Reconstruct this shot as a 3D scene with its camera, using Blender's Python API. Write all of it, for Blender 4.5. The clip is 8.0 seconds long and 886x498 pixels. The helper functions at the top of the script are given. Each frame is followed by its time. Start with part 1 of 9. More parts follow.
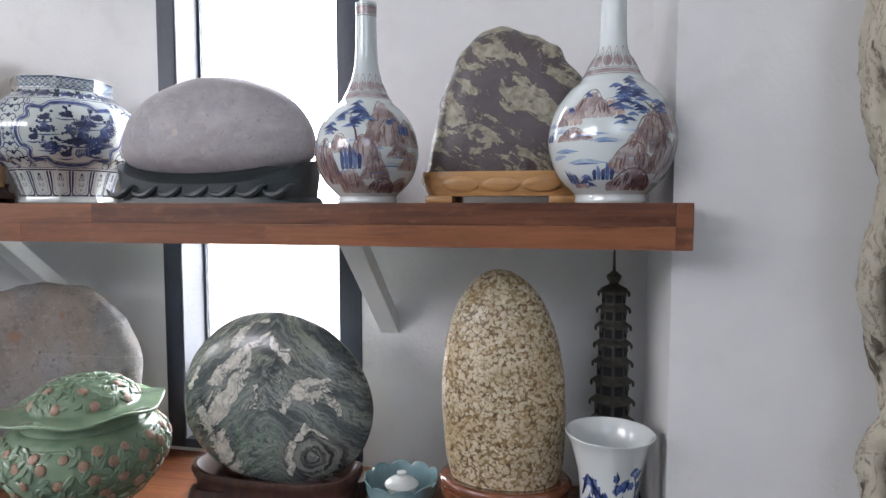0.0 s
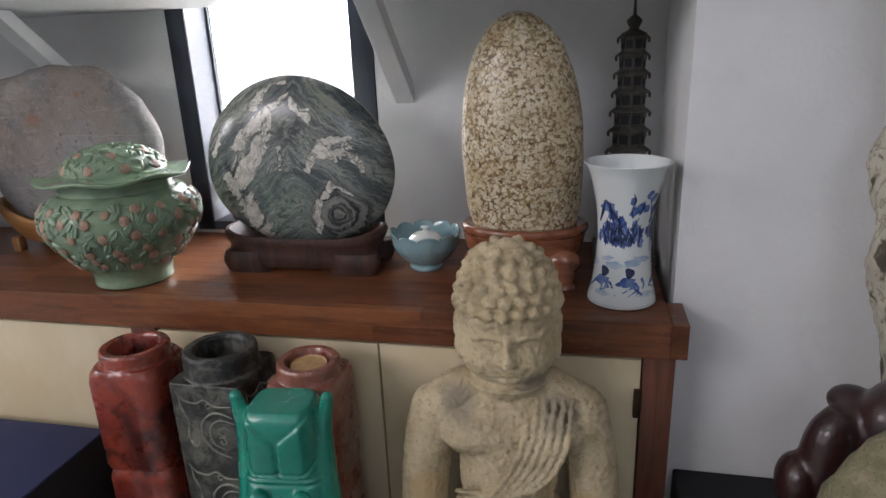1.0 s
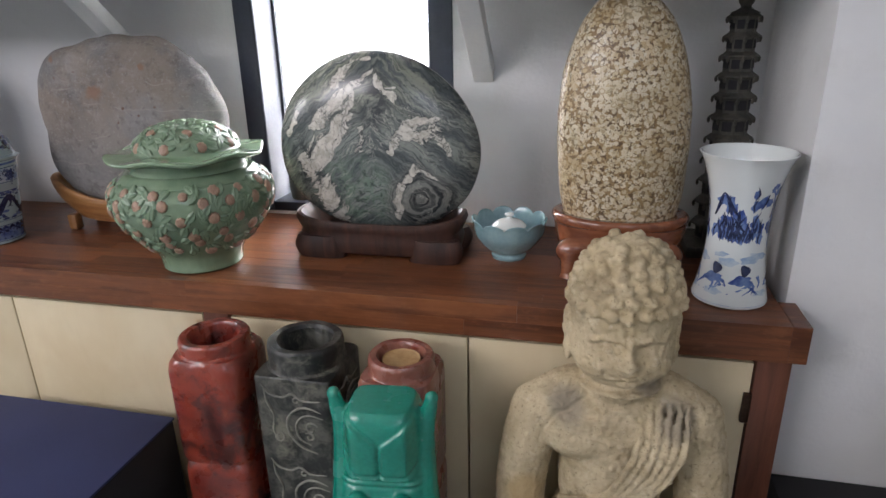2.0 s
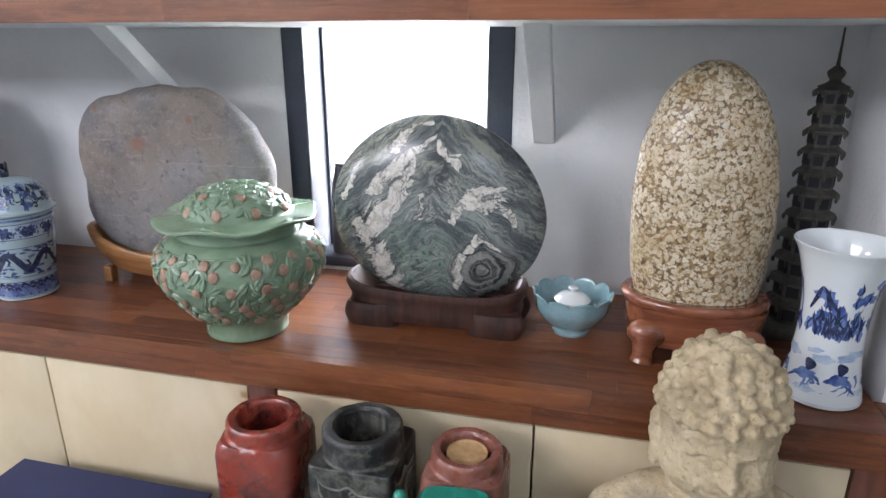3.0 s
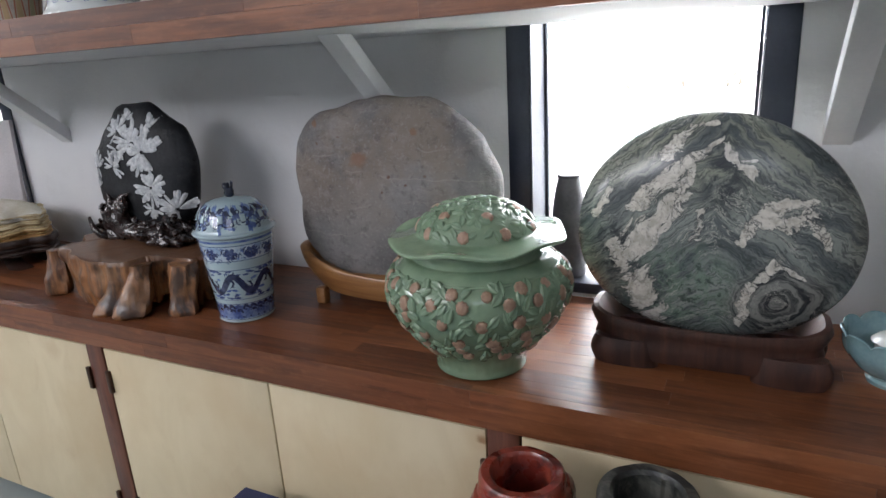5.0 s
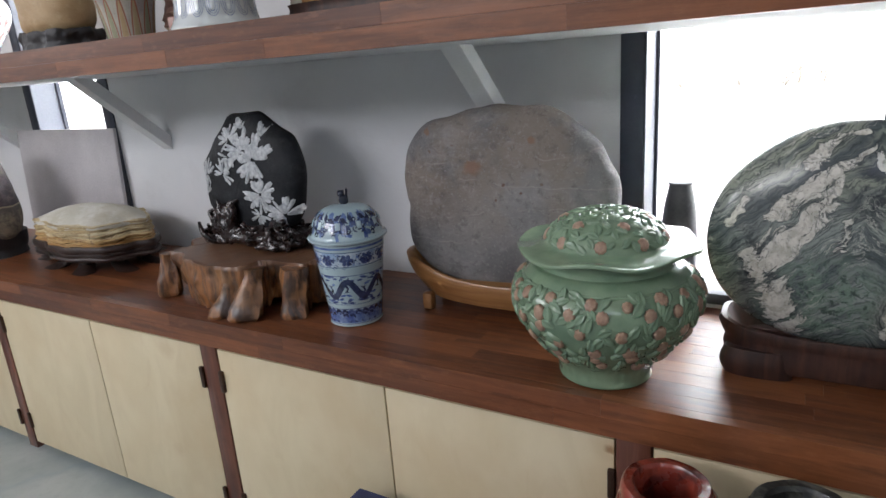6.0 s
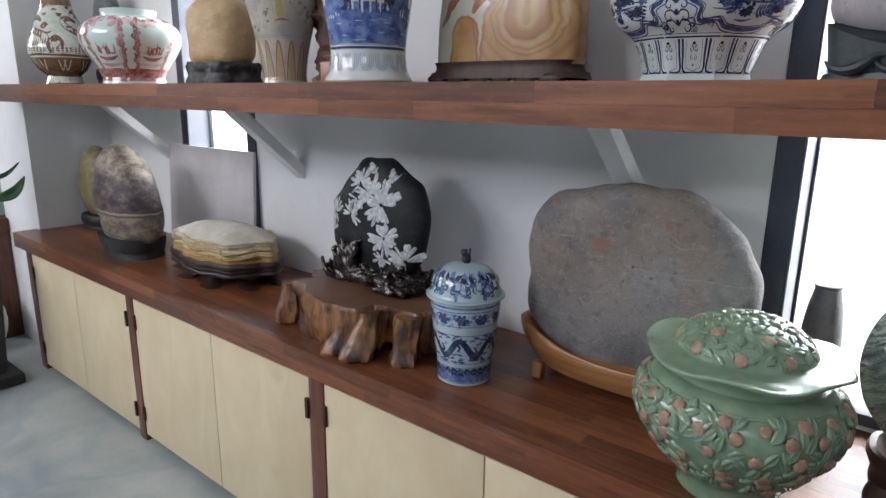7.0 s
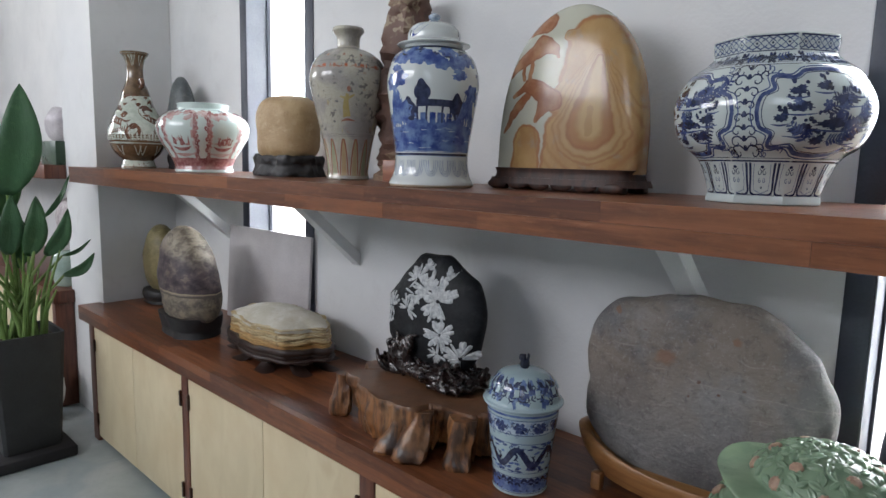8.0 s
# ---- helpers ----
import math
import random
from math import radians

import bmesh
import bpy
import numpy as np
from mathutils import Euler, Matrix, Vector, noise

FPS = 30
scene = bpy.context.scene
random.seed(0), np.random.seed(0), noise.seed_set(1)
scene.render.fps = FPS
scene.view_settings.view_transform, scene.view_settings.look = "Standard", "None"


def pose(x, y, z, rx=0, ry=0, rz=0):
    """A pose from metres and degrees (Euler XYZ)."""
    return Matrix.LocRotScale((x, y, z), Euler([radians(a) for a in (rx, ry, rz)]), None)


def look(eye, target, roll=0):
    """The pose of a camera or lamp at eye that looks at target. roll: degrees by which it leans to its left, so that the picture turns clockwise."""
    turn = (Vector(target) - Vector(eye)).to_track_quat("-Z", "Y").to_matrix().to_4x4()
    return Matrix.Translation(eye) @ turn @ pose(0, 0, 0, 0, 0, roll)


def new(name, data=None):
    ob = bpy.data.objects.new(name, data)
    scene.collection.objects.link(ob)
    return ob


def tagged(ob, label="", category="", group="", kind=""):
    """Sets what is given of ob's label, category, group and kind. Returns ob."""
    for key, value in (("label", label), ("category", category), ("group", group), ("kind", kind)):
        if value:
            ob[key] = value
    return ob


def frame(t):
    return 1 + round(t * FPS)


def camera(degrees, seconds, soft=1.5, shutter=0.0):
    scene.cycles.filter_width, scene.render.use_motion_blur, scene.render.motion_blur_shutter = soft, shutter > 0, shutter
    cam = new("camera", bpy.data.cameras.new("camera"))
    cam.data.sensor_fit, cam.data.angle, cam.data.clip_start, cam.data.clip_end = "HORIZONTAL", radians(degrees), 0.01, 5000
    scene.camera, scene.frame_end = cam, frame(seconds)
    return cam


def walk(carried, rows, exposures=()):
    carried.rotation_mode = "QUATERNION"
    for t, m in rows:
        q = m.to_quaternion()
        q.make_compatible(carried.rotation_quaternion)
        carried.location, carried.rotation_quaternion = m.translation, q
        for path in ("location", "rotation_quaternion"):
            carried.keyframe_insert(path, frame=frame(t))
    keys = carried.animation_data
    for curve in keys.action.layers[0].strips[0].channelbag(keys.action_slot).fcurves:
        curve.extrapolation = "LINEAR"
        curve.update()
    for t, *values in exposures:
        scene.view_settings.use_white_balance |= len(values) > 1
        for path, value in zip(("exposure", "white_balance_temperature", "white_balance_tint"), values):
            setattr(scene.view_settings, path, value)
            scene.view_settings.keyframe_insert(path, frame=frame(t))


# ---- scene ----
cam = camera(70.4, 8.0)
PATH = [
    (0, (0.033, -0.04, 1.553), (-0.386, 1.911, 1.413), -0.0),
    (0.3, (0.037, -0.064, 1.481), (-0.383, 1.88, 1.272), -1.1),
    (0.5, (0.05, -0.078, 1.434), (-0.374, 1.848, 1.098), -1.9),
    (0.7, (0.049, -0.093, 1.363), (-0.39, 1.805, 0.912), -2.3),
    (1, (0.006, -0.107, 1.33), (-0.416, 1.75, 0.718), -2.3),
    (1.5, (-0.094, -0.091, 1.314), (-0.526, 1.741, 0.637), -1.8),
    (1.7, (-0.145, -0.08, 1.318), (-0.579, 1.748, 0.631), -1.6),
    (2.8, (-0.331, -0.012, 1.427), (-0.773, 1.831, 0.788), -0.2),
    (3, (-0.364, 0.021, 1.437), (-0.818, 1.864, 0.807), 0.1),
    (3.5, (-0.474, 0.095, 1.431), (-1.053, 1.909, 0.819), -0.4),
    (4, (-0.541, 0.14, 1.439), (-1.293, 1.895, 0.843), -1.3),
    (4.5, (-0.603, 0.141, 1.416), (-1.404, 1.874, 0.819), -2.1),
    (4.7, (-0.624, 0.145, 1.396), (-1.454, 1.869, 0.812), -2.8),
    (5.8, (-0.815, 0.051, 1.426), (-1.723, 1.738, 0.853), -4.5),
    (6, (-0.828, 0.043, 1.43), (-1.803, 1.697, 0.866), -4.2),
    (6.5, (-0.873, 0.035, 1.47), (-1.988, 1.606, 0.932), -2.2),
    (7, (-0.903, 0.035, 1.526), (-2.134, 1.539, 1.052), 0.7),
    (7.5, (-0.949, 0.01, 1.57), (-2.282, 1.455, 1.203), 1.9),
    (8, (-0.945, 0.004, 1.625), (-2.301, 1.449, 1.355), 1.4),
]
EXPOSURES = [(0, 1.62, 6450, 14), (0.5, 1.58, 6500, 14), (1, 1.40, 6600, 15), (1.5, 1.47, 6650, 15), (3, 2.08, 6230, 15), (3.5, 2.12, 6080, 15), (4, 1.94, 6150, 15), (4.5, 1.55, 6400, 14),
             (6, 1.35, 6400, 12), (6.5, 1.44, 6260, 12), (7, 1.46, 6300, 12), (7.5, 1.40, 6350, 11), (8, 1.15, 6350, 10)]
walk(cam, [(t, look(eye, target, roll)) for t, eye, target, roll in PATH], EXPOSURES)

# ---- world and light ----
world = bpy.data.worlds.new("sky")
scene.world = world
world.use_nodes = True
wn = world.node_tree
sky = wn.nodes.new("ShaderNodeTexSky")
sky.sky_type, sky.sun_disc, sky.sun_elevation, sky.sun_rotation = "NISHITA", False, radians(43), radians(95)
sky.air_density, sky.dust_density = 1.0, 2.0
wn.links.new(sky.outputs[0], wn.nodes["Background"].inputs[0])
wn.nodes["Background"].inputs[1].default_value = 0.15

sun = new("sun", bpy.data.lights.new("sun", "SUN"))
sun.data.energy, sun.data.angle, sun.data.color = 4.0, radians(1), (1, 0.96, 0.9)
sun.matrix_world = look((0, 0, 10), (-7.0, -0.6, 3.5))


def window_light(at, to, w, h, watts, color):
    lamp = new("window_light", bpy.data.lights.new("window_light", "AREA"))
    lamp.data.shape, lamp.data.size, lamp.data.size_y = "RECTANGLE", w, h
    lamp.data.energy, lamp.data.color = watts, color
    lamp.matrix_world = look(at, to)


# daylight through unseen high openings in the west and front walls, behind the camera
window_light((-9.15, -1.7, 3.2), (-2.0, 1.2, 1.0), 2.0, 1.4, 36, (1.0, 0.965, 0.955))
window_light((-4.2, -3.55, 3.3), (-2.6, 2, 1.2), 3.2, 1.3, 48, (1.0, 0.965, 0.955))
# weak fill added to balance the right end, no known window there
window_light((0.9, -3.55, 3.3), (0.5, 2, 1.2), 1.8, 1.3, 5, (1.0, 0.965, 0.955))

# ---- shader helpers ----


class V:
    """A shader value, with arithmetic."""

    def __init__(self, mat, sock):
        self.m, self.s = mat, sock

    def op(self, kind, *others, clamp=False):
        n = self.m.tree.nodes.new("ShaderNodeMath")
        n.operation, n.use_clamp = kind, clamp
        for k, v in enumerate((self, *others)):
            if isinstance(v, V):
                self.m.tree.links.new(v.s, n.inputs[k])
            else:
                n.inputs[k].default_value = v
        return V(self.m, n.outputs[0])

    def __add__(self, o): return self.op("ADD", o)
    def __radd__(self, o): return self.op("ADD", o)
    def __sub__(self, o): return self.op("SUBTRACT", o)
    def __rsub__(self, o): return (self * -1) + o
    def __mul__(self, o): return self.op("MULTIPLY", o)
    def __rmul__(self, o): return self.op("MULTIPLY", o)
    def __truediv__(self, o): return self.op("DIVIDE", o)
    def __pow__(self, o): return self.op("POWER", o)
    def abs(self): return self.op("ABSOLUTE")
    def sin(self): return self.op("SINE")
    def fract(self): return self.op("FRACT")
    def min(self, o): return self.op("MINIMUM", o)
    def max(self, o): return self.op("MAXIMUM", o)
    def sqrt(self): return self.op("SQRT")

    def step(self, a, b):
        """0 below a, 1 above b, smooth between (falls if a > b)."""
        n = self.m.tree.nodes.new("ShaderNodeMapRange")
        n.interpolation_type = "SMOOTHSTEP"
        lo, hi, f0, f1 = (a, b, 0, 1) if a < b else (b, a, 1, 0)
        for k, v in enumerate((self, lo, hi, f0, f1)):
            if isinstance(v, V):
                self.m.tree.links.new(v.s, n.inputs[k])
            else:
                n.inputs[k].default_value = v
        return V(self.m, n.outputs[0])

    def band(self, a, b, soft=0.001):
        return self.step(a - soft, a + soft) * self.step(b + soft, b - soft)


class Mat:
    """A node material on the Principled shader."""

    def __init__(self, name, rough=0.5, metal=0.0, coat=0.0, spec=0.5, sheen=0.0, coat_rough=0.05):
        self.data = bpy.data.materials.new(name)
        self.data.use_nodes = True
        self.tree = self.data.node_tree
        self.bsdf = self.tree.nodes["Principled BSDF"]
        for key, value in (("Roughness", rough), ("Metallic", metal), ("Coat Weight", coat), ("Specular IOR Level", spec),
                           ("Coat Roughness", coat_rough)):
            self.bsdf.inputs[key].default_value = value

    def node(self, kind, operation="", data_type=""):
        n = self.tree.nodes.new(kind)
        if operation:
            n.operation = operation
        if data_type:
            n.data_type = data_type
        return n

    def link(self, a, b):
        self.tree.links.new(a.s if isinstance(a, V) else a, b)

    def coord(self, which="Object"):
        return V(self, self.node("ShaderNodeTexCoord").outputs[which])

    def world(self):
        return V(self, self.node("ShaderNodeNewGeometry").outputs["Position"])

    def random(self):
        return V(self, self.node("ShaderNodeObjectInfo").outputs["Random"])

    def island(self):
        return V(self, self.node("ShaderNodeNewGeometry").outputs["Random Per Island"])

    def xyz(self, vec):
        n = self.node("ShaderNodeSeparateXYZ")
        self.link(vec, n.inputs[0])
        return [V(self, o) for o in n.outputs]

    def vec(self, *parts):
        n = self.node("ShaderNodeCombineXYZ")
        for k, v in enumerate(parts):
            if isinstance(v, V):
                self.link(v, n.inputs[k])
            else:
                n.inputs[k].default_value = v
        return V(self, n.outputs[0])

    def scaled(self, vec, x, y, z):
        n = self.node("ShaderNodeVectorMath", operation="MULTIPLY")
        self.link(vec, n.inputs[0])
        n.inputs[1].default_value = (x, y, z)
        return V(self, n.outputs[0])

    def moved(self, vec, other):
        n = self.node("ShaderNodeVectorMath", operation="ADD")
        self.link(vec, n.inputs[0])
        if isinstance(other, V):
            self.link(other, n.inputs[1])
        else:
            n.inputs[1].default_value = other
        return V(self, n.outputs[0])

    def noise(self, vec, scale, detail=3.0, rough=0.55, warp=0.0):
        n = self.node("ShaderNodeTexNoise")
        self.link(vec, n.inputs["Vector"])
        for key, value in (("Scale", scale), ("Detail", detail), ("Roughness", rough), ("Distortion", warp)):
            n.inputs[key].default_value = value
        return V(self, n.outputs["Fac"])

    def noise3(self, vec, scale, detail=2.0):
        n = self.node("ShaderNodeTexNoise")
        self.link(vec, n.inputs["Vector"])
        n.inputs["Scale"].default_value, n.inputs["Detail"].default_value = scale, detail
        return V(self, n.outputs["Color"])

    def warped(self, vec, scale, amount, detail=2.0):
        c = self.moved(self.noise3(vec, scale, detail), (-0.5, -0.5, -0.5))
        return self.moved(vec, self.scaled(c, amount, amount, amount))

    def cells(self, vec, scale, edge=False, rnd=1.0):
        n = self.node("ShaderNodeTexVoronoi")
        n.feature = "DISTANCE_TO_EDGE" if edge else "F1"
        self.link(vec, n.inputs["Vector"])
        n.inputs["Scale"].default_value, n.inputs["Randomness"].default_value = scale, rnd
        return V(self, n.outputs["Distance"])

    def cell_tone(self, vec, scale):
        n = self.node("ShaderNodeTexVoronoi")
        self.link(vec, n.inputs["Vector"])
        n.inputs["Scale"].default_value = scale
        return self.xyz(V(self, n.outputs["Color"]))[0]

    def mix(self, fac, a, b):
        n = self.node("ShaderNodeMix", data_type="RGBA")
        for k, v in ((0, fac), (6, a), (7, b)):
            if isinstance(v, V):
                self.link(v, n.inputs[k])
            else:
                n.inputs[k].default_value = (*v, 1) if isinstance(v, tuple) else v
        return V(self, n.outputs[2])

    def vein(self, x, z, ax, az, bx, bz, wa, wb):
        """How far from the middle of a tapering vein from a to b: over 1 outside it."""
        dx, dz = bx - ax, bz - az
        h = (((x - ax) * dx + (z - az) * dz) / (dx * dx + dz * dz)).max(0.0).min(1.0)
        ex, ez = x - ax - h * dx, z - az - h * dz
        return (ex * ex + ez * ez).sqrt() / (h * (wb - wa) + wa)

    def round_coords(self):
        """Angle (turns, -0.5..0.5) round the thing's own axis and height above its base."""
        x, y, z = self.xyz(self.coord())
        return x.op("ARCTAN2", y * -1) / (2 * math.pi), z

    def done(self, color, rough=None, bump=None, depth=0.002, coat=None):
        if isinstance(color, V):
            self.link(color, self.bsdf.inputs["Base Color"])
        else:
            self.bsdf.inputs["Base Color"].default_value = (*color, 1)
        if isinstance(rough, V):
            self.link(rough, self.bsdf.inputs["Roughness"])
        if bump is not None:
            b = self.node("ShaderNodeBump")
            b.inputs["Distance"].default_value = depth
            b.inputs["Strength"].default_value = 1.0
            self.link(bump, b.inputs["Height"])
            self.link(b.outputs[0], self.bsdf.inputs["Normal"])
        return self.data


# ---- materials ----


def paint_wall():
    m = Mat("white_wall_paint", rough=0.75)
    p = m.world()
    big, fine = m.noise(p, 1.3, 5, 0.6), m.noise(p, 90, 3)
    c = m.mix(big.step(0.3, 0.7), (0.645, 0.655, 0.665), (0.735, 0.74, 0.74))
    c = m.mix(m.noise(m.warped(p, 3, 0.2), 6, 5, 0.65).step(0.54, 0.74) * 0.3, c, (0.56, 0.555, 0.55))
    return m.done(c, bump=fine + m.noise(p, 7, 3) * 2, depth=0.0012)


def plain(name, a, b, scale=8, rough=0.5, bump=0.0008, fine=120, metal=0.0, coat=0.0, spec=0.5, where="Object"):
    m = Mat(name, rough=rough, metal=metal, coat=coat, spec=spec)
    p = m.coord(where)
    f = m.noise(p, scale, 4) * 0.7 + m.noise(p, fine, 2) * 0.3
    return m.done(m.mix(f.step(0.3, 0.7), a, b), rough=m.noise(p, scale * 2, 3) * 0.2 + (rough - 0.1), bump=m.noise(p, fine, 3), depth=bump)


def stave_wood():
    """Oiled merbau staves: each its own tone, with streaks along x."""
    m = Mat("oiled_red_brown_stave_wood", rough=0.38, spec=0.45)
    r = m.random()
    p = m.moved(m.world(), m.vec(r * 9, r * 5, r * 7))
    streak = m.noise(m.scaled(p, 1.2, 22, 22), 3, 5, 0.6, 0.6)
    pore = m.noise(m.scaled(p, 6, 160, 160), 3, 2)
    tone = m.mix(r ** 1.5, (0.066, 0.019, 0.008), (0.205, 0.070, 0.026))
    c = m.mix(streak.step(0.25, 0.75), tone, m.mix(r, (0.15, 0.049, 0.019), (0.27, 0.100, 0.040)))
    c = m.mix(m.noise(m.scaled(p, 0.8, 9, 9), 4, 4, 0.6).step(0.50, 0.68) * 0.6, c, (0.062, 0.018, 0.009))
    c = m.mix(m.noise(m.scaled(m.world(), 1, 2, 2), 3.0, 5, 0.65).step(0.50, 0.72) * 0.35, c, (0.055, 0.020, 0.011))
    c = m.mix(pore.step(0.58, 0.74) * 0.28, c, (0.055, 0.017, 0.010))
    c = m.mix(m.noise(m.scaled(p, 2.5, 6, 6), 9, 5, 0.65).step(0.52, 0.70) * 0.35, c, (0.27, 0.115, 0.052))
    return m.done(c, rough=streak * 0.15 + 0.27, bump=pore * 0.4 + streak, depth=0.0005)


def ply_wood():
    m = Mat("pale_birch_plywood", rough=0.55)
    r = m.random()
    p = m.moved(m.coord(), m.vec(r * 7, 0, r * 11))
    grain = m.noise(m.scaled(p, 2.2, 2.2, 0.9), 3, 5, 0.55, 1.2)
    blot = m.noise(m.warped(p, 4, 0.1), 2.6, 4, 0.6)
    near = m.cells(m.scaled(m.warped(p, 9, 0.03), 2.6, 0.2, 3.4), 1.0) + (m.noise(p, 60, 3) - 0.5) * 0.05
    c = m.mix(grain.step(0.3, 0.7), (0.610, 0.520, 0.340), (0.665, 0.575, 0.390))
    c = m.mix(blot.step(0.42, 0.72) * 0.65, c, (0.575, 0.455, 0.275))
    c = m.mix(m.noise(m.scaled(p, 1, 1, 0.45), 12, 4, 0.6, 0.8).step(0.57, 0.74) * 0.2, c, (0.50, 0.38, 0.22))
    c = m.mix(near.step(0.16, 0.05) * 0.35, c, (0.46, 0.33, 0.18))
    c = m.mix(near.step(0.055, 0.018) * 0.85, c, (0.27, 0.14, 0.06))
    return m.done(c, bump=grain, depth=0.0004)


def dark_wood(name, a=(0.075, 0.026, 0.014), b=(0.17, 0.062, 0.032), rough=0.35, scale=1.0, along="z", coat=0.0):
    m = Mat(name, rough=rough, coat=coat)
    k = {"x": (2, 26, 26), "y": (26, 2, 26), "z": (26, 26, 2)}[along]
    p = m.scaled(m.coord(), *(scale * v for v in k))
    g = m.noise(p, 1.6, 5, 0.6, 0.7)
    c = m.mix(g.step(0.3, 0.7), a, b)
    c = m.mix(m.noise(m.coord(), 9 * scale, 3).step(0.55, 0.8) * 0.5, c, tuple(0.5 * v for v in a))
    return m.done(c, rough=g * 0.2 + (rough - 0.1), bump=g, depth=0.0007)


def concrete_floor():
    m = Mat("polished_grey_green_floor", rough=0.35)
    p = m.world()
    w = m.warped(p, 1.1, 0.6)
    f = m.noise(w, 1.7, 6, 0.6)
    v = (m.noise(w, 1.1, 3) - 0.5).abs().step(0.04, 0.0)
    c = m.mix(f.step(0.32, 0.68), (0.25, 0.295, 0.30), (0.42, 0.455, 0.45))
    c = m.mix(v * 0.35, c, (0.20, 0.27, 0.32))
    c = m.mix(m.noise(p, 40, 3).step(0.5, 0.75) * 0.25, c, (0.26, 0.29, 0.29))
    return m.done(c, rough=f * 0.25 + 0.22, bump=m.noise(p, 25, 4), depth=0.0006)


def glaze(name, rough=0.09, coat=0.6):
    return Mat(name, rough=rough, coat=coat, spec=0.5)


def meiping_glaze():
    m = glaze("grey_crackled_polychrome_glaze", rough=0.16, coat=0.3)
    u, z = m.round_coords()
    p = m.vec(u * 0.75, z, 0.8)
    w = m.warped(p, 30, 0.025, 3)
    c = m.mix(m.noise(w, 9, 4).step(0.4, 0.62), (0.47, 0.445, 0.365), (0.33, 0.315, 0.295))
    body = z.band(0.15, 0.40, 0.004)
    c = m.mix(body * m.noise(w, 42, 3).step(0.62, 0.64), c, (0.20, 0.19, 0.175))
    c = m.mix(body * m.noise(m.moved(w, (5, 0, 0)), 22, 2).step(0.70, 0.74) * 0.5, c, (0.33, 0.20, 0.15))
    c = m.mix(body * m.noise(m.scaled(m.moved(w, (2, 5, 1)), 2, 1, 1), 14, 2).step(0.69, 0.73) * 0.6, c, (0.45, 0.38, 0.18))
    c = m.mix(z.band(0.352, 0.362, 0.003) * m.noise(m.vec(u * 6, 0, 0), 7, 1).step(0.5, 0.55), c, (0.44, 0.12, 0.06))
    a = ((u * 13).fract() - 0.5).abs() * 2
    t = (z - 0.014) / 0.118
    edge = (1 - t).max(0.0) ** 0.55
    zone = t.band(0, 1, 0.01)
    tone = m.cell_tone(m.vec((u * 13).op("FLOOR"), 0, 0), 1.0)
    c = m.mix(zone * (a - edge * 0.55).step(0.02, -0.02) * 0.7, c, m.mix(tone, (0.42, 0.26, 0.09), (0.22, 0.30, 0.17)))
    c = m.mix(zone * (a - edge * 0.8).abs().step(0.14, 0.08), c, (0.32, 0.13, 0.08))
    crack = m.cells(m.coord(), 90, True).step(0.03, 0.012)
    c = m.mix(crack * 0.35, c, (0.16, 0.13, 0.09))
    return m.done(c, bump=m.noise(m.coord(), 40, 2), depth=0.0006)


def celadon():
    m = Mat("sea_green_celadon_glaze", rough=0.2, coat=0.5)
    p = m.coord()
    c = m.mix(m.noise(p, 14, 4).step(0.3, 0.7), (0.135, 0.215, 0.135), (0.212, 0.300, 0.190))
    c = m.mix(m.island() * 0.25, c, (0.30, 0.42, 0.30))
    return m.done(c, rough=m.noise(p, 20, 2) * 0.15 + 0.13, bump=m.noise(p, 45, 3), depth=0.0012)


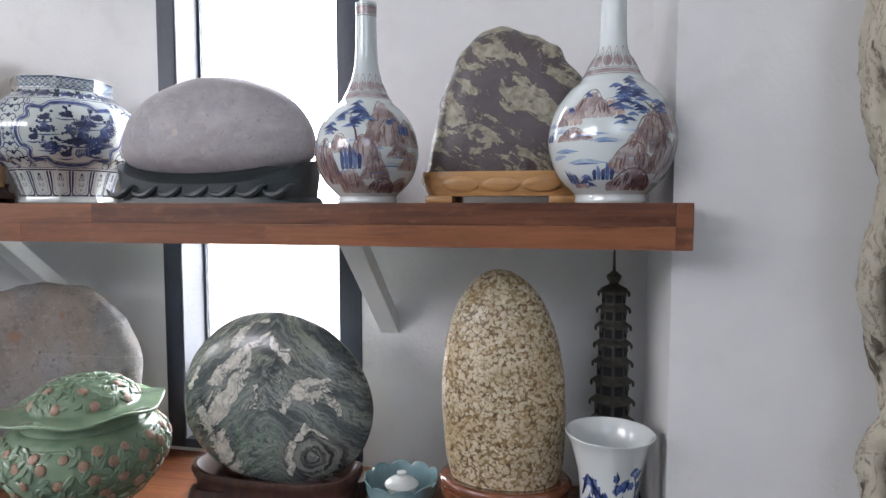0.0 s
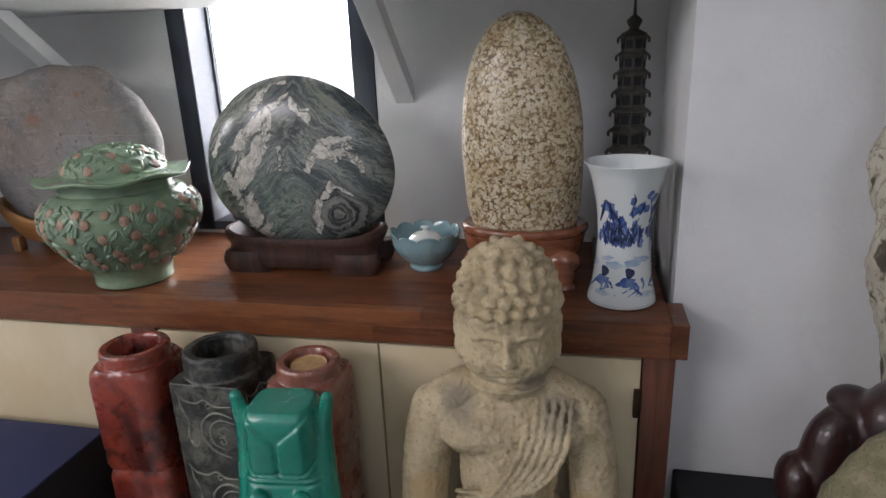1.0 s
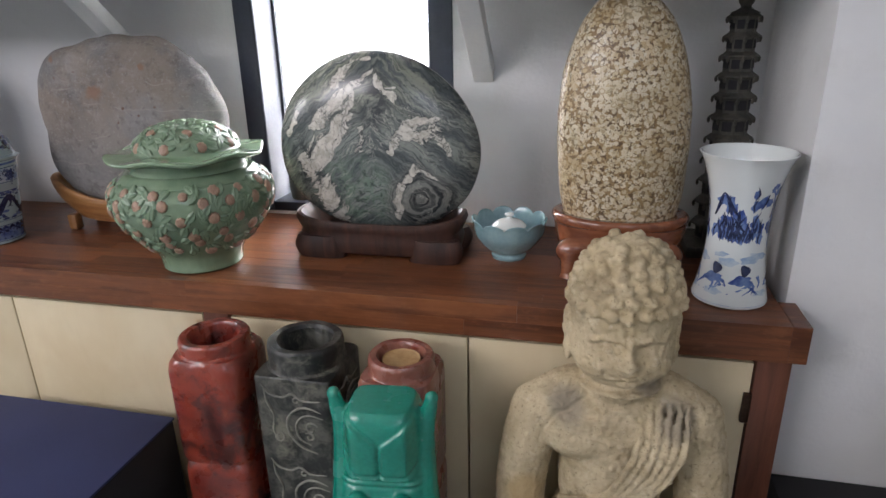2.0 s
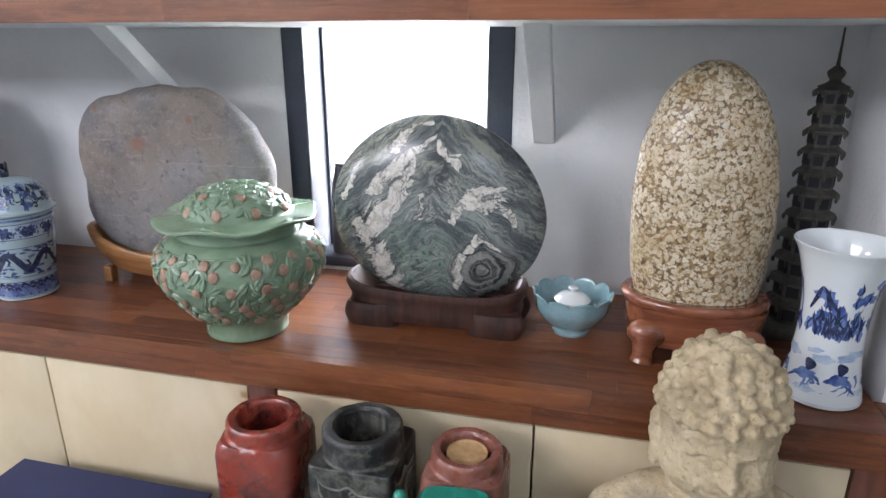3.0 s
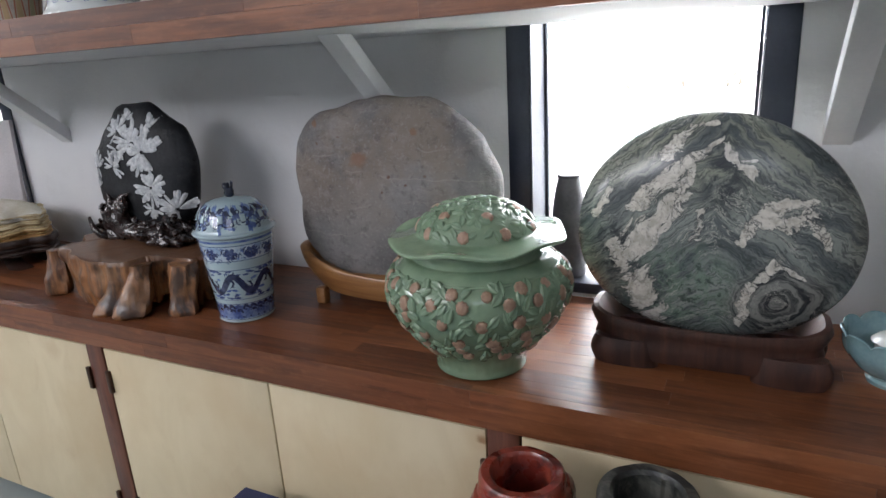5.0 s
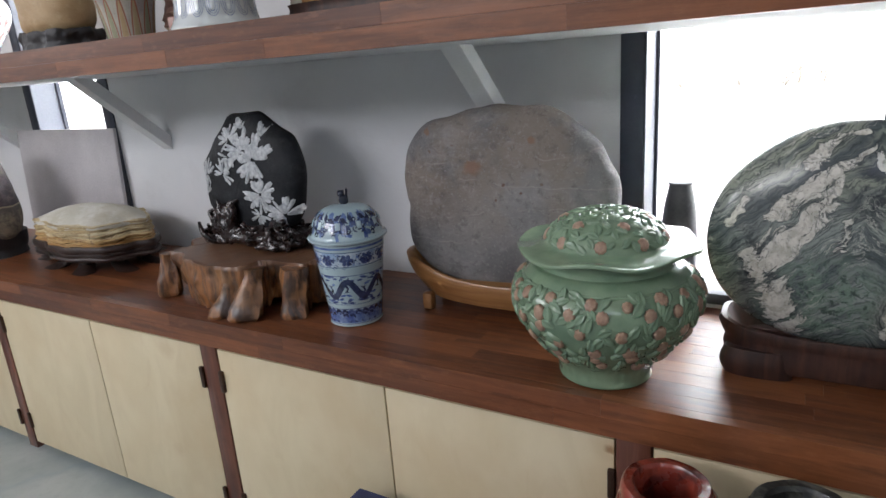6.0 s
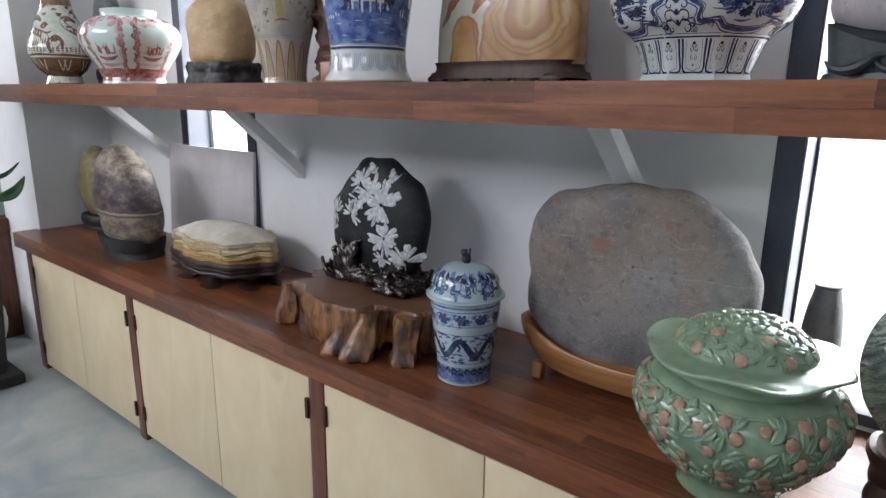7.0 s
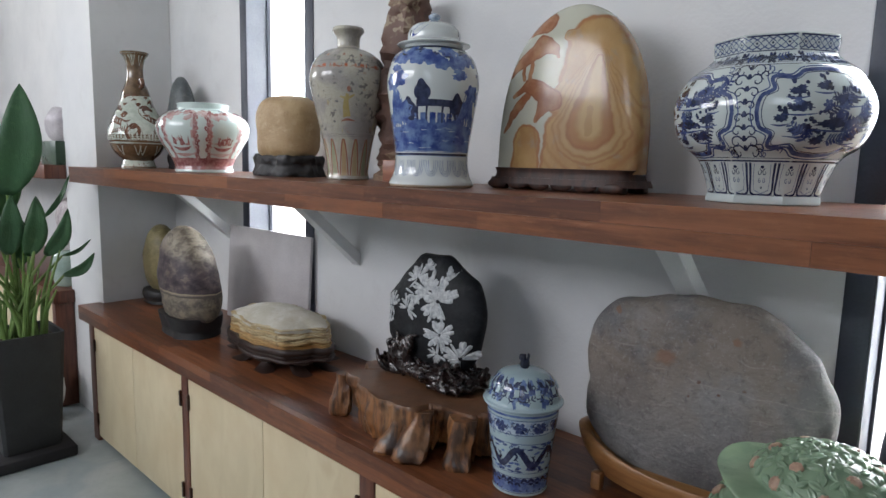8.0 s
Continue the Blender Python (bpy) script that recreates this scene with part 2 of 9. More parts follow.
def serpentine():
    """Grey-green stone whose pale layers fold up into a peak, with a ringed eye low on one side."""
    m = Mat("polished_green_white_swirl_stone", rough=0.3, coat=0.12)
    p = m.coord()
    w = m.warped(m.warped(m.warped(p, 5, 0.05, 2), 16, 0.040, 3), 55, 0.014, 3)
    x, y, z = m.xyz(w)
    px, py, pz = m.xyz(p)
    fold = z + (x - 0.02).abs() * 0.75
    side = x - z * 0.4

    def near(cx, cz, rx, rz):
        ax, az = (px - cx) / rx, (pz - cz) / rz
        return (ax * ax + az * az).sqrt().step(1.0, 0.35)

    bands = m.noise(m.vec(fold * 26, side * 2.5, 0.3), 1.0, 6, 0.62)
    fine = m.noise(m.vec(fold * 85, side * 9, 1.7), 1.0, 4, 0.6)
    mottle = m.noise(w, 38, 6, 0.7)
    c = m.mix(bands.step(0.36, 0.62), (0.075, 0.090, 0.094), (0.235, 0.262, 0.242))
    c = m.mix(pz.step(0.02, 0.13) * bands.step(0.38, 0.58) * 0.8, c, (0.250, 0.265, 0.200))
    c = m.mix((fine - 0.5).abs().step(0.045, 0.01) * 0.7, c, (0.036, 0.044, 0.047))
    c = m.mix(fine.step(0.60, 0.68) * 0.45, c, (0.26, 0.275, 0.235))
    green = near(-0.045, -0.12, 0.15, 0.13)
    c = m.mix(green * mottle.step(0.38, 0.60) * 0.85, c, (0.150, 0.215, 0.165))
    c = m.mix(green * m.noise(w, 75, 5, 0.7).step(0.52, 0.62) * 0.8, c, (0.034, 0.050, 0.044))
    c = m.mix(near(0.02, 0.095, 0.055, 0.085) * mottle.step(0.64, 0.44) * 0.9, c, (0.030, 0.036, 0.044))
    c = m.mix(near(-0.16, -0.05, 0.07, 0.11) * mottle.step(0.58, 0.44) * 0.8, c, (0.026, 0.030, 0.036))
    ex, ez = x - 0.125, z + 0.135
    d = (ex * ex * 0.85 + ez * ez * 1.1).sqrt()
    rings = m.noise(m.vec(d * 95, side * 9, 4.1), 1.0, 5, 0.66)
    c = m.mix(d.step(0.100, 0.060) * 0.9, c, m.mix(rings.step(0.42, 0.60), (0.020, 0.024, 0.028), (0.215, 0.222, 0.205)))
    # pale layers: the slopes of the peak, broad lenses on both flanks, an arc over the eye
    v = m.vein(x, z, 0.005, 0.165, -0.060, 0.105, 0.006, 0.014)
    for q in ((-0.060, 0.105, -0.130, 0.035, 0.013, 0.012), (-0.060, 0.050, -0.135, -0.035, 0.020, 0.024), (-0.100, 0.075, -0.150, 0.030, 0.012, 0.010), (-0.125, -0.095, -0.098, -0.185, 0.022, 0.026),
              (-0.175, -0.040, -0.150, -0.085, 0.014, 0.008), (0.008, 0.165, 0.058, 0.105, 0.007, 0.009), (0.030, 0.130, 0.070, 0.130, 0.004, 0.003), (0.055, -0.015, 0.125, 0.052, 0.006, 0.011),
              (0.125, 0.052, 0.172, 0.058, 0.010, 0.006), (0.165, 0.040, 0.195, -0.020, 0.011, 0.006), (0.080, 0.015, 0.155, 0.020, 0.007, 0.012), (-0.012, 0.028, -0.020, -0.022, 0.011, 0.008),
              (-0.085, 0.130, -0.040, 0.185, 0.008, 0.006), (-0.040, 0.185, 0.000, 0.188, 0.006, 0.003), (-0.215, 0.020, -0.195, 0.065, 0.010, 0.006), (0.060, -0.185, 0.068, -0.105, 0.007, 0.008),
              (0.068, -0.105, 0.115, -0.062, 0.008, 0.007), (0.115, -0.062, 0.165, -0.075, 0.006, 0.003), (-0.050, 0.075, -0.030, 0.120, 0.008, 0.004)):
        v = v.min(m.vein(x, z, *q))
    lines = m.noise(m.vec(fold * 30, side * 9, 3.1), 1.0, 7, 0.70)
    c = m.mix((lines - 0.5).abs().step(0.014, 0.004) * m.noise(w, 9, 3).step(0.44, 0.60) * 0.75, c, (0.47, 0.47, 0.42))
    zone = v.step(2.6, 0.2)
    lens = m.noise(m.vec(fold * 38, side * 22, 7.3), 1.0, 8, 0.74) + zone * 0.29
    c = m.mix((lens - 0.675).abs().step(0.040, 0.015) * zone * 0.8, c, (0.028, 0.034, 0.040))
    pale = m.mix(m.noise(w, 70, 5, 0.65).step(0.35, 0.65), (0.42, 0.40, 0.345), (0.64, 0.62, 0.56))
    crack = (m.noise(m.moved(w, (2, 3, 1)), 34, 6, 0.68) - 0.5).abs().step(0.030, 0.010) * m.noise(w, 14, 3).step(0.42, 0.55)
    pale = m.mix(crack * 0.85, pale, (0.050, 0.058, 0.062))
    c = m.mix(lens.step(0.688, 0.712), c, pale)
    c = m.mix(m.noise(p, 160, 4).step(0.54, 0.70) * 0.35, c, (0.030, 0.036, 0.038))
    return m.done(c, rough=mottle * 0.14 + 0.18)


def conglomerate():
    m = Mat("polished_cream_pebble_conglomerate", rough=0.36, coat=0.08)
    p = m.warped(m.coord(), 60, 0.012, 3)
    tone = m.cell_tone(p, 104)
    d = m.cells(p, 104) + (m.noise(p, 150, 3) - 0.5) * 0.9
    big = m.cells(m.moved(p, (3, 1, 2)), 62) + (m.noise(p, 120, 3) - 0.5) * 0.8
    c = m.mix(m.noise(p, 9, 4).step(0.4, 0.62), (0.30, 0.205, 0.095), (0.215, 0.135, 0.058))
    c = m.mix(m.noise(p, 95, 3).step(0.50, 0.58), c, (0.105, 0.062, 0.028))
    pebble = m.mix(tone, (0.46, 0.37, 0.22), (0.68, 0.62, 0.48))
    pebble = m.mix(m.noise(p, 7, 3).step(0.46, 0.62) * 0.55, pebble, (0.44, 0.30, 0.135))
    c = m.mix((d - tone * 0.22).step(0.54, 0.40), c, pebble)
    c = m.mix(big.step(0.30, 0.18) * 0.85, c, (0.60, 0.55, 0.42))
    c = m.mix((d - 0.28).abs().step(0.05, 0.01) * 0.4, c, (0.30, 0.21, 0.10))
    c = m.mix(m.noise(m.moved(p, (1, 7, 2)), 130, 3).step(0.57, 0.63) * 0.85, c, (0.10, 0.062, 0.028))
    # pale cemented clouds in which the grains fade, tan ones, and a few larger ringed pebbles
    c = m.mix(m.noise(m.moved(p, (5, 2, 8)), 11, 4, 0.6).step(0.52, 0.66) * 0.45, c, (0.50, 0.42, 0.26))
    c = m.mix(m.noise(m.moved(p, (2, 9, 4)), 8, 4, 0.6).step(0.50, 0.68) * 0.32, c, (0.27, 0.18, 0.075))
    ring = m.cells(m.moved(p, (7, 3, 1)), 38) + (m.noise(p, 70, 3) - 0.5) * 0.25
    few = m.cell_tone(m.moved(p, (7, 3, 1)), 38).step(0.55, 0.62)
    c = m.mix(ring.step(0.34, 0.28) * few * 0.9, c, (0.58, 0.51, 0.36))
    c = m.mix((ring - 0.21).abs().step(0.06, 0.02) * few * 0.7, c, (0.27, 0.17, 0.075))
    return m.done(c, bump=d * -1.0, depth=0.0006)


def speckled(name, a, b, dark, light, rough=0.6, scale=9, patches=None, bump=0.0015, spec=0.4):
    """Natural stone with soft tones, grains, pits and, if given, round patches (x, z, radius, colour)."""
    m = Mat(name, rough=rough, spec=spec)
    p = m.coord()
    w = m.warped(p, 6, 0.05, 3)
    c = m.mix(m.noise(w, scale, 5, 0.6).step(0.34, 0.66), a, b)
    c = m.mix(m.noise(p, scale * 14, 3).step(0.58, 0.72) * 0.6, c, dark)
    c = m.mix(m.noise(w, scale * 5, 4).step(0.58, 0.75) * 0.5, c, light)
    c = m.mix(m.noise(m.scaled(w, 1, 1, 1.8), scale * 0.5, 5, 0.65).step(0.48, 0.68) * 0.55, c, dark)
    c = m.mix(m.noise(m.moved(w, (3, 1, 4)), scale * 2.3, 6, 0.7).step(0.55, 0.66) * 0.35, c, light)
    x, y, z = m.xyz(w)
    for sx, sz, r, col in patches or ():
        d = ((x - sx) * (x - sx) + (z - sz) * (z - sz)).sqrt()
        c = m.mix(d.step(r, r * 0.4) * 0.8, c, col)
    return m.done(c, rough=m.noise(p, 30, 2) * 0.2 + (rough - 0.1), bump=m.noise(p, scale * 8, 5, 0.65), depth=bump)


def weathered_slab():
    m = Mat("weathered_grey_brown_stone", rough=0.68, spec=0.35)
    p = m.coord()
    w = m.warped(m.warped(p, 6, 0.06, 3), 24, 0.02, 3)
    x, y, z = m.xyz(w)
    c = m.mix(m.noise(w, 4, 6, 0.62).step(0.38, 0.60), (0.118, 0.115, 0.118), (0.215, 0.208, 0.205))
    c = m.mix(m.noise(m.moved(w, (5, 2, 1)), 3.5, 6, 0.62).step(0.42, 0.58) * z.step(-0.16, 0.08) * 0.65, c, (0.225, 0.178, 0.135))
    c = m.mix(m.noise(m.scaled(w, 1, 1, 1.8), 12, 7, 0.74).step(0.50, 0.64) * 0.35, c, (0.30, 0.285, 0.275))
    c = m.mix(m.noise(w, 30, 6, 0.74).step(0.52, 0.64) * 0.45, c, (0.080, 0.066, 0.070))
    c = m.mix(m.noise(p, 120, 4, 0.7).step(0.55, 0.66) * 0.5, c, (0.30, 0.285, 0.27))
    for z0, tilt, s in ((-0.015, 0.08, 16), (0.055, -0.04, 11), (-0.085, 0.03, 9), (0.115, 0.10, 13)):
        c = m.mix((z - z0 - x * tilt).abs().step(0.0026, 0.0008) * m.noise(w, s, 3).step(0.46, 0.54) * 0.4, c, (0.32, 0.29, 0.27))
    c = m.mix(m.cells(w, 24).step(0.12, 0.05) * m.noise(p, 9, 2).step(0.5, 0.6), c, (0.13, 0.075, 0.055))
    for sx, sz, r in ((-0.062, 0.092, 0.034), (-0.195, 0.185, 0.014), (0.10, 0.16, 0.012)):
        d = ((x - sx) * (x - sx) + (z - sz) * (z - sz) * 1.3).sqrt() + (m.noise(w, 40, 4) - 0.5) * 0.03
        c = m.mix(d.step(r, r * 0.4) * 0.8, c, (0.215, 0.118, 0.070))
    return m.done(c, rough=m.noise(p, 26, 3) * 0.25 + 0.52, bump=m.noise(p, 40, 6, 0.7) + m.noise(w, 9, 5) * 1.6, depth=0.006)


def mottled_stone():
    m = Mat("dark_purple_olive_mottled_stone", rough=0.42)
    p = m.coord()
    w = m.warped(m.warped(p, 9, 0.07, 3), 40, 0.012, 3)
    x, y, z = m.xyz(w)
    c = m.mix(m.noise(w, 30, 5, 0.6), (0.060, 0.050, 0.056), (0.130, 0.108, 0.112))
    drift = m.vec((x * 0.85 - z * 0.5) * 0.42, y, (x * 0.5 + z * 0.85) * 1.25)
    d = m.noise(drift, 17, 7, 0.66)
    pale = m.mix(m.noise(w, 60, 4, 0.65).step(0.35, 0.65), (0.200, 0.182, 0.132), (0.355, 0.330, 0.255))
    c = m.mix(d.step(0.48, 0.56) * 0.40, c, (0.165, 0.145, 0.115))
    c = m.mix(d.step(0.508, 0.530), c, pale)
    c = m.mix((d - 0.505).abs().step(0.016, 0.004) * 0.5, c, (0.045, 0.036, 0.040))
    c = m.mix(m.noise(m.moved(w, (3, 1, 2)), 34, 6, 0.7).step(0.59, 0.64) * 0.7, c, pale)
    return m.done(c, bump=m.noise(p, 60, 5), depth=0.002)


def banded_agate():
    """Pale waxy stone: rust-red branches on one side, a mass of nested ochre rings on the other."""
    m = Mat("waxy_cream_ochre_banded_stone", rough=0.2, coat=0.3)
    m.bsdf.inputs["Subsurface Weight"].default_value = 0.15
    m.bsdf.inputs["Subsurface Radius"].default_value = (0.02, 0.015, 0.008)
    p = m.coord()
    w = m.warped(m.warped(p, 14, 0.022, 2), 55, 0.008, 3)
    x, y, z = m.xyz(w)
    c = m.mix(m.noise(w, 6, 3), (0.43, 0.43, 0.34), (0.54, 0.54, 0.45))

    def union(*veins):
        d = m.vein(x, z, *veins[0])
        for q in veins[1:]:
            d = d.min(m.vein(x, z, *q))
        return d
    rust = union((-0.050, 0.396, -0.135, 0.372, 0.034, 0.008), (-0.050, 0.334, -0.165, 0.262, 0.027, 0.009), (-0.050, 0.336, -0.012, 0.322, 0.024, 0.015), (-0.012, 0.322, -0.003, 0.298, 0.011, 0.004),
                 (-0.101, 0.290, -0.101, 0.250, 0.006, 0.006), (-0.078, 0.290, -0.082, 0.250, 0.006, 0.007), (-0.078, 0.230, -0.010, 0.190, 0.022, 0.026), (-0.030, 0.190, -0.055, 0.138, 0.024, 0.008),
                 (-0.095, 0.230, -0.130, 0.206, 0.012, 0.006), (-0.090, 0.200, -0.134, 0.155, 0.013, 0.013), (-0.134, 0.155, -0.168, 0.110, 0.012, 0.004))
    mass = union((0.092, 0.330, 0.085, 0.070, 0.068, 0.105), (0.150, 0.270, 0.155, 0.020, 0.080, 0.090), (0.020, 0.110, 0.010, -0.02, 0.050, 0.055), (0.030, 0.355, 0.050, 0.350, 0.016, 0.02), (0.000, 0.185, 0.050, 0.230, 0.026, 0.03),
                 (-0.085, 0.085, -0.090, -0.02, 0.042, 0.046), (-0.095, 0.372, -0.060, 0.384, 0.010, 0.014))
    body = m.mix(m.noise(m.scaled(w, 1, 1, 0.5), 16, 5, 0.6).step(0.35, 0.65), (0.45, 0.285, 0.115), (0.35, 0.195, 0.080))
    body = m.mix(m.noise(m.scaled(w, 1, 1, 0.6), 30, 4).step(0.56, 0.68) * 0.35, body, (0.30, 0.28, 0.22))
    d = m.vein(x, z, 0.092, 0.118, 0.105, 0.285, 0.058, 0.009)
    d = d + (m.noise(w, 10, 4) - 0.5) * 0.35
    body = m.mix(d.step(1.9, 1.2) * 0.6, body, (0.47, 0.33, 0.155))
    body = m.mix(d.step(1.02, 0.90), body, m.mix(d.step(0.35, 0.75), (0.46, 0.31, 0.13), (0.33, 0.165, 0.068)))
    body = m.mix(m.vein(x, z, 0.088, 0.105, 0.092, 0.165, 0.012, 0.008).step(1.1, 0.7) * 0.6, body, (0.31, 0.17, 0.07))
    for at, wide, much in ((1.0, 0.16, 0.9), (1.40, 0.14, 0.6), (1.66, 0.10, 0.6), (2.1, 0.18, 0.45), (2.6, 0.20, 0.45)):
        body = m.mix((d - at).abs().step(wide, 0.0) * much, body, (0.27, 0.115, 0.045))
    c = m.mix(mass.step(1.03, 0.97), c, body)
    c = m.mix((mass - 0.95).abs().step(0.13, 0.02) * 0.85, c, (0.31, 0.135, 0.055))
    red = m.mix(m.noise(w, 22, 4).step(0.35, 0.65), (0.27, 0.105, 0.048), (0.40, 0.205, 0.105))
    red = m.mix((rust - 0.92).abs().step(0.16, 0.04) * 0.7, red, (0.21, 0.070, 0.030))
    c = m.mix(rust.step(1.05, 0.95), c, red)
    return m.done(c, rough=m.noise(p, 20, 2) * 0.1 + 0.16)


def layered(name, tones, k, rough, bump=0.002, warp=0.02, coat=0.0):
    m = Mat(name, rough=rough, coat=coat)
    p = m.coord()
    w = m.warped(p, 14, warp, 3)
    x, y, z = m.xyz(w)
    s = m.noise(m.vec(x * 0.6, y * 0.6, z * k), 6, 4, 0.6)
    c = m.mix(s.step(0.35, 0.48), tones[0], tones[1])
    c = m.mix(s.step(0.5, 0.6), c, tones[2])
    c = m.mix((s - 0.53).abs().step(0.02, 0.008) * 0.8, c, tones[3])
    return m.done(c, bump=s + m.noise(p, 90, 4) * 0.5, depth=bump)


def ochre_strata():
    """Cream beds above, rusty ochre ones below, parted by thin brown lines."""
    m = Mat("ochre_strata_stone", rough=0.65)
    p = m.coord()
    w = m.warped(m.warped(p, 7, 0.03, 2), 30, 0.006, 3)
    x, y, z = m.xyz(w)
    s = m.noise(m.vec(x * 3, y * 3, z * 170), 1.0, 5, 0.65)
    c = m.mix(s.step(0.36, 0.62), (0.42, 0.30, 0.13), (0.56, 0.48, 0.31))
    rust = m.mix(s.step(0.38, 0.60), (0.33, 0.165, 0.045), (0.50, 0.33, 0.13))
    c = m.mix(z.step(0.112, 0.094), c, rust)
    c = m.mix((s - 0.50).abs().step(0.022, 0.006) * 0.8, c, (0.19, 0.115, 0.050))
    c = m.mix(m.noise(w, 45, 4, 0.7).step(0.60, 0.68) * 0.7, c, (0.14, 0.085, 0.04))
    return m.done(c, bump=s + m.noise(p, 90, 4) * 0.4, depth=0.005)


def plum_stone():
    """Polished dark stone: tan cap, plum-grey middle, one pale seam and a brown-grey foot."""
    m = Mat("dark_plum_grey_banded_stone", rough=0.5, spec=0.35)
    p = m.coord()
    w = m.warped(m.warped(p, 6, 0.08, 3), 22, 0.03, 3)
    x, y, z = m.xyz(w)
    px, py, pz = m.xyz(p)
    n = m.noise(m.scaled(w, 1, 1, 1.5), 15, 7, 0.70)
    mid = m.mix(n.step(0.38, 0.64), (0.040, 0.028, 0.038), (0.120, 0.092, 0.092))
    low = m.mix(n.step(0.38, 0.62), (0.095, 0.078, 0.066), (0.27, 0.225, 0.165))
    top = m.mix(n.step(0.36, 0.60), (0.12, 0.094, 0.072), (0.37, 0.325, 0.25))
    c = m.mix((z + x * 0.35).step(0.36, 0.45), mid, top)
    c = m.mix(n.step(0.56, 0.66) * 0.5, c, (0.26, 0.21, 0.15))
    seam = pz - 0.218 + px * 0.03 + (m.noise(m.scaled(p, 1, 1, 0.3), 16, 3) - 0.5) * 0.016
    c = m.mix(seam.step(0.004, -0.004), c, low)
    c = m.mix(seam.abs().step(0.0045, 0.0015) * 0.8, c, (0.38, 0.32, 0.22))
    c = m.mix((seam + 0.011).abs().step(0.006, 0.001) * n.step(0.40, 0.52) * 0.8, c, (0.030, 0.024, 0.024))
    return m.done(c, bump=n + m.noise(p, 90, 4) * 0.4, depth=0.0012)


def red_glass_stone(name, a, b, edge, dust=(0.30, 0.17, 0.15)):
    """Waxy translucent stone: clouds, dark drifts and a little pale dust on ledges and scuffs."""
    m = Mat(name, rough=0.24, coat=0.35, coat_rough=0.12)
    m.bsdf.inputs["Subsurface Weight"].default_value = 0.25
    m.bsdf.inputs["Subsurface Radius"].default_value = (0.03, 0.008, 0.004)
    p = m.coord()
    w = m.warped(m.warped(p, 6, 0.10, 3), 22, 0.03, 3)
    c = m.mix(m.noise(w, 8, 5, 0.6).step(0.38, 0.62), a, b)
    c = m.mix(m.noise(m.moved(w, (4, 2, 1)), 11, 5, 0.65).step(0.50, 0.62) * 0.85, c, edge)
    c = m.mix(m.noise(m.scaled(w, 1, 1, 2), 30, 4).step(0.60, 0.72) * 0.5, c, edge)
    c = m.mix(m.noise(p, 55, 5, 0.7).step(0.60, 0.74) * 0.35, c, dust)
    return m.done(c, rough=m.noise(p, 25, 4) * 0.35 + 0.12, bump=m.noise(p, 40, 3), depth=0.0012)


def root_wood():
    """Varnished root: pale ridges, dark seams along the fibre."""
    m = Mat("varnished_root_wood", rough=0.36, coat=0.18)
    w = m.warped(m.coord(), 6, 0.06, 3)
    g = m.noise(m.scaled(w, 30, 30, 2.5), 1.4, 6, 0.65, 0.6)
    c = m.mix(g.step(0.32, 0.64), (0.066, 0.025, 0.010), (0.275, 0.115, 0.038))
    c = m.mix(m.noise(m.scaled(w, 14, 14, 1.6), 1.0, 5, 0.6).step(0.50, 0.60) * 0.9, c, (0.024, 0.010, 0.005))
    c = m.mix(m.noise(w, 8, 4).step(0.52, 0.68) * 0.6, c, (0.31, 0.145, 0.052))
    flat = m.xyz(m.coord())[2].step(0.132, 0.142)
    c = m.mix(flat * 0.85, c, m.mix(m.noise(w, 14, 5, 0.65), (0.105, 0.048, 0.024), (0.175, 0.088, 0.045)))
    return m.done(c, rough=g * 0.2 + 0.32, bump=g, depth=0.0016)


def soapstone():
    """Black-green carved stone with pale dust in broad drifts."""
    m = Mat("black_grey_carved_stone", rough=0.45)
    p = m.coord()
    w = m.warped(m.warped(p, 8, 0.08, 3), 30, 0.02, 3)
    c = m.mix(m.noise(w, 14, 7, 0.7).step(0.44, 0.60), (0.012, 0.014, 0.014), (0.085, 0.086, 0.072))
    c = m.mix(m.noise(m.moved(w, (2, 5, 1)), 7, 7, 0.72).step(0.52, 0.64) * 0.8, c, (0.185, 0.180, 0.140))
    c = m.mix(m.noise(w, 60, 5, 0.7).step(0.55, 0.68) * 0.6, c, (0.008, 0.009, 0.009))
    return m.done(c, rough=m.noise(p, 30, 3) * 0.3 + 0.3, bump=m.noise(p, 45, 5), depth=0.002)


def leaf_green():
    m = Mat("deep_green_leaf", rough=0.32)
    p = m.coord()
    c = m.mix(m.noise(p, 8, 3), (0.020, 0.070, 0.022), (0.055, 0.140, 0.042))
    fold = m.noise(m.warped(p, 12, 0.03, 2), 26, 4, 0.6)
    c = m.mix(fold.step(0.55, 0.68) * 0.5, c, (0.085, 0.175, 0.065))
    return m.done(m.mix(m.random() * 0.5, c, (0.026, 0.078, 0.046)), rough=fold * 0.3 + 0.2, bump=fold + m.noise(m.scaled(p, 90, 90, 6), 2, 2) * 0.3, depth=0.004)


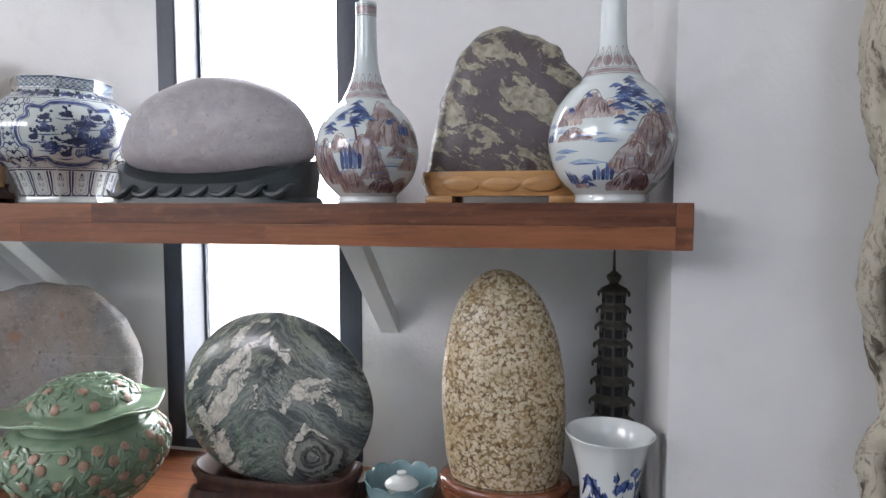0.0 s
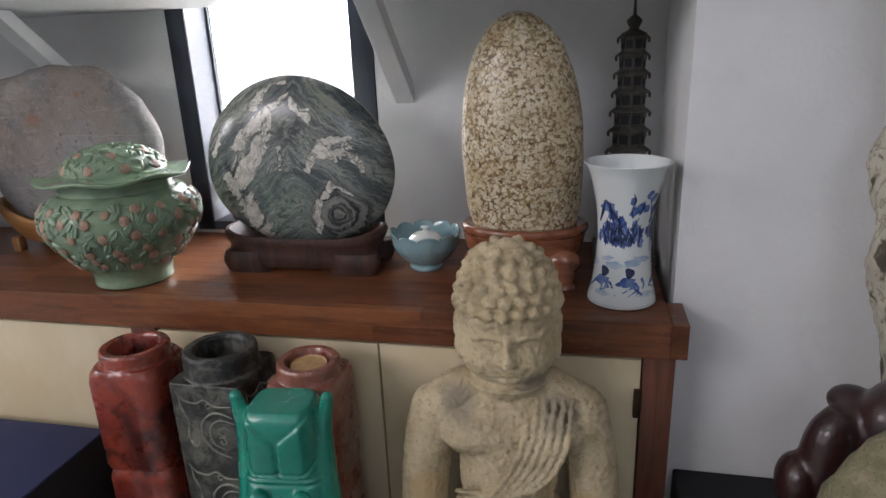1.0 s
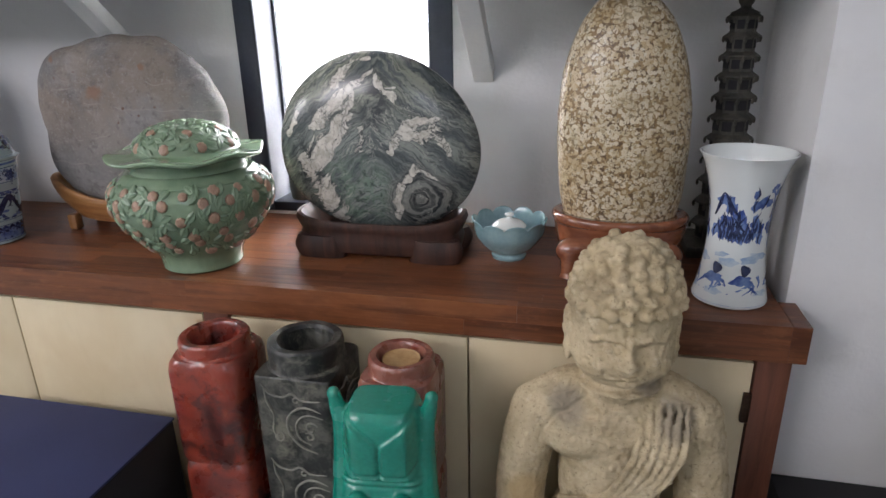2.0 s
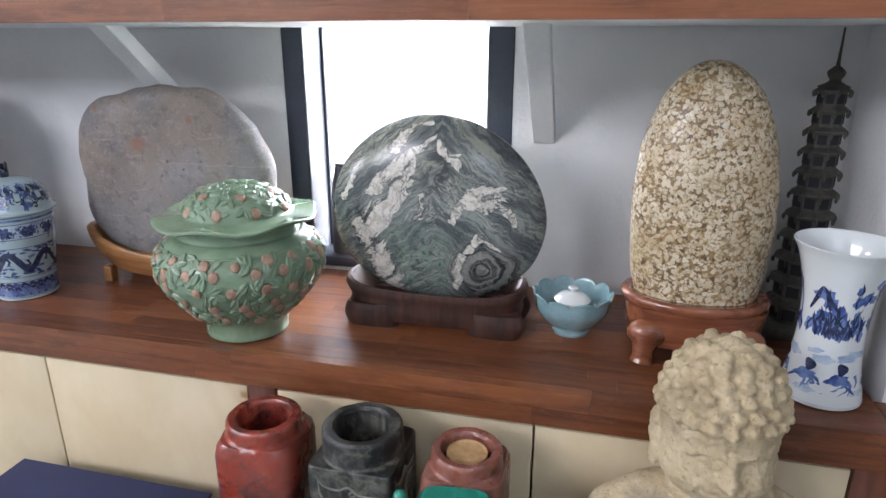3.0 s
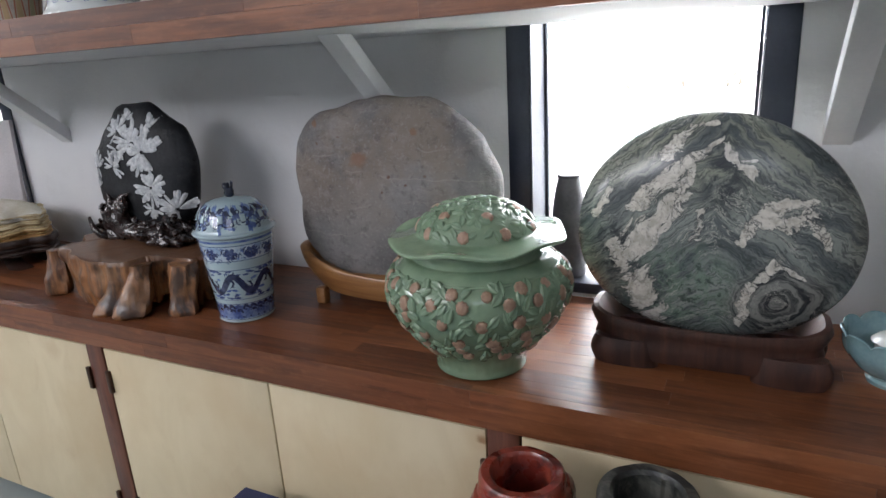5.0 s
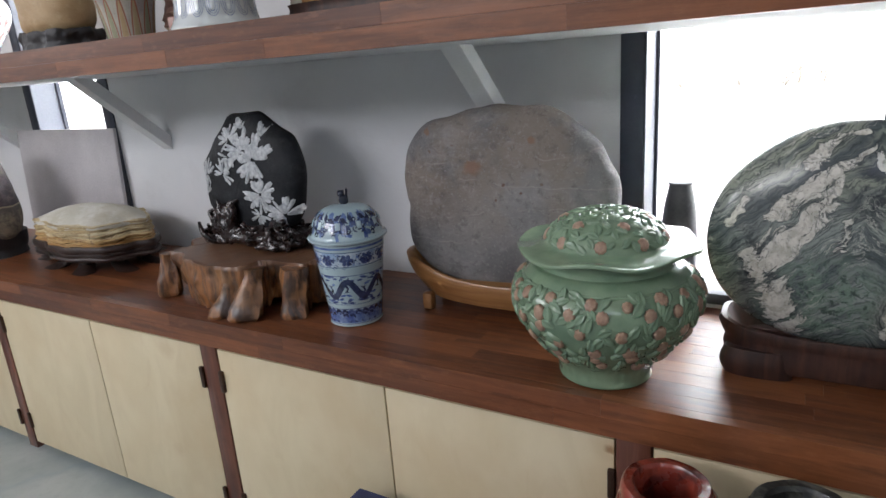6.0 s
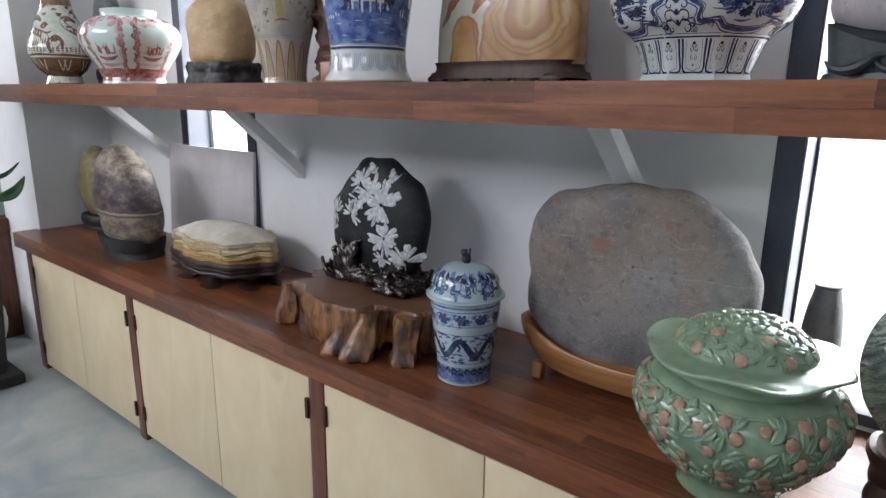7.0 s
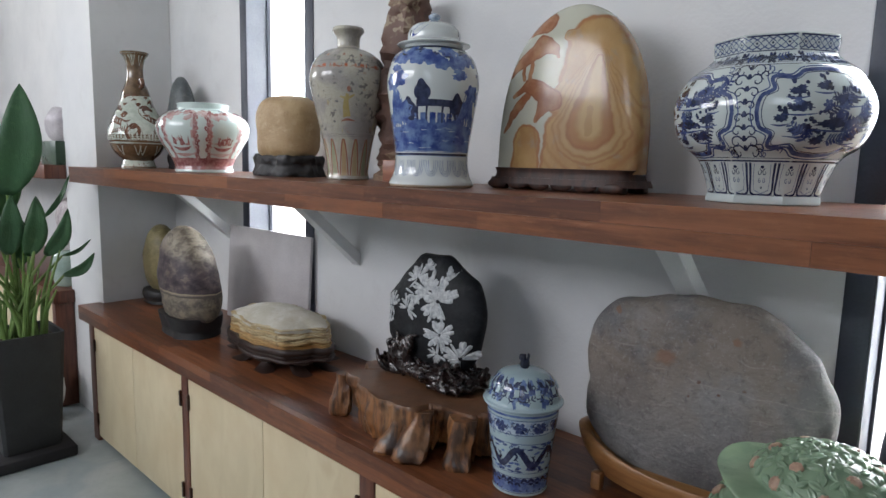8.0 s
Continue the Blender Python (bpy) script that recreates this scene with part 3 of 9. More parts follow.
WALL = paint_wall()
TRIM_WHITE = plain("white_bracket_paint", (0.70, 0.72, 0.73), (0.78, 0.79, 0.79), 6, 0.6)
STAVE, PLY, FLOOR = stave_wood(), ply_wood(), concrete_floor()
POST = dark_wood("stained_red_brown_post_wood", (0.085, 0.030, 0.018), (0.17, 0.062, 0.036))
ROSEWOOD = dark_wood("dark_rosewood", (0.026, 0.012, 0.009), (0.072, 0.030, 0.020), 0.52)
CHESTNUT = dark_wood("glossy_chestnut_wood", (0.14, 0.045, 0.022), (0.26, 0.095, 0.045), 0.2, along="x", coat=0.5)
HONEY = dark_wood("honey_coloured_wood", (0.36, 0.18, 0.065), (0.55, 0.31, 0.12), 0.3, along="x", coat=0.2)
AMBER = dark_wood("golden_brown_boat_wood", (0.22, 0.095, 0.032), (0.38, 0.19, 0.07), 0.32, along="x", coat=0.2)
BURL = root_wood()
DARKSTAND = plain("black_brown_stand_wood", (0.016, 0.009, 0.007), (0.040, 0.020, 0.015), 12, 0.45)
EBONY = plain("black_stained_wood", (0.010, 0.010, 0.011), (0.024, 0.023, 0.025), 12, 0.55)
TEAL_BLACK = plain("blue_black_carved_wood", (0.018, 0.026, 0.030), (0.04, 0.055, 0.06), 14, 0.42)
FRAME = plain("dark_navy_window_frame", (0.030, 0.036, 0.056), (0.045, 0.054, 0.078), 5, 0.45)
REVEAL = plain("blue_grey_window_reveal", (0.17, 0.18, 0.22), (0.22, 0.235, 0.27), 5, 0.5)
BRONZE = plain("dusty_brown_bronze", (0.040, 0.040, 0.035), (0.090, 0.084, 0.068), 30, 0.6, metal=0.2)
HINGE = plain("dark_brown_hinge_metal", (0.05, 0.025, 0.016), (0.08, 0.045, 0.028), 30, 0.4, metal=0.6)
CELADON = celadon()
BLUSH = plain("matte_terracotta_flower", (0.27, 0.165, 0.110), (0.38, 0.255, 0.175), 60, 0.42)
SKYGLAZE = plain("pale_turquoise_glaze", (0.18, 0.32, 0.345), (0.27, 0.41, 0.435), 18, 0.16, coat=0.7, bump=0.0005)
WHITEGLAZE = plain("white_porcelain_glaze", (0.66, 0.68, 0.66), (0.74, 0.75, 0.73), 10, 0.12, coat=0.6, bump=0.0003)
GREENRESIN = plain("glossy_emerald_resin", (0.0, 0.165, 0.115), (0.008, 0.26, 0.185), 7, 0.26, coat=0.3, bump=0.0006)
POTGREY = plain("charcoal_fibre_clay", (0.020, 0.022, 0.024), (0.036, 0.038, 0.041), 10, 0.6)
NAVY = plain("navy_blue_cloth", (0.026, 0.034, 0.10), (0.036, 0.046, 0.125), 6, 0.85, fine=300)
BLACK = plain("black_cloth", (0.008, 0.008, 0.010), (0.015, 0.015, 0.018), 6, 0.8, fine=300)
LEAF = leaf_green()
STEM = plain("yellow_green_stem", (0.10, 0.20, 0.04), (0.20, 0.30, 0.09), 12, 0.45)

# ---- mesh helpers ----


def part(name, bm, material, parent=None, label="", at=None, smooth=40, **tags):
    """Links a bmesh as one mesh object under a thing or a part."""
    me = bpy.data.meshes.new(name)
    bmesh.ops.recalc_face_normals(bm, faces=bm.faces)
    bm.to_mesh(me)
    bm.free()
    me.materials.append(material)
    if smooth:
        me.shade_smooth()
        me.set_sharp_from_angle(angle=radians(smooth))
    ob = new(name, me)
    ob.parent = parent
    if at is not None:
        ob.matrix_basis = at
    return tagged(ob, label, **tags)


def thing(name, at, label, category, group=""):
    ob = new(name)
    ob.empty_display_size = 0.05
    ob.matrix_basis = at if isinstance(at, Matrix) else pose(*at)
    return tagged(ob, label, category, group)


def sized(x, y, z, k, high=1.0, turn=0.0):
    """A place on a support, with the size of the thing there and how much taller it is."""
    return pose(x, y, z, 0, 0, turn) @ Matrix.Diagonal((k, k, k * high, 1))


def box(sx, sy, sz, at=(0, 0, 0), bevel=0.0, bm=None, turn=None):
    """A box on its centre."""
    bm = bm or bmesh.new()
    m = Matrix.Translation(at) @ (turn or Matrix()) @ Matrix.Diagonal((sx, sy, sz, 1))
    made = bmesh.ops.create_cube(bm, size=1, matrix=m)["verts"]
    if bevel:
        edges = list({e for v in made for e in v.link_edges})
        bmesh.ops.bevel(bm, geom=edges, offset=bevel, segments=2, profile=0.5, affect="EDGES", clamp_overlap=True)
    return bm


def span(x0, x1, y0, y1, z0, z1, bevel=0.0, bm=None):
    return box(x1 - x0, y1 - y0, z1 - z0, ((x0 + x1) / 2, (y0 + y1) / 2, (z0 + z1) / 2), bevel, bm)


def curve_points(points, steps=6):
    """A smooth run through the points (Catmull-Rom)."""
    p = [np.array(q, float) for q in points]
    p = [2 * p[0] - p[1]] + p + [2 * p[-1] - p[-2]]
    out = []
    for k in range(1, len(p) - 2):
        a, b, c, d = p[k - 1:k + 3]
        for j in range(steps):
            t = j / steps
            out.append(0.5 * (2 * b + (c - a) * t + (2 * a - 5 * b + 4 * c - d) * t * t + (3 * b - a - 3 * c + d) * t ** 3))
    return out + [p[-2]]


def sheet(bm, rows, closed=True, caps=True):
    """Quads between rows of vertices."""
    for a, b in zip(rows, rows[1:]):
        n = len(a)
        for k in range(n if closed else n - 1):
            bm.faces.new((a[k], a[(k + 1) % n], b[(k + 1) % n], b[k]))
    if caps:
        bm.faces.new(list(reversed(rows[0])))
        bm.faces.new(rows[-1])
    return bm


def lathe(profile, seg=64, steps=5, shape=None, wall=0.0, bm=None):
    """A turned form. profile: (radius, height) from the foot up; shape(angle, r, z) -> r, z; wall: thickness, for an open mouth."""
    bm = bm or bmesh.new()
    run = curve_points(profile, steps)
    if wall:
        inner = [np.array((max(r - wall, 0.002), z)) for r, z in reversed(run) if z > run[0][1] + wall]
        run = run + [run[-1] + np.array((-wall / 2, wall * 0.35))] + inner
    rows = []
    for r, z in run:
        row = []
        for k in range(seg):
            a = 2 * math.pi * k / seg
            rr, zz = shape(a, r, z) if shape else (r, z)
            row.append(bm.verts.new((rr * math.cos(a), rr * math.sin(a), zz)))
        rows.append(row)
    return sheet(bm, rows)


def tube(points, radii, seg=8, steps=4, bm=None, rough=0.0):
    """A bar of changing thickness along points."""
    bm = bm or bmesh.new()
    run = curve_points(points, steps)
    rad = curve_points([(r, 0) for r in radii], steps)
    rows, side = [], Vector((0.3, 0.5, 0.8))
    for k, (p, r) in enumerate(zip(run, rad)):
        d = Vector(run[min(k + 1, len(run) - 1)] - run[max(k - 1, 0)]).normalized()
        u = (side - d * side.dot(d)).normalized()
        side = u
        v = d.cross(u)
        rows.append([bm.verts.new(Vector(p) + (u * math.cos(a) + v * math.sin(a)) * max(r[0], 0.0005)
                                  * (1 + rough * noise.noise(Vector(p) * 40 + Vector((math.cos(a), math.sin(a), 0)) * 1.5)))
                     for a in (2 * math.pi * j / seg for j in range(seg))])
    return sheet(bm, rows)


def ball(bm, at, size, turn=None, seg=16):
    m = Matrix.Translation(at) @ (turn or Matrix()) @ Matrix.Diagonal((*size, 1))
    bmesh.ops.create_uvsphere(bm, u_segments=seg, v_segments=seg // 2 + 2, radius=1, matrix=m)
    return bm


def slab_stone(waves, thick, lump=0.004, grain=9.0, front=2.4, seg=72, rings=20, flat=None, seed=0.0):
    """A boulder or slab that faces -y: outline radius by waves (mean, then cos and sin terms) in the xz plane."""
    bm = bmesh.new()
    rows = []
    for j in range(1, rings):
        f = -math.pi / 2 + math.pi * j / rings
        c, s = math.cos(f), math.sin(f)
        out, deep = abs(c) ** (2 / front), math.copysign(abs(s) ** (2 / 2.0), s)
        row = []
        for k in range(seg):
            a = -2 * math.pi * k / seg
            r = waves(a) if callable(waves) else waves[0] + sum(waves[2 * q - 1] * math.cos(q * a) + waves[2 * q] * math.sin(q * a) for q in range(1, (len(waves) + 1) // 2))
            p = Vector((r * out * math.cos(a), thick * deep, r * out * math.sin(a)))
            p += p.normalized() * lump * (noise.noise(p * grain + Vector((seed, 0, 0))) + 0.5 * noise.noise(p * grain * 3 + Vector((seed, 3, 0))))
            if flat is not None:
                p.z = max(p.z, flat)
            row.append(bm.verts.new(p))
        rows.append(row)
    return sheet(bm, rows)


def upright_stone(half, high, waist, power, deep, lean=0.0, side=0.0, seg=80, rows_n=40, plan=2.8):
    """A boulder that stands on its cut foot: half its width, its height, where it begins to close, how squarely."""
    bm = bmesh.new()
    rows = []
    for j in range(rows_n):
        k = math.sin(math.pi / 2 * j / (rows_n - 1)) ** 0.9 * 0.9985
        w = half * max(0.0, 1 - max(0.0, (k - waist) / (1 - waist)) ** power) ** 0.5
        f = rounded_plan(1, 1, plan)
        rows.append([bm.verts.new((w * f(a)[0] * (1 + side * math.sin(4 * k + 0.6)) + lean * k, deep * min(1.0, 0.35 + w / half) * (w / half) ** 0.35 * f(a)[1], high * k)) for a in (2 * math.pi * q / seg for q in range(seg))])
    return sheet(bm, rows)


def bumpy(bm, amount, scale, seed=0.0):
    bm.normal_update()
    moves = [(v, v.normal * amount * noise.fractal(v.co * scale + Vector((seed, seed, 0)), 0.8, 2.0, 3)) for v in bm.verts]
    for v, d in moves:
        v.co += d
    return bm


def outline_prism(radius, z0, z1, seg=64, taper=None, steps=4):
    """An upright form whose plan is radius(angle); taper(t) scales it from foot (0) to top (1)."""
    bm = bmesh.new()
    rows = []
    for j in range(steps + 1):
        t = j / steps
        s = taper(t) if taper else 1
        rows.append([bm.verts.new((radius(a)[0] * s, radius(a)[1] * s, z0 + (z1 - z0) * t)) for a in (2 * math.pi * k / seg for k in range(seg))])
    return sheet(bm, rows)


def rounded_plan(rx, ry, p=4.0, lobes=0, depth=0.0):
    def f(a):
        c, s = math.cos(a), math.sin(a)
        k = (abs(c) ** p + abs(s) ** p) ** (-1 / p) * (1 + depth * math.cos(lobes * a))
        return rx * c * k, ry * s * k
    return f


def hump(v, c, w):
    return math.exp(-((v - c) / w) ** 2)


def fuse(ob, voxel):
    """Melts the strands of one carved piece into one skin."""
    mod = ob.modifiers.new("fuse", "REMESH")
    mod.mode, mod.voxel_size, mod.use_smooth_shade = "VOXEL", voxel, True
    return ob


def plain_thing(name, bm, material, label, category, at=(0, 0, 0), group="", smooth=40):
    return part(name, bm, material, None, label, at if isinstance(at, Matrix) else pose(*at), smooth, category=category, group=group)


# ---- the large structure ----
NICHE_L, NICHE_R, FRONT, BACK = -4.86, 0.217, 1.275, 1.72
TOP, SHELF, UNDER = 0.765, 1.557, 1.4705


def structure(name, bm, material, label="", smooth=0, parent=None):
    return part(name, bm, material, parent, label, None, smooth, kind="structure")


structure("floor", span(-9.4, 3.4, -3.8, 2.0, -0.2, 0.0), FLOOR, "polished grey-green mottled concrete floor")
structure("ceiling", span(-9.4, 3.4, -3.8, 2.0, 4.3, 4.45), WALL, "plain white ceiling")
structure("wall_east", span(3.2, 3.4, -3.8, 2.0, 0, 4.3), WALL, "plain white wall")
bm = bmesh.new()
span(-9.4, -9.2, -3.8, -2.75, 0, 4.3, bm=bm)
span(-9.4, -9.2, -0.65, 2.0, 0, 4.3, bm=bm)
span(-9.4, -9.2, -2.75, -0.65, 4.0, 4.3, bm=bm)
span(-9.4, -9.2, -2.75, -0.65, 0, 2.4, bm=bm)
structure("wall_west", bm, WALL, "white wall with a broad glazed opening")

# back wall of the niche, pierced by two tall narrow windows
WIN = ((-1.252, -0.592), (-4.025, -3.381))
bm = bmesh.new()
edges_x = [NICHE_L - 0.6, WIN[1][0], WIN[1][1], WIN[0][0], WIN[0][1], NICHE_R + 0.6]
for k in (0, 2, 4):
    span(edges_x[k], edges_x[k + 1], BACK, 1.92, 0, 4.3, bm=bm)
for a, b in WIN:
    span(a, b, BACK, 1.92, 0, 0.775, bm=bm)
    span(a, b, BACK, 1.92, 2.55, 4.3, bm=bm)
structure("wall_north", bm, WALL, "white painted wall behind the shelves")
structure("pier_east", span(NICHE_R, 3.2, FRONT, 1.718, 0, 4.3), WALL, "white painted wall pier")
structure("pier_west", span(-5.427, NICHE_L, FRONT, 1.718, 0, 4.3), WALL, "white painted wall pier")
structure("wall_far_bay", span(-9.2, -5.427, BACK, 1.92, 0, 4.3), WALL, "white painted wall of the next bay")

# front wall with tall glazing behind the camera; its right opening is added for the fill
bm = bmesh.new()
for a, b in ((-9.2, -5.9), (-2.5, -0.1), (1.9, 3.2)):
    span(a, b, -3.8, -3.6, 0, 4.3, bm=bm)
for a, b in ((-5.9, -2.5), (-0.1, 1.9)):
    span(a, b, -3.8, -3.6, 0, 2.6, bm=bm)
    span(a, b, -3.8, -3.6, 4.05, 4.3, bm=bm)
structure("wall_south", bm, WALL, "white painted wall with tall glazing")
for x in (-4.8, -3.6, 0.9):
    structure("glazing_bar", span(x - 0.03, x + 0.03, -3.75, -3.66, 2.6, 4.05), FRAME)


def glass():
    m = Mat("clear_window_glass", rough=0.0)
    m.bsdf.inputs["Transmission Weight"].default_value = 1.0
    m.bsdf.inputs["IOR"].default_value = 1.02
    return m.done((0.97, 0.98, 0.98))


GLASS = glass()
for k, (a, b) in enumerate(WIN):
    z0, z1 = 0.775, 2.55
    win = thing("window_%d" % (k + 1), (0, 0, 0), "tall narrow window with a dark navy frame", "window")
    win["kind"] = "structure"
    for x0, x1 in ((a + 0.001, a + 0.062), (b - 0.066, b - 0.001)):
        part("jamb", span(x0, x1, BACK - 0.006, BACK + 0.10, z0, z1, 0.003), FRAME, win)
    part("frame_head", span(a + 0.062, b - 0.066, BACK - 0.006, BACK + 0.10, z1 - 0.06, z1, 0.003), FRAME, win)
    part("window_sill", span(a + 0.062, b - 0.066, BACK - 0.006, BACK + 0.125, z0, z0 + 0.03, 0.003), FRAME, win)
    for x0, x1 in ((a + 0.063, a + 0.0655), (b - 0.0695, b - 0.067)):
        part("reveal_lining", span(x0, x1, BACK - 0.003, BACK + 0.118, z0 + 0.03, z1 - 0.06), REVEAL, win)
    for x0, x1 in ((a + 0.066, a + 0.074), (b - 0.078, b - 0.07)):
        part("glazing_bead", span(x0, x1, BACK + 0.112, BACK + 0.13, z0 + 0.03, z1 - 0.06), FRAME, win)
    pane = part("pane", span(a + 0.066, b - 0.07, BACK + 0.121, BACK + 0.125, z0 + 0.03, z1 - 0.06), GLASS, win)
    pane.visible_shadow = False

# the open ground outside, pale and sunlit, with scrub far off
m = Mat("pale_dry_ground", rough=0.9)
gp = m.world()
GROUND = m.done(m.mix(m.noise(gp, 0.4, 5).step(0.35, 0.65), (0.62, 0.60, 0.55), (0.74, 0.72, 0.68)), bump=m.noise(gp, 3, 4), depth=0.02)
structure("ground", span(-900, 900, 1.93, 1800, -0.3, -0.15), GROUND, "pale dry open ground outside")
structure("ground_front", span(-900, 900, -1800, -3.81, -0.3, -0.15), GROUND, "pale dry open ground outside")

# hazy white sky over the horizon, far behind the ground
m = Mat("hazy_white_sky")
m.bsdf.inputs["Emission Color"].default_value = (0.95, 0.98, 1.0, 1)
m.bsdf.inputs["Emission Strength"].default_value = 4.0
structure("backdrop", span(-1200, 1200, 700, 701, -20, 900), m.done((0.9, 0.9, 0.9)), "hazy white sky far outside")

# ---- cabinets, worktop and shelf ----


def staves(name, parent, x0, x1, y0, y1, z0, z1, rows, mean, seed, across="y"):
    """Lays staggered staves side by side, each an object on one shared block."""
    rnd = random.Random(seed)
    me = bpy.data.meshes.get("stave_block")
    if me is None:
        b = box(1, 1, 1)
        me = bpy.data.meshes.new("stave_block")
        b.to_mesh(me)
        b.free()
        me.materials.append(STAVE)
    for r in range(rows):
        x = x0
        while x < x1 - 0.01:
            n = min(mean * rnd.uniform(0.55, 1.45), x1 - x)
            if x1 - x - n < 0.18:
                n = x1 - x
            if across == "y":
                ya, yb, za, zb = y0 + (y1 - y0) * r / rows, y0 + (y1 - y0) * (r + 1) / rows, z0, z1
            else:
                ya, yb, za, zb = y0, y1, z0 + (z1 - z0) * r / rows, z0 + (z1 - z0) * (r + 1) / rows
            ob = new(name, me)
            ob.parent = parent
            g = 0.0002
            ob.matrix_basis = Matrix.LocRotScale(((x + n / 2), (ya + yb) / 2, (za + zb) / 2), None, (n - 2 * g, yb - ya - 2 * g, zb - za - 2 * g))
            x += n


POSTS = ((-4.775, -4.700), (-3.597, -3.535), (-2.362, -2.292), (-1.115, -1.043), (0.148, 0.216))
SEAMS = (-4.154, -2.925, -1.689, -0.449)
DOOR_Y, DOOR_T = 1.166, 0.018


def cabinet(x0, x1, seam, hinges):
    c = thing("cabinet", (x0, 0, 0), "low cabinet with two pale birch plywood doors under the worktop", "cabinet", "cabinets under the worktop")
    w = x1 - x0
    b = bmesh.new()
    span(0, 0.016, DOOR_Y + 0.022, BACK - 0.004, 0.02, 0.68, bm=b)
    span(w - 0.016, w, DOOR_Y + 0.022, BACK - 0.004, 0.02, 0.68, bm=b)
    span(0.016, w - 0.016, DOOR_Y + 0.022, BACK - 0.004, 0.02, 0.04, bm=b)
    span(0.016, w - 0.016, BACK - 0.02, BACK - 0.004, 0.04, 0.68, bm=b)
    span(0.03, w - 0.03, DOOR_Y + 0.05, BACK - 0.02, 0.0, 0.02, bm=b)
    part("body", b, PLY, c, smooth=0)
    for a, e, hx in ((0.003, seam - x0 - 0.0024, 0.003), (seam - x0 + 0.0024, w - 0.003, w - 0.003)):
        d = part("door", span(a - (a + e) / 2, e - (a + e) / 2, -DOOR_T / 2, DOOR_T / 2, -0.318, 0.318, 0.0015), PLY, c,
                 at=pose((a + e) / 2, DOOR_Y + DOOR_T / 2, 0.352))
        if hinges:
            for z in (0.215, -0.215):
                part("hinge", box(0.016, 0.012, 0.07, (hx - (a + e) / 2 + (0.004 if hx < w / 2 else -0.004), -DOOR_T / 2 - 0.004, z), 0.003), HINGE, d, "small dark hinge")
    return c


for k in range(4):
    cabinet(POSTS[k][1], POSTS[k + 1][0], SEAMS[k], True)
for k, (a, b) in enumerate(POSTS):
    plain_thing("cabinet_post", span(a + 0.001, b - 0.001, 1.163, BACK - 0.004, 0, 0.682, 0.003), POST,
                "stained red-brown wooden divider between cabinets", "post", group="posts between the cabinets")

worktop = thing("worktop", (0, 0, 0), "long oiled red-brown stave-wood worktop over the cabinets", "worktop")
part("core", span(NICHE_L + 0.003, 0.1995, 1.178, BACK - 0.004, 0.684, 0.735), POST, worktop, smooth=0)
part("end_block", span(-4.90, NICHE_L + 0.002, 1.178, FRONT - 0.003, 0.684, TOP), STAVE, worktop, smooth=0)
part("end_block", span(0.2005, 0.236, 1.1515, FRONT - 0.003, 0.684, TOP, 0.002), STAVE, worktop, smooth=0)

shelf = thing("wall_shelf", (0, 0, 0), "thick red-brown stave-wood shelf along the whole niche", "shelf")
part("underside", span(NICHE_L + 0.003, 0.214, 1.178, BACK - 0.004, UNDER + 0.0005, 1.519), TRIM_WHITE, shelf, "white painted underside", smooth=0)
part("end_block", span(0.206, 0.236, 1.1515, FRONT - 0.003, UNDER, SHELF, 0.002), STAVE, shelf, smooth=0)
part("end_block", span(-4.936, NICHE_L - 0.002, 1.178, FRONT - 0.003, UNDER, SHELF - 0.001), STAVE, shelf, smooth=0)

for x in (-0.505, -1.558, -3.068, -4.148):
    b = thing("shelf_bracket", (x, 0, 0), "white painted slanting wooden shelf bracket", "bracket", "brackets under the shelf")
    strut = bmesh.new()
    low, high = (1.718, 1.176), (1.375, UNDER)
    run = [low, (1.718, 1.233), (1.44, UNDER), high]
    rows = [[strut.verts.new((sx, y, z)) for y, z in run] for sx in (-0.028, 0.028)]
    sheet(strut, rows)
    bmesh.ops.bevel(strut, geom=strut.edges[:], offset=0.0015, segments=1, affect="EDGES")
    part("strut", strut, TRIM_WHITE, b, smooth=0)

# the next bay beyond the west pier
far = thing("far_cabinet", (0, 0, 0), "low cabinet of the next bay with pale plywood doors", "cabinet")
part("worktop", span(-9.1, -5.37, 1.15, FRONT - 0.003, 0.684, TOP, 0.003), POST, far)
part("body", span(-9.1, -5.43, FRONT - 0.003, BACK - 0.004, 0.02, TOP - 0.002), POST, far)
part("post", span(-5.46, -5.39, 1.163, FRONT - 0.004, 0, 0.683, 0.003), POST, far)
for k in range(4):
    part("door", span(-6.08 - 0.62 * k, -5.47 - 0.62 * k, DOOR_Y, FRONT - 0.004, 0.03, 0.67, 0.002), PLY, far)
far = thing("far_shelf", (0, 0, 0), "thick red-brown wooden shelf of the next bay", "shelf")
part("board", span(-9.1, -5.40, 1.15, FRONT - 0.003, UNDER, SHELF, 0.003), POST, far)
part("board", span(-9.1, -5.429, FRONT - 0.003, BACK - 0.003, UNDER, SHELF), POST, far)

# ---- brush painting on turned porcelain ----


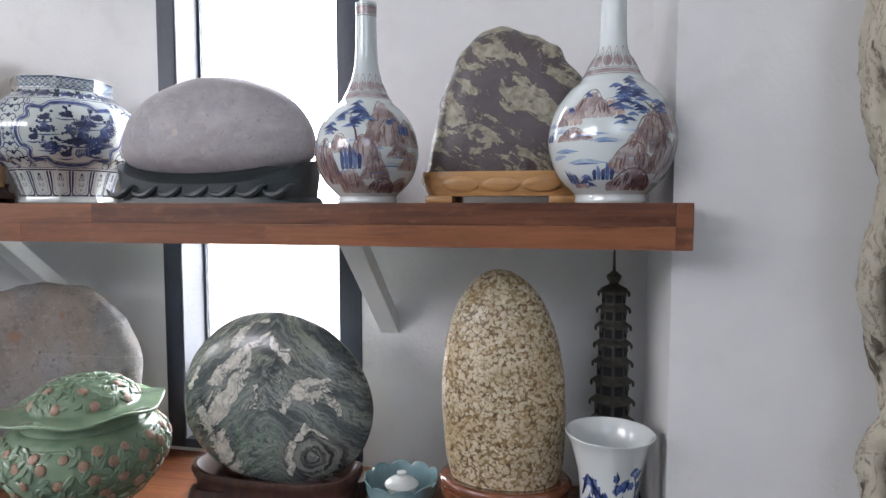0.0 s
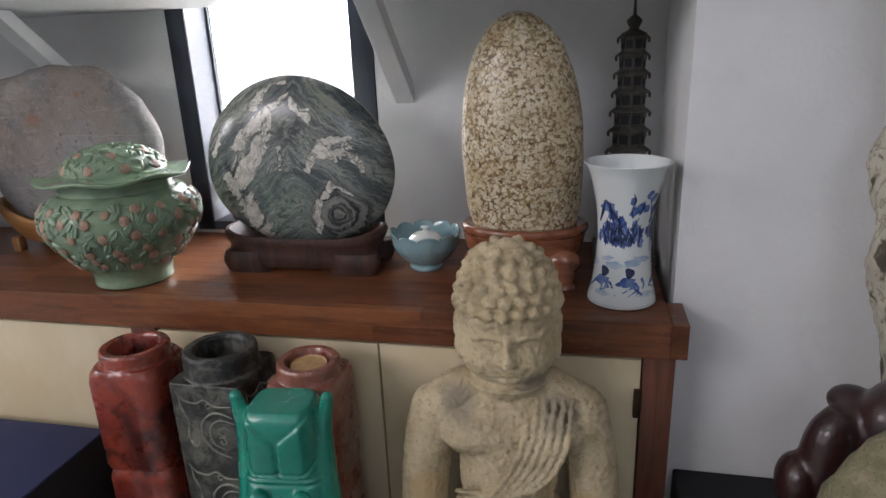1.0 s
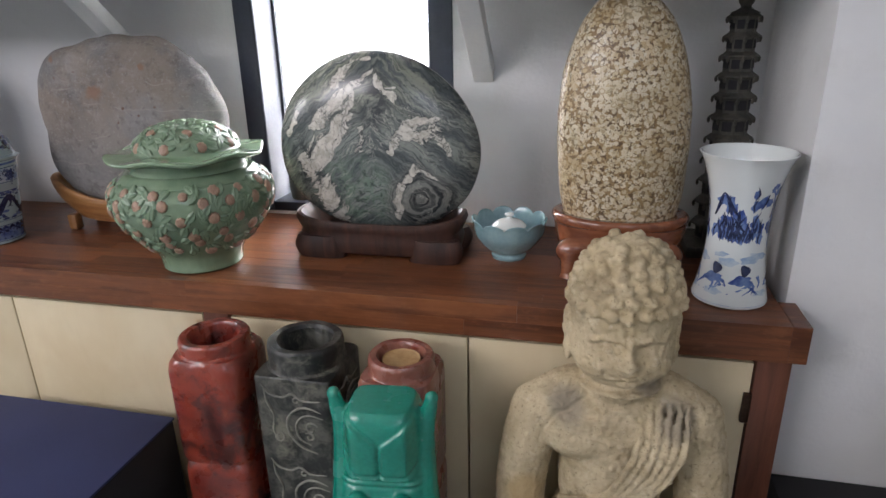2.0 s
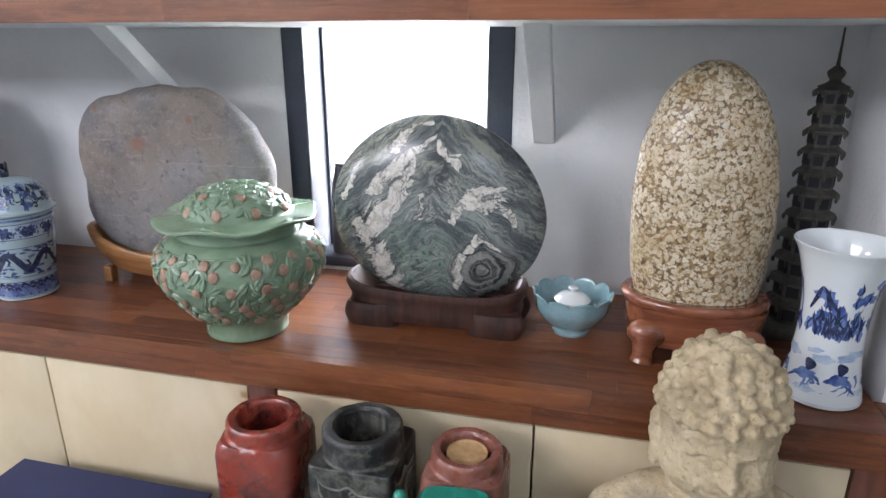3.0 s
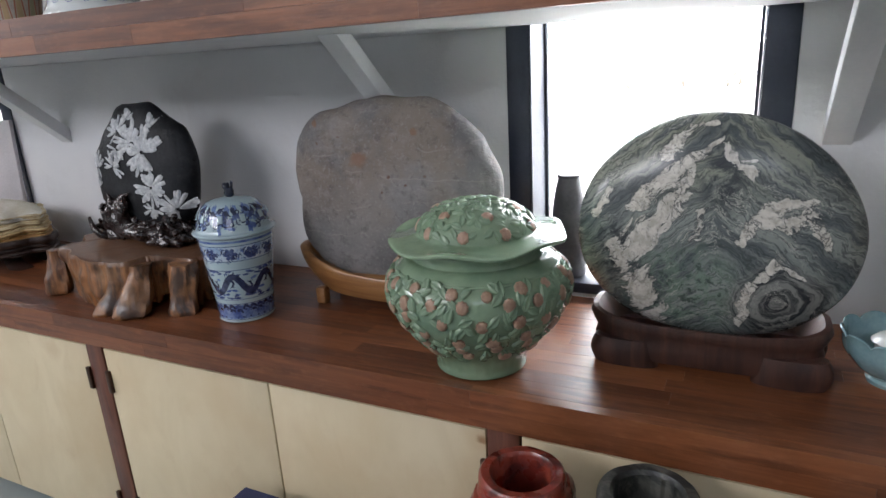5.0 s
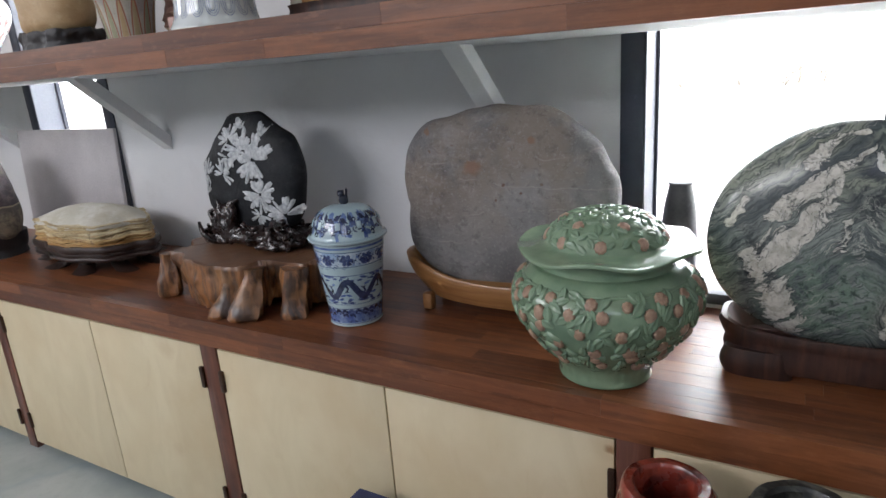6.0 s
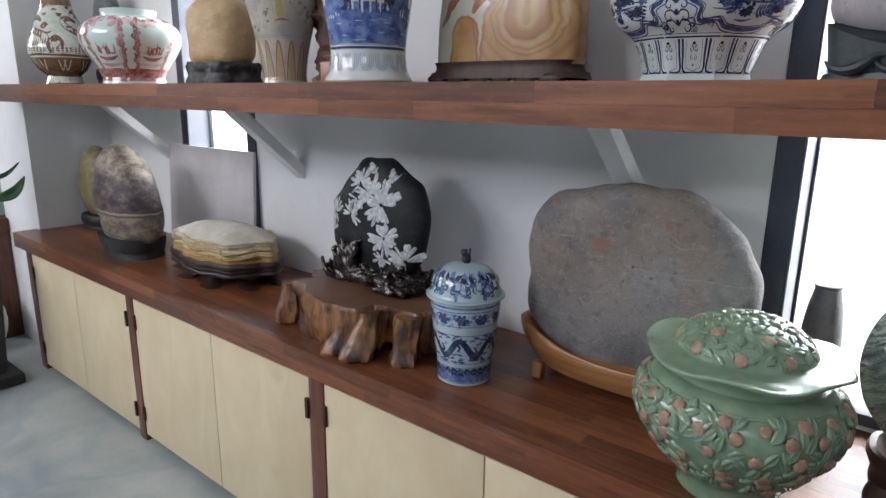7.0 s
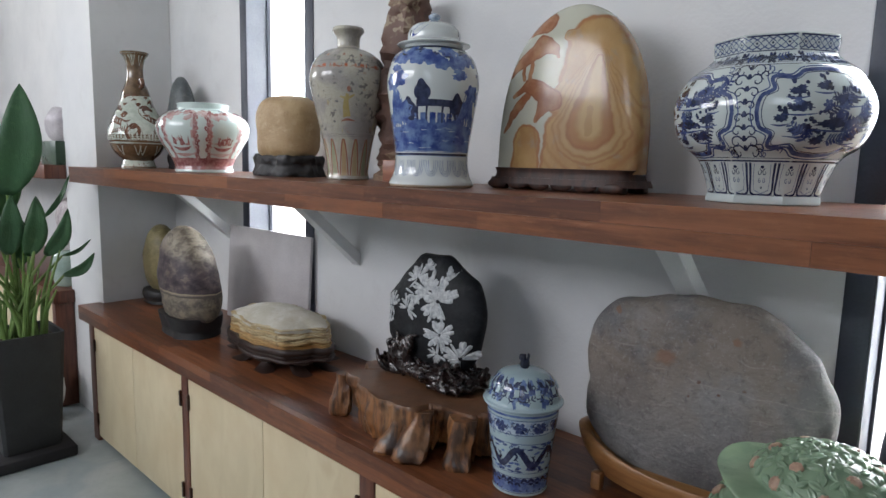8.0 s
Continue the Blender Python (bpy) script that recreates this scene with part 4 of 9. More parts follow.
class Brush:
    """Lays thin painted strokes on a turned form. u: metres round the form from the angle turn, v: height."""

    def __init__(self, profile, turn, radius, steps=5, shape=None):
        run = curve_points(profile, steps)
        self.z, self.r = [p[1] for p in run], [p[0] for p in run]
        self.turn, self.radius, self.shape = radians(turn), radius, shape
        self.ink = {}

    def point(self, u, v, lift):
        a = self.turn + u / self.radius
        r, z = float(np.interp(v, self.z, self.r)), v
        if self.shape:
            r, z = self.shape(a, r, z)
        return (r + lift) * math.cos(a), (r + lift) * math.sin(a), z

    def layer(self, color):
        if color not in self.ink:
            self.ink[color] = (bmesh.new(), 0.00035 + 0.00012 * len(self.ink))
        return self.ink[color]

    def stroke(self, color, pts, width, steps=4):
        bm, lift = self.layer(color)
        run = curve_points(pts, steps)
        widths = [w[0] for w in curve_points([(w, 0) for w in width], steps)] if isinstance(width, (list, tuple)) else [width] * len(run)
        if isinstance(width, (list, tuple)) and len(widths) != len(run):
            widths = list(np.interp(np.linspace(0, 1, len(run)), np.linspace(0, 1, len(widths)), widths))
        rows = []
        for k, p in enumerate(run):
            d = run[min(k + 1, len(run) - 1)] - run[max(k - 1, 0)]
            n = np.array((-d[1], d[0])) / (np.hypot(*d) + 1e-9) * max(widths[k], 0.0002) / 2
            rows.append([bm.verts.new(self.point(*(p + n), lift)), bm.verts.new(self.point(*(p - n), lift))])
        sheet(bm, rows, False, False)

    def blob(self, color, u, v, rx, ry, rot=0.0, lobes=0, depth=0.0, n=18, jag=0.0, rnd=None):
        bm, lift = self.layer(color)
        c, s = math.cos(rot), math.sin(rot)
        rings = []
        wob = [1 + depth * math.cos(lobes * 2 * math.pi * k / n) + (rnd.uniform(-jag, jag) if rnd else 0) for k in range(n)]
        for f in (0.5, 1.0):
            ring = []
            for k in range(n):
                a = 2 * math.pi * k / n
                x, y = rx * wob[k] * f * math.cos(a), ry * wob[k] * f * math.sin(a)
                ring.append(bm.verts.new(self.point(u + c * x - s * y, v + s * x + c * y, lift)))
            rings.append(ring)
        mid = bm.verts.new(self.point(u, v, lift))
        sheet(bm, rings, True, False)
        for k in range(n):
            bm.faces.new((mid, rings[0][k], rings[0][(k + 1) % n]))

    def spray(self, color, u, v, size, angle, n=5, rnd=random):
        """A stem with paired leaves."""
        d = np.array((math.cos(angle), math.sin(angle)))
        q = np.array((-d[1], d[0]))
        bend = rnd.uniform(-0.3, 0.3) * size
        pts = [np.array((u, v)) + d * size * t + q * bend * t * t for t in (0, 0.33, 0.66, 1)]
        self.stroke(color, pts, size * 0.035)
        for k in range(n):
            t = (k + 0.7) / n
            p = np.array((u, v)) + d * size * t + q * bend * t * t
            for s in (-1, 1):
                a = angle + s * 0.9
                ln = size * 0.17 * (1.15 - 0.5 * t)
                self.blob(color, p[0] + ln * math.cos(a), p[1] + ln * math.sin(a), ln, ln * 0.34, a, n=10)

    def curl(self, color, u, v, r, turn, hand=1, width=0.0015):
        self.stroke(color, [(u + r * (1 - t) * math.cos(turn + hand * 7.5 * t), v + r * (1 - t) * math.sin(turn + hand * 7.5 * t)) for t in (0, 0.12, 0.25, 0.38, 0.5, 0.62, 0.74, 0.86)], [width, width * 1.3, width, width, width, width, width * 0.8, width * 0.8])

    def bloom(self, color, u, v, r, petals=6):
        for k in range(petals):
            a = 2 * math.pi * k / petals
            self.blob(color, u + 0.62 * r * math.cos(a), v + 0.62 * r * math.sin(a), r * 0.40, r * 0.30, a, n=10)
        self.blob(color, u, v, r * 0.26, r * 0.26, n=10)

    def cliff(self, u, v, w, h, rnd, fill, line, n=9):
        """A round-shouldered crag: a soft fill of broad strokes and thin folds drawn over it."""
        for q in range(7):
            t = (q + 0.5) / 7 * 2 - 1
            top = h * (1 - 0.85 * abs(t) ** 2.2) * rnd.uniform(0.88, 1.04)
            x0, x1 = u + w * 0.36 * t, u + w * 0.50 * t
            self.stroke(fill, [(x0, v + top), (x0 * 0.6 + x1 * 0.4, v + top * 0.7), (x1, v + top * 0.35), (x1, v)], [w * 0.09, w * rnd.uniform(0.14, 0.19), w * 0.15, w * rnd.uniform(0.03, 0.10)], 3)
        arc = [(u + w * 0.42 * t, v + h * (1 - 0.85 * abs(t) ** 2.2) * rnd.uniform(0.98, 1.06)) for t in (-1, -0.72, -0.42, -0.1, 0.25, 0.55, 0.8, 1)]
        self.stroke(line, arc, [w * 0.006, w * 0.016, w * 0.026, w * 0.018, w * 0.028, w * 0.016, w * 0.022, w * 0.004], 4)
        for q in range(n):
            t = rnd.uniform(-0.85, 0.85)
            top = h * (1 - 0.85 * abs(t) ** 2.2) * rnd.uniform(0.55, 1.0)
            x = u + w * 0.38 * t
            self.stroke(line, [(x, v + top), (x + (0.05 * t + rnd.uniform(-0.04, 0.04)) * w, v + top * 0.72), (x + 0.10 * t * w, v + top * rnd.uniform(0.25, 0.5))], [w * 0.012, w * rnd.uniform(0.025, 0.05), w * 0.006], 3)

    def bough(self, u, v, w, rnd, leaf, shade):
        """Tiers of flat needle clouds with pointed ends and ragged undersides."""
        for q in range(4):
            x, y, r = u + rnd.uniform(-0.30, 0.30) * w, v + (q - 1.5) * 0.13 * w, w * rnd.uniform(0.30, 0.48)
            self.stroke(leaf if q % 3 else shade, [(x - r, y - 0.05 * w), (x - 0.5 * r, y + 0.02 * w), (x, y + rnd.uniform(0.03, 0.07) * w), (x + 0.5 * r, y + 0.02 * w), (x + r, y - 0.06 * w)], [0.0006, w * 0.11, w * 0.16, w * 0.11, 0.0006], 4)
            for e in range(5):
                t = rnd.uniform(-0.7, 0.7)
                self.stroke(leaf, [(x + t * r, y), (x + t * r * 1.1, y - 0.09 * w)], [w * 0.05, 0.0005], 2)

    def put(self, parent, names):
        for color, (bm, lift) in self.ink.items():
            name, mat = names[color]
            part(name, bm, mat, parent, smooth=60, kind="stuff")


def ink(name, a, b, scale=60):
    """Painted pigment under a clear glaze: pools and thins."""
    m = Mat(name, rough=0.1, coat=0.6)
    p = m.coord()
    c = m.mix(m.noise(m.warped(p, 40, 0.01), scale, 4, 0.6).step(0.32, 0.68), a, b)
    return m.done(c)


SAND = ink("pale_brown_wash", (0.36, 0.245, 0.20), (0.54, 0.47, 0.43), 40)
COBALT = ink("cobalt_brush_paint", (0.011, 0.016, 0.048), (0.036, 0.050, 0.118))
BRIGHT = ink("bright_cobalt_brush_paint", (0.024, 0.040, 0.135), (0.080, 0.115, 0.24))
PALEBLUE = ink("pale_blue_wash", (0.22, 0.33, 0.52), (0.52, 0.60, 0.65), 24)
MIDBLUE = ink("mid_blue_wash", (0.050, 0.090, 0.27), (0.17, 0.25, 0.44), 45)
ROYAL = ink("royal_blue_brush_paint", (0.020, 0.048, 0.225), (0.15, 0.235, 0.46), 34)
MAUVE = ink("mauve_wash", (0.23, 0.165, 0.17), (0.47, 0.42, 0.42), 30)
PLUM = ink("plum_line_paint", (0.085, 0.055, 0.070), (0.19, 0.14, 0.155))
OXBLOOD = ink("copper_red_brush_paint", (0.20, 0.052, 0.054), (0.40, 0.21, 0.20), 55)
RUST = ink("soft_brown_brush_paint", (0.155, 0.092, 0.088), (0.275, 0.185, 0.17), 35)
UMBER = ink("brown_brush_paint", (0.085, 0.036, 0.020), (0.18, 0.085, 0.05), 35)
SEPIA = ink("grey_sepia_brush_paint", (0.15, 0.15, 0.15), (0.30, 0.285, 0.26))
BLUSHINK = ink("pink_wash", (0.42, 0.22, 0.21), (0.55, 0.50, 0.47), 24)
SAFFRON = ink("faded_yellow_brush_paint", (0.38, 0.29, 0.09), (0.44, 0.37, 0.19), 25)
CREAM = ink("cream_slip_paint", (0.40, 0.44, 0.37), (0.52, 0.55, 0.48), 40)
SPRIG = ink("faded_red_brush_paint", (0.29, 0.11, 0.075), (0.40, 0.24, 0.18), 30)
INKS = {"cobalt": ("cobalt_painting", COBALT), "bright": ("blue_painting", BRIGHT), "wash": ("blue_wash", PALEBLUE), "mauve": ("mauve_painting", MAUVE),
        "plum": ("plum_line_painting", PLUM), "red": ("copper_red_painting", OXBLOOD), "umber": ("brown_painting", UMBER), "rust": ("soft_brown_painting", RUST), "sepia": ("sepia_painting", SEPIA), "saffron": ("yellow_painting", SAFFRON), "sprig": ("red_painting", SPRIG), "cream": ("cream_painting", CREAM), "mid": ("mid_blue_painting", MIDBLUE), "royal": ("royal_blue_painting", ROYAL), "pink": ("pink_wash_painting", BLUSHINK), "sand": ("pale_brown_painting", SAND)}


def glazed(name, a, b, rough=0.09, foot=None):
    """Plain milky glaze with faint pooling; foot: bare clay below that height."""
    m = glaze(name, rough)
    u, z = m.round_coords()
    c = m.mix(m.noise(m.coord(), 14, 4), a, b)
    if foot:
        c = m.mix(z.step(foot + 0.002, foot - 0.001), c, (0.42, 0.36, 0.27))
    return m.done(c, bump=m.noise(m.coord(), 30, 2), depth=0.0006)

# ---- on the worktop ----


def lidded_celadon_jar():
    j = thing("lidded_jar", sized(-1.169, 1.282, TOP, 0.985, 1.12), "sea-green celadon jar with relief leaves and a wavy lid", "jar")
    belly = [(0.093, 0.0), (0.100, 0.004), (0.100, 0.018), (0.106, 0.036), (0.122, 0.056), (0.145, 0.080), (0.173, 0.113), (0.193, 0.151), (0.191, 0.187), (0.172, 0.21)]

    def foot(a, r, z):
        return r * (1 + (0.007 * math.cos(34 * a) if 0.012 < z < 0.04 else 0)), z
    part("body", lathe(belly + [(0.155, 0.225), (0.142, 0.228)], 104, 5, foot), CELADON, j)
    part("bead_ring", lathe([(0.173, 0.206), (0.176, 0.209), (0.173, 0.212)], 120, 3, lambda a, r, z: (r + 0.0012 * math.cos(100 * a), z)), CELADON, j)
    part("neck", lathe([(0.142, 0.224), (0.140, 0.235), (0.143, 0.252), (0.12, 0.256)], 64), CELADON, j)

    def wave(a, r, z):
        k = max(0.0, (r - 0.12) / 0.06)
        return r * (1 + 0.02 * k * math.cos(6 * a + 0.5)), z + 0.0045 * k * math.cos(6 * a + 2.2)
    lid = part("lid", lathe([(0.13, 0.248), (0.150, 0.249), (0.182, 0.258), (0.187, 0.262), (0.184, 0.266), (0.160, 0.266), (0.132, 0.269), (0.124, 0.275),
                             (0.112, 0.292), (0.084, 0.311), (0.045, 0.322), (0.004, 0.325)], 104, 5, wave), CELADON, j, "wavy-edged celadon lid")
    rnd = random.Random(5)
    lb = bmesh.new()
    rows = []
    for t in (0, 0.2, 0.45, 0.7, 0.9, 1):
        w = 0.0092 * math.sin(math.pi * min(1, t * 0.80 + 0.12)) ** 1.1 + 0.0004
        rows.append([lb.verts.new((t * 0.029 - 0.0145, y * w + 0.003 * math.sin(2.5 * t), 0.0010 + h + 0.0030 * math.sin(math.pi * t))) for y, h in ((-1, -0.004), (-0.8, 0.0014), (-0.35, 0.0008), (0, -0.0006), (0.35, 0.0008), (0.8, 0.0014), (1, -0.004))])
    sheet(lb, rows, False, False)
    leaf = bpy.data.meshes.new("relief_leaf")
    lb.to_mesh(leaf)
    lb.free()
    leaf.materials.append(CELADON)
    leaf.shade_smooth()
    fb = bmesh.new()
    rows = []
    for q, (r, z) in enumerate(((0.0138, -0.002), (0.0142, 0.002), (0.0125, 0.0046), (0.009, 0.0064), (0.005, 0.0060), (0.002, 0.0072))):
        rows.append([fb.verts.new((r * (1 + (0.07 * math.cos(10 * a) if q < 3 else 0)) * math.cos(a), r * (1 + (0.07 * math.cos(10 * a) if q < 3 else 0)) * math.sin(a), z + (0.0007 * math.cos(10 * a + q) if q in (2, 3) else 0))) for a in (2 * math.pi * k / 40 for k in range(40))])
    sheet(fb, rows)
    flower = bpy.data.meshes.new("relief_flower")
    fb.to_mesh(flower)
    fb.free()
    flower.materials.append(BLUSH)
    flower.shade_smooth()

    def on(run, s):
        k = s * (len(run) - 1)
        i = min(int(k), len(run) - 2)
        p, d = run[i] + (run[i + 1] - run[i]) * (k - i), run[i + 1] - run[i]
        return p, Vector((d[1], 0, -d[0])).normalized()

    def stick(name, me, parent, a, p, n, twist, size, lift=0.0):
        n = Matrix.Rotation(a, 3, "Z") @ n
        m = n.to_track_quat("Z", "Y").to_matrix().to_4x4()
        ob = new(name, me)
        ob.parent = parent
        at = Vector((p[0] * math.cos(a), p[0] * math.sin(a), p[1])) + n * lift
        ob.matrix_basis = Matrix.Translation(at) @ m @ Matrix.Rotation(twist, 4, "Z") @ Matrix.Diagonal((size, size, size, 1))
    body_run = curve_points(belly[4:], 6)
    rows = ((0.90, 17), (0.74, 17), (0.57, 16), (0.40, 15), (0.25, 13), (0.10, 11))
    heads = []
    for q, (s, n) in enumerate(rows):
        for k in range(n):
            a = (k + 0.5 * (q % 2) + rnd.uniform(-0.14, 0.14)) * 2 * math.pi / n
            p, nn = on(body_run, s + rnd.uniform(-0.03, 0.03))
            stick("flower", flower, j, a, p, nn, rnd.uniform(0, 3), rnd.uniform(0.74, 1.02), 0.0012)
            heads.append(np.array((p[0] * math.cos(a), p[0] * math.sin(a), p[1])))
    spots = []
    tries = 0
    while len(spots) < 298 and tries < 14000:
        tries += 1
        s, a = rnd.uniform(0.04, 0.98), rnd.uniform(0, 2 * math.pi)
        p, nn = on(body_run, s)
        q = np.array((p[0] * math.cos(a), p[0] * math.sin(a), p[1]))
        if all(np.linalg.norm(q - o) > 0.0115 for o in spots) and all(np.linalg.norm(q - o) > 0.0115 for o in heads):
            spots.append(q)
            stick("leaf", leaf, j, a, p, nn, rnd.uniform(0, 6.28), rnd.uniform(0.80, 1.12), 0.0014)
    lid_run = curve_points([(0.123, 0.277), (0.112, 0.292), (0.084, 0.311), (0.045, 0.322), (0.012, 0.325)], 6)
    for s, n in ((0.10, 9), (0.48, 6)):
        for k in range(n):
            p, nn = on(lid_run, s)
            nn = Vector((nn.x, 0, nn.z))
            stick("flower", flower, lid, (k + 0.3 * s) * 2 * math.pi / n, p, nn, k, 0.85)
    spots = []
    for k in range(900):
        s, a = rnd.uniform(0.0, 0.95), rnd.uniform(0, 2 * math.pi)
        p, nn = on(lid_run, s)
        q = np.array((p[0] * math.cos(a), p[0] * math.sin(a), p[1]))
        if all(np.linalg.norm(q - o) > 0.0155 for o in spots):
            spots.append(q)
            stick("leaf", leaf, lid, a, p, nn, rnd.uniform(0, 6), rnd.uniform(0.68, 0.95), 0.0008)


lidded_celadon_jar()


def round_stone_on_stand():
    t = thing("viewing_stone", sized(-0.731, 1.440, TOP, 1.010, 1.008), "round polished green and white swirled stone on a dark rosewood stand", "stone")
    part("stone", slab_stone((0.241, 0.001, -0.017, 0.019, -0.002, 0, -0.007), 0.075, 0.002, 6, 2.8, 96, 24), serpentine(), t, at=pose(0, 0, 0.293))
    b = bmesh.new()
    rows = []
    for sc, z, lift in ((0.90, 0.014, 0.0), (0.95, 0.024, 0.0), (0.975, 0.050, 0.0), (0.955, 0.066, 0.1), (0.99, 0.075, 0.45), (1.02, 0.086, 0.8), (1.0, 0.096, 1.0), (0.95, 0.097, 1.0), (0.86, 0.070, 0.3), (0.80, 0.045, 0.0), (0.5, 0.038, 0.0)):
        rows.append([b.verts.new((px * sc, py * sc, z + lift * 0.016 * abs(px / 0.222) ** 4)) for px, py in (rounded_plan(0.222, 0.088, 3.4)(2 * math.pi * q / 88) for q in range(88))])
    sheet(b, rows)
    s = part("stand", b, ROSEWOOD, t, "dark rosewood stand")
    for x in (-1, 1):
        for y in (-1, 1):
            b = outline_prism(lambda a: tuple(np.array(rounded_plan(0.066, 0.026, 2.6)(a)) + (x * 0.155 + 0.006, y * 0.064)), 0.0, 0.058, 32, lambda u: 0.96 + 0.05 * math.sin(3 * u), 6)
            part("foot", b, ROSEWOOD, s)


round_stone_on_stand()


def pebble_stone():
    t = thing("viewing_stone", sized(-0.130, 1.425, TOP, 1.006, 1.003), "egg-shaped cream pebble conglomerate stone on a chestnut stand", "stone")
    b = bmesh.new()
    rows = []
    for j in range(1, 36):
        u = j / 36
        z = 0.10 + 0.531 * (1 - math.cos(math.pi * u)) / 2
        k = (z - 0.10) / 0.531
        w = 0.146 * (max(0.0, 1 - abs((k - 0.40) / (0.60 if k > 0.40 else 0.62)) ** 2.35)) ** 0.5
        if k < 0.4:
            w = max(w, 0.122)
        rows.append([b.verts.new((w * math.cos(a) - 0.014 * k, w * 0.62 * math.sin(a), z)) for a in (2 * math.pi * q / 64 for q in range(64))])
    sheet(b, rows)
    part("stone", bumpy(b, 0.002, 14), conglomerate(), t)
    s = part("stand", outline_prism(rounded_plan(0.148, 0.105, 3), 0.035, 0.122, 64, lambda u: 0.9 + 0.12 * u, 5), CHESTNUT, t, "glossy chestnut wood stand")
    part("rim", lathe([(0.142, 0.114), (0.154, 0.122), (0.157, 0.134), (0.148, 0.142), (0.126, 0.138)], 64, 3), CHESTNUT, s, at=Matrix.Diagonal((1, 0.72, 1, 1)))
    for x, y in ((-0.098, -0.08), (0.098, -0.08), (-0.098, 0.075), (0.098, 0.075)):
        b = bmesh.new()
        ball(b, (x, y, 0.062), (0.044, 0.03, 0.034))
        tube([(x, y * 1.02, 0.06), (x * 1.05, y * 1.1, 0.03), (x * 1.05, y * 1.12, 0.012), (x * 1.06, y * 1.14, 0.0)], [0.034, 0.026, 0.024, 0.027], 14, bm=b)
        part("leg", b, CHESTNUT, s)


pebble_stone()

# the little pale blue lotus bowl with a white lidded dish in it
lotus = thing("lotus_bowl", sized(-0.395, 1.452, TOP, 1.01), "pale turquoise lotus-shaped bowl with a scalloped rim", "bowl")


def petals(a, r, z):
    k = max(0.0, (z - 0.012) / 0.09)
    return r * (1 + 0.035 * min(1, k * 2) * abs(math.cos(5 * a))), z + 0.014 * k ** 3 * (abs(math.cos(5 * a)) ** 0.6 - 0.5)


part("bowl", lathe([(0.043, 0), (0.045, 0.008), (0.041, 0.014), (0.062, 0.03), (0.083, 0.06), (0.089, 0.088), (0.0925, 0.098)], 100, 5, petals, 0.0045), SKYGLAZE, lotus)
dish = thing("lidded_cup", pose(-0.395, 1.452, TOP + 0.021) @ Matrix.Diagonal((0.84, 0.84, 0.95, 1)), "small white porcelain cup with a domed lid in the lotus bowl", "cup")
part("cup", lathe([(0.022, 0), (0.024, 0.01), (0.040, 0.035), (0.047, 0.062)], 48), WHITEGLAZE, dish)
lid = part("lid", lathe([(0.046, 0.062), (0.052, 0.064), (0.05, 0.068), (0.036, 0.078), (0.012, 0.084), (0.009, 0.087)], 48), WHITEGLAZE, dish)
part("knob", lathe([(0.008, 0.085), (0.008, 0.09), (0.014, 0.094), (0.013, 0.098), (0.003, 0.099)], 32), WHITEGLAZE, lid)

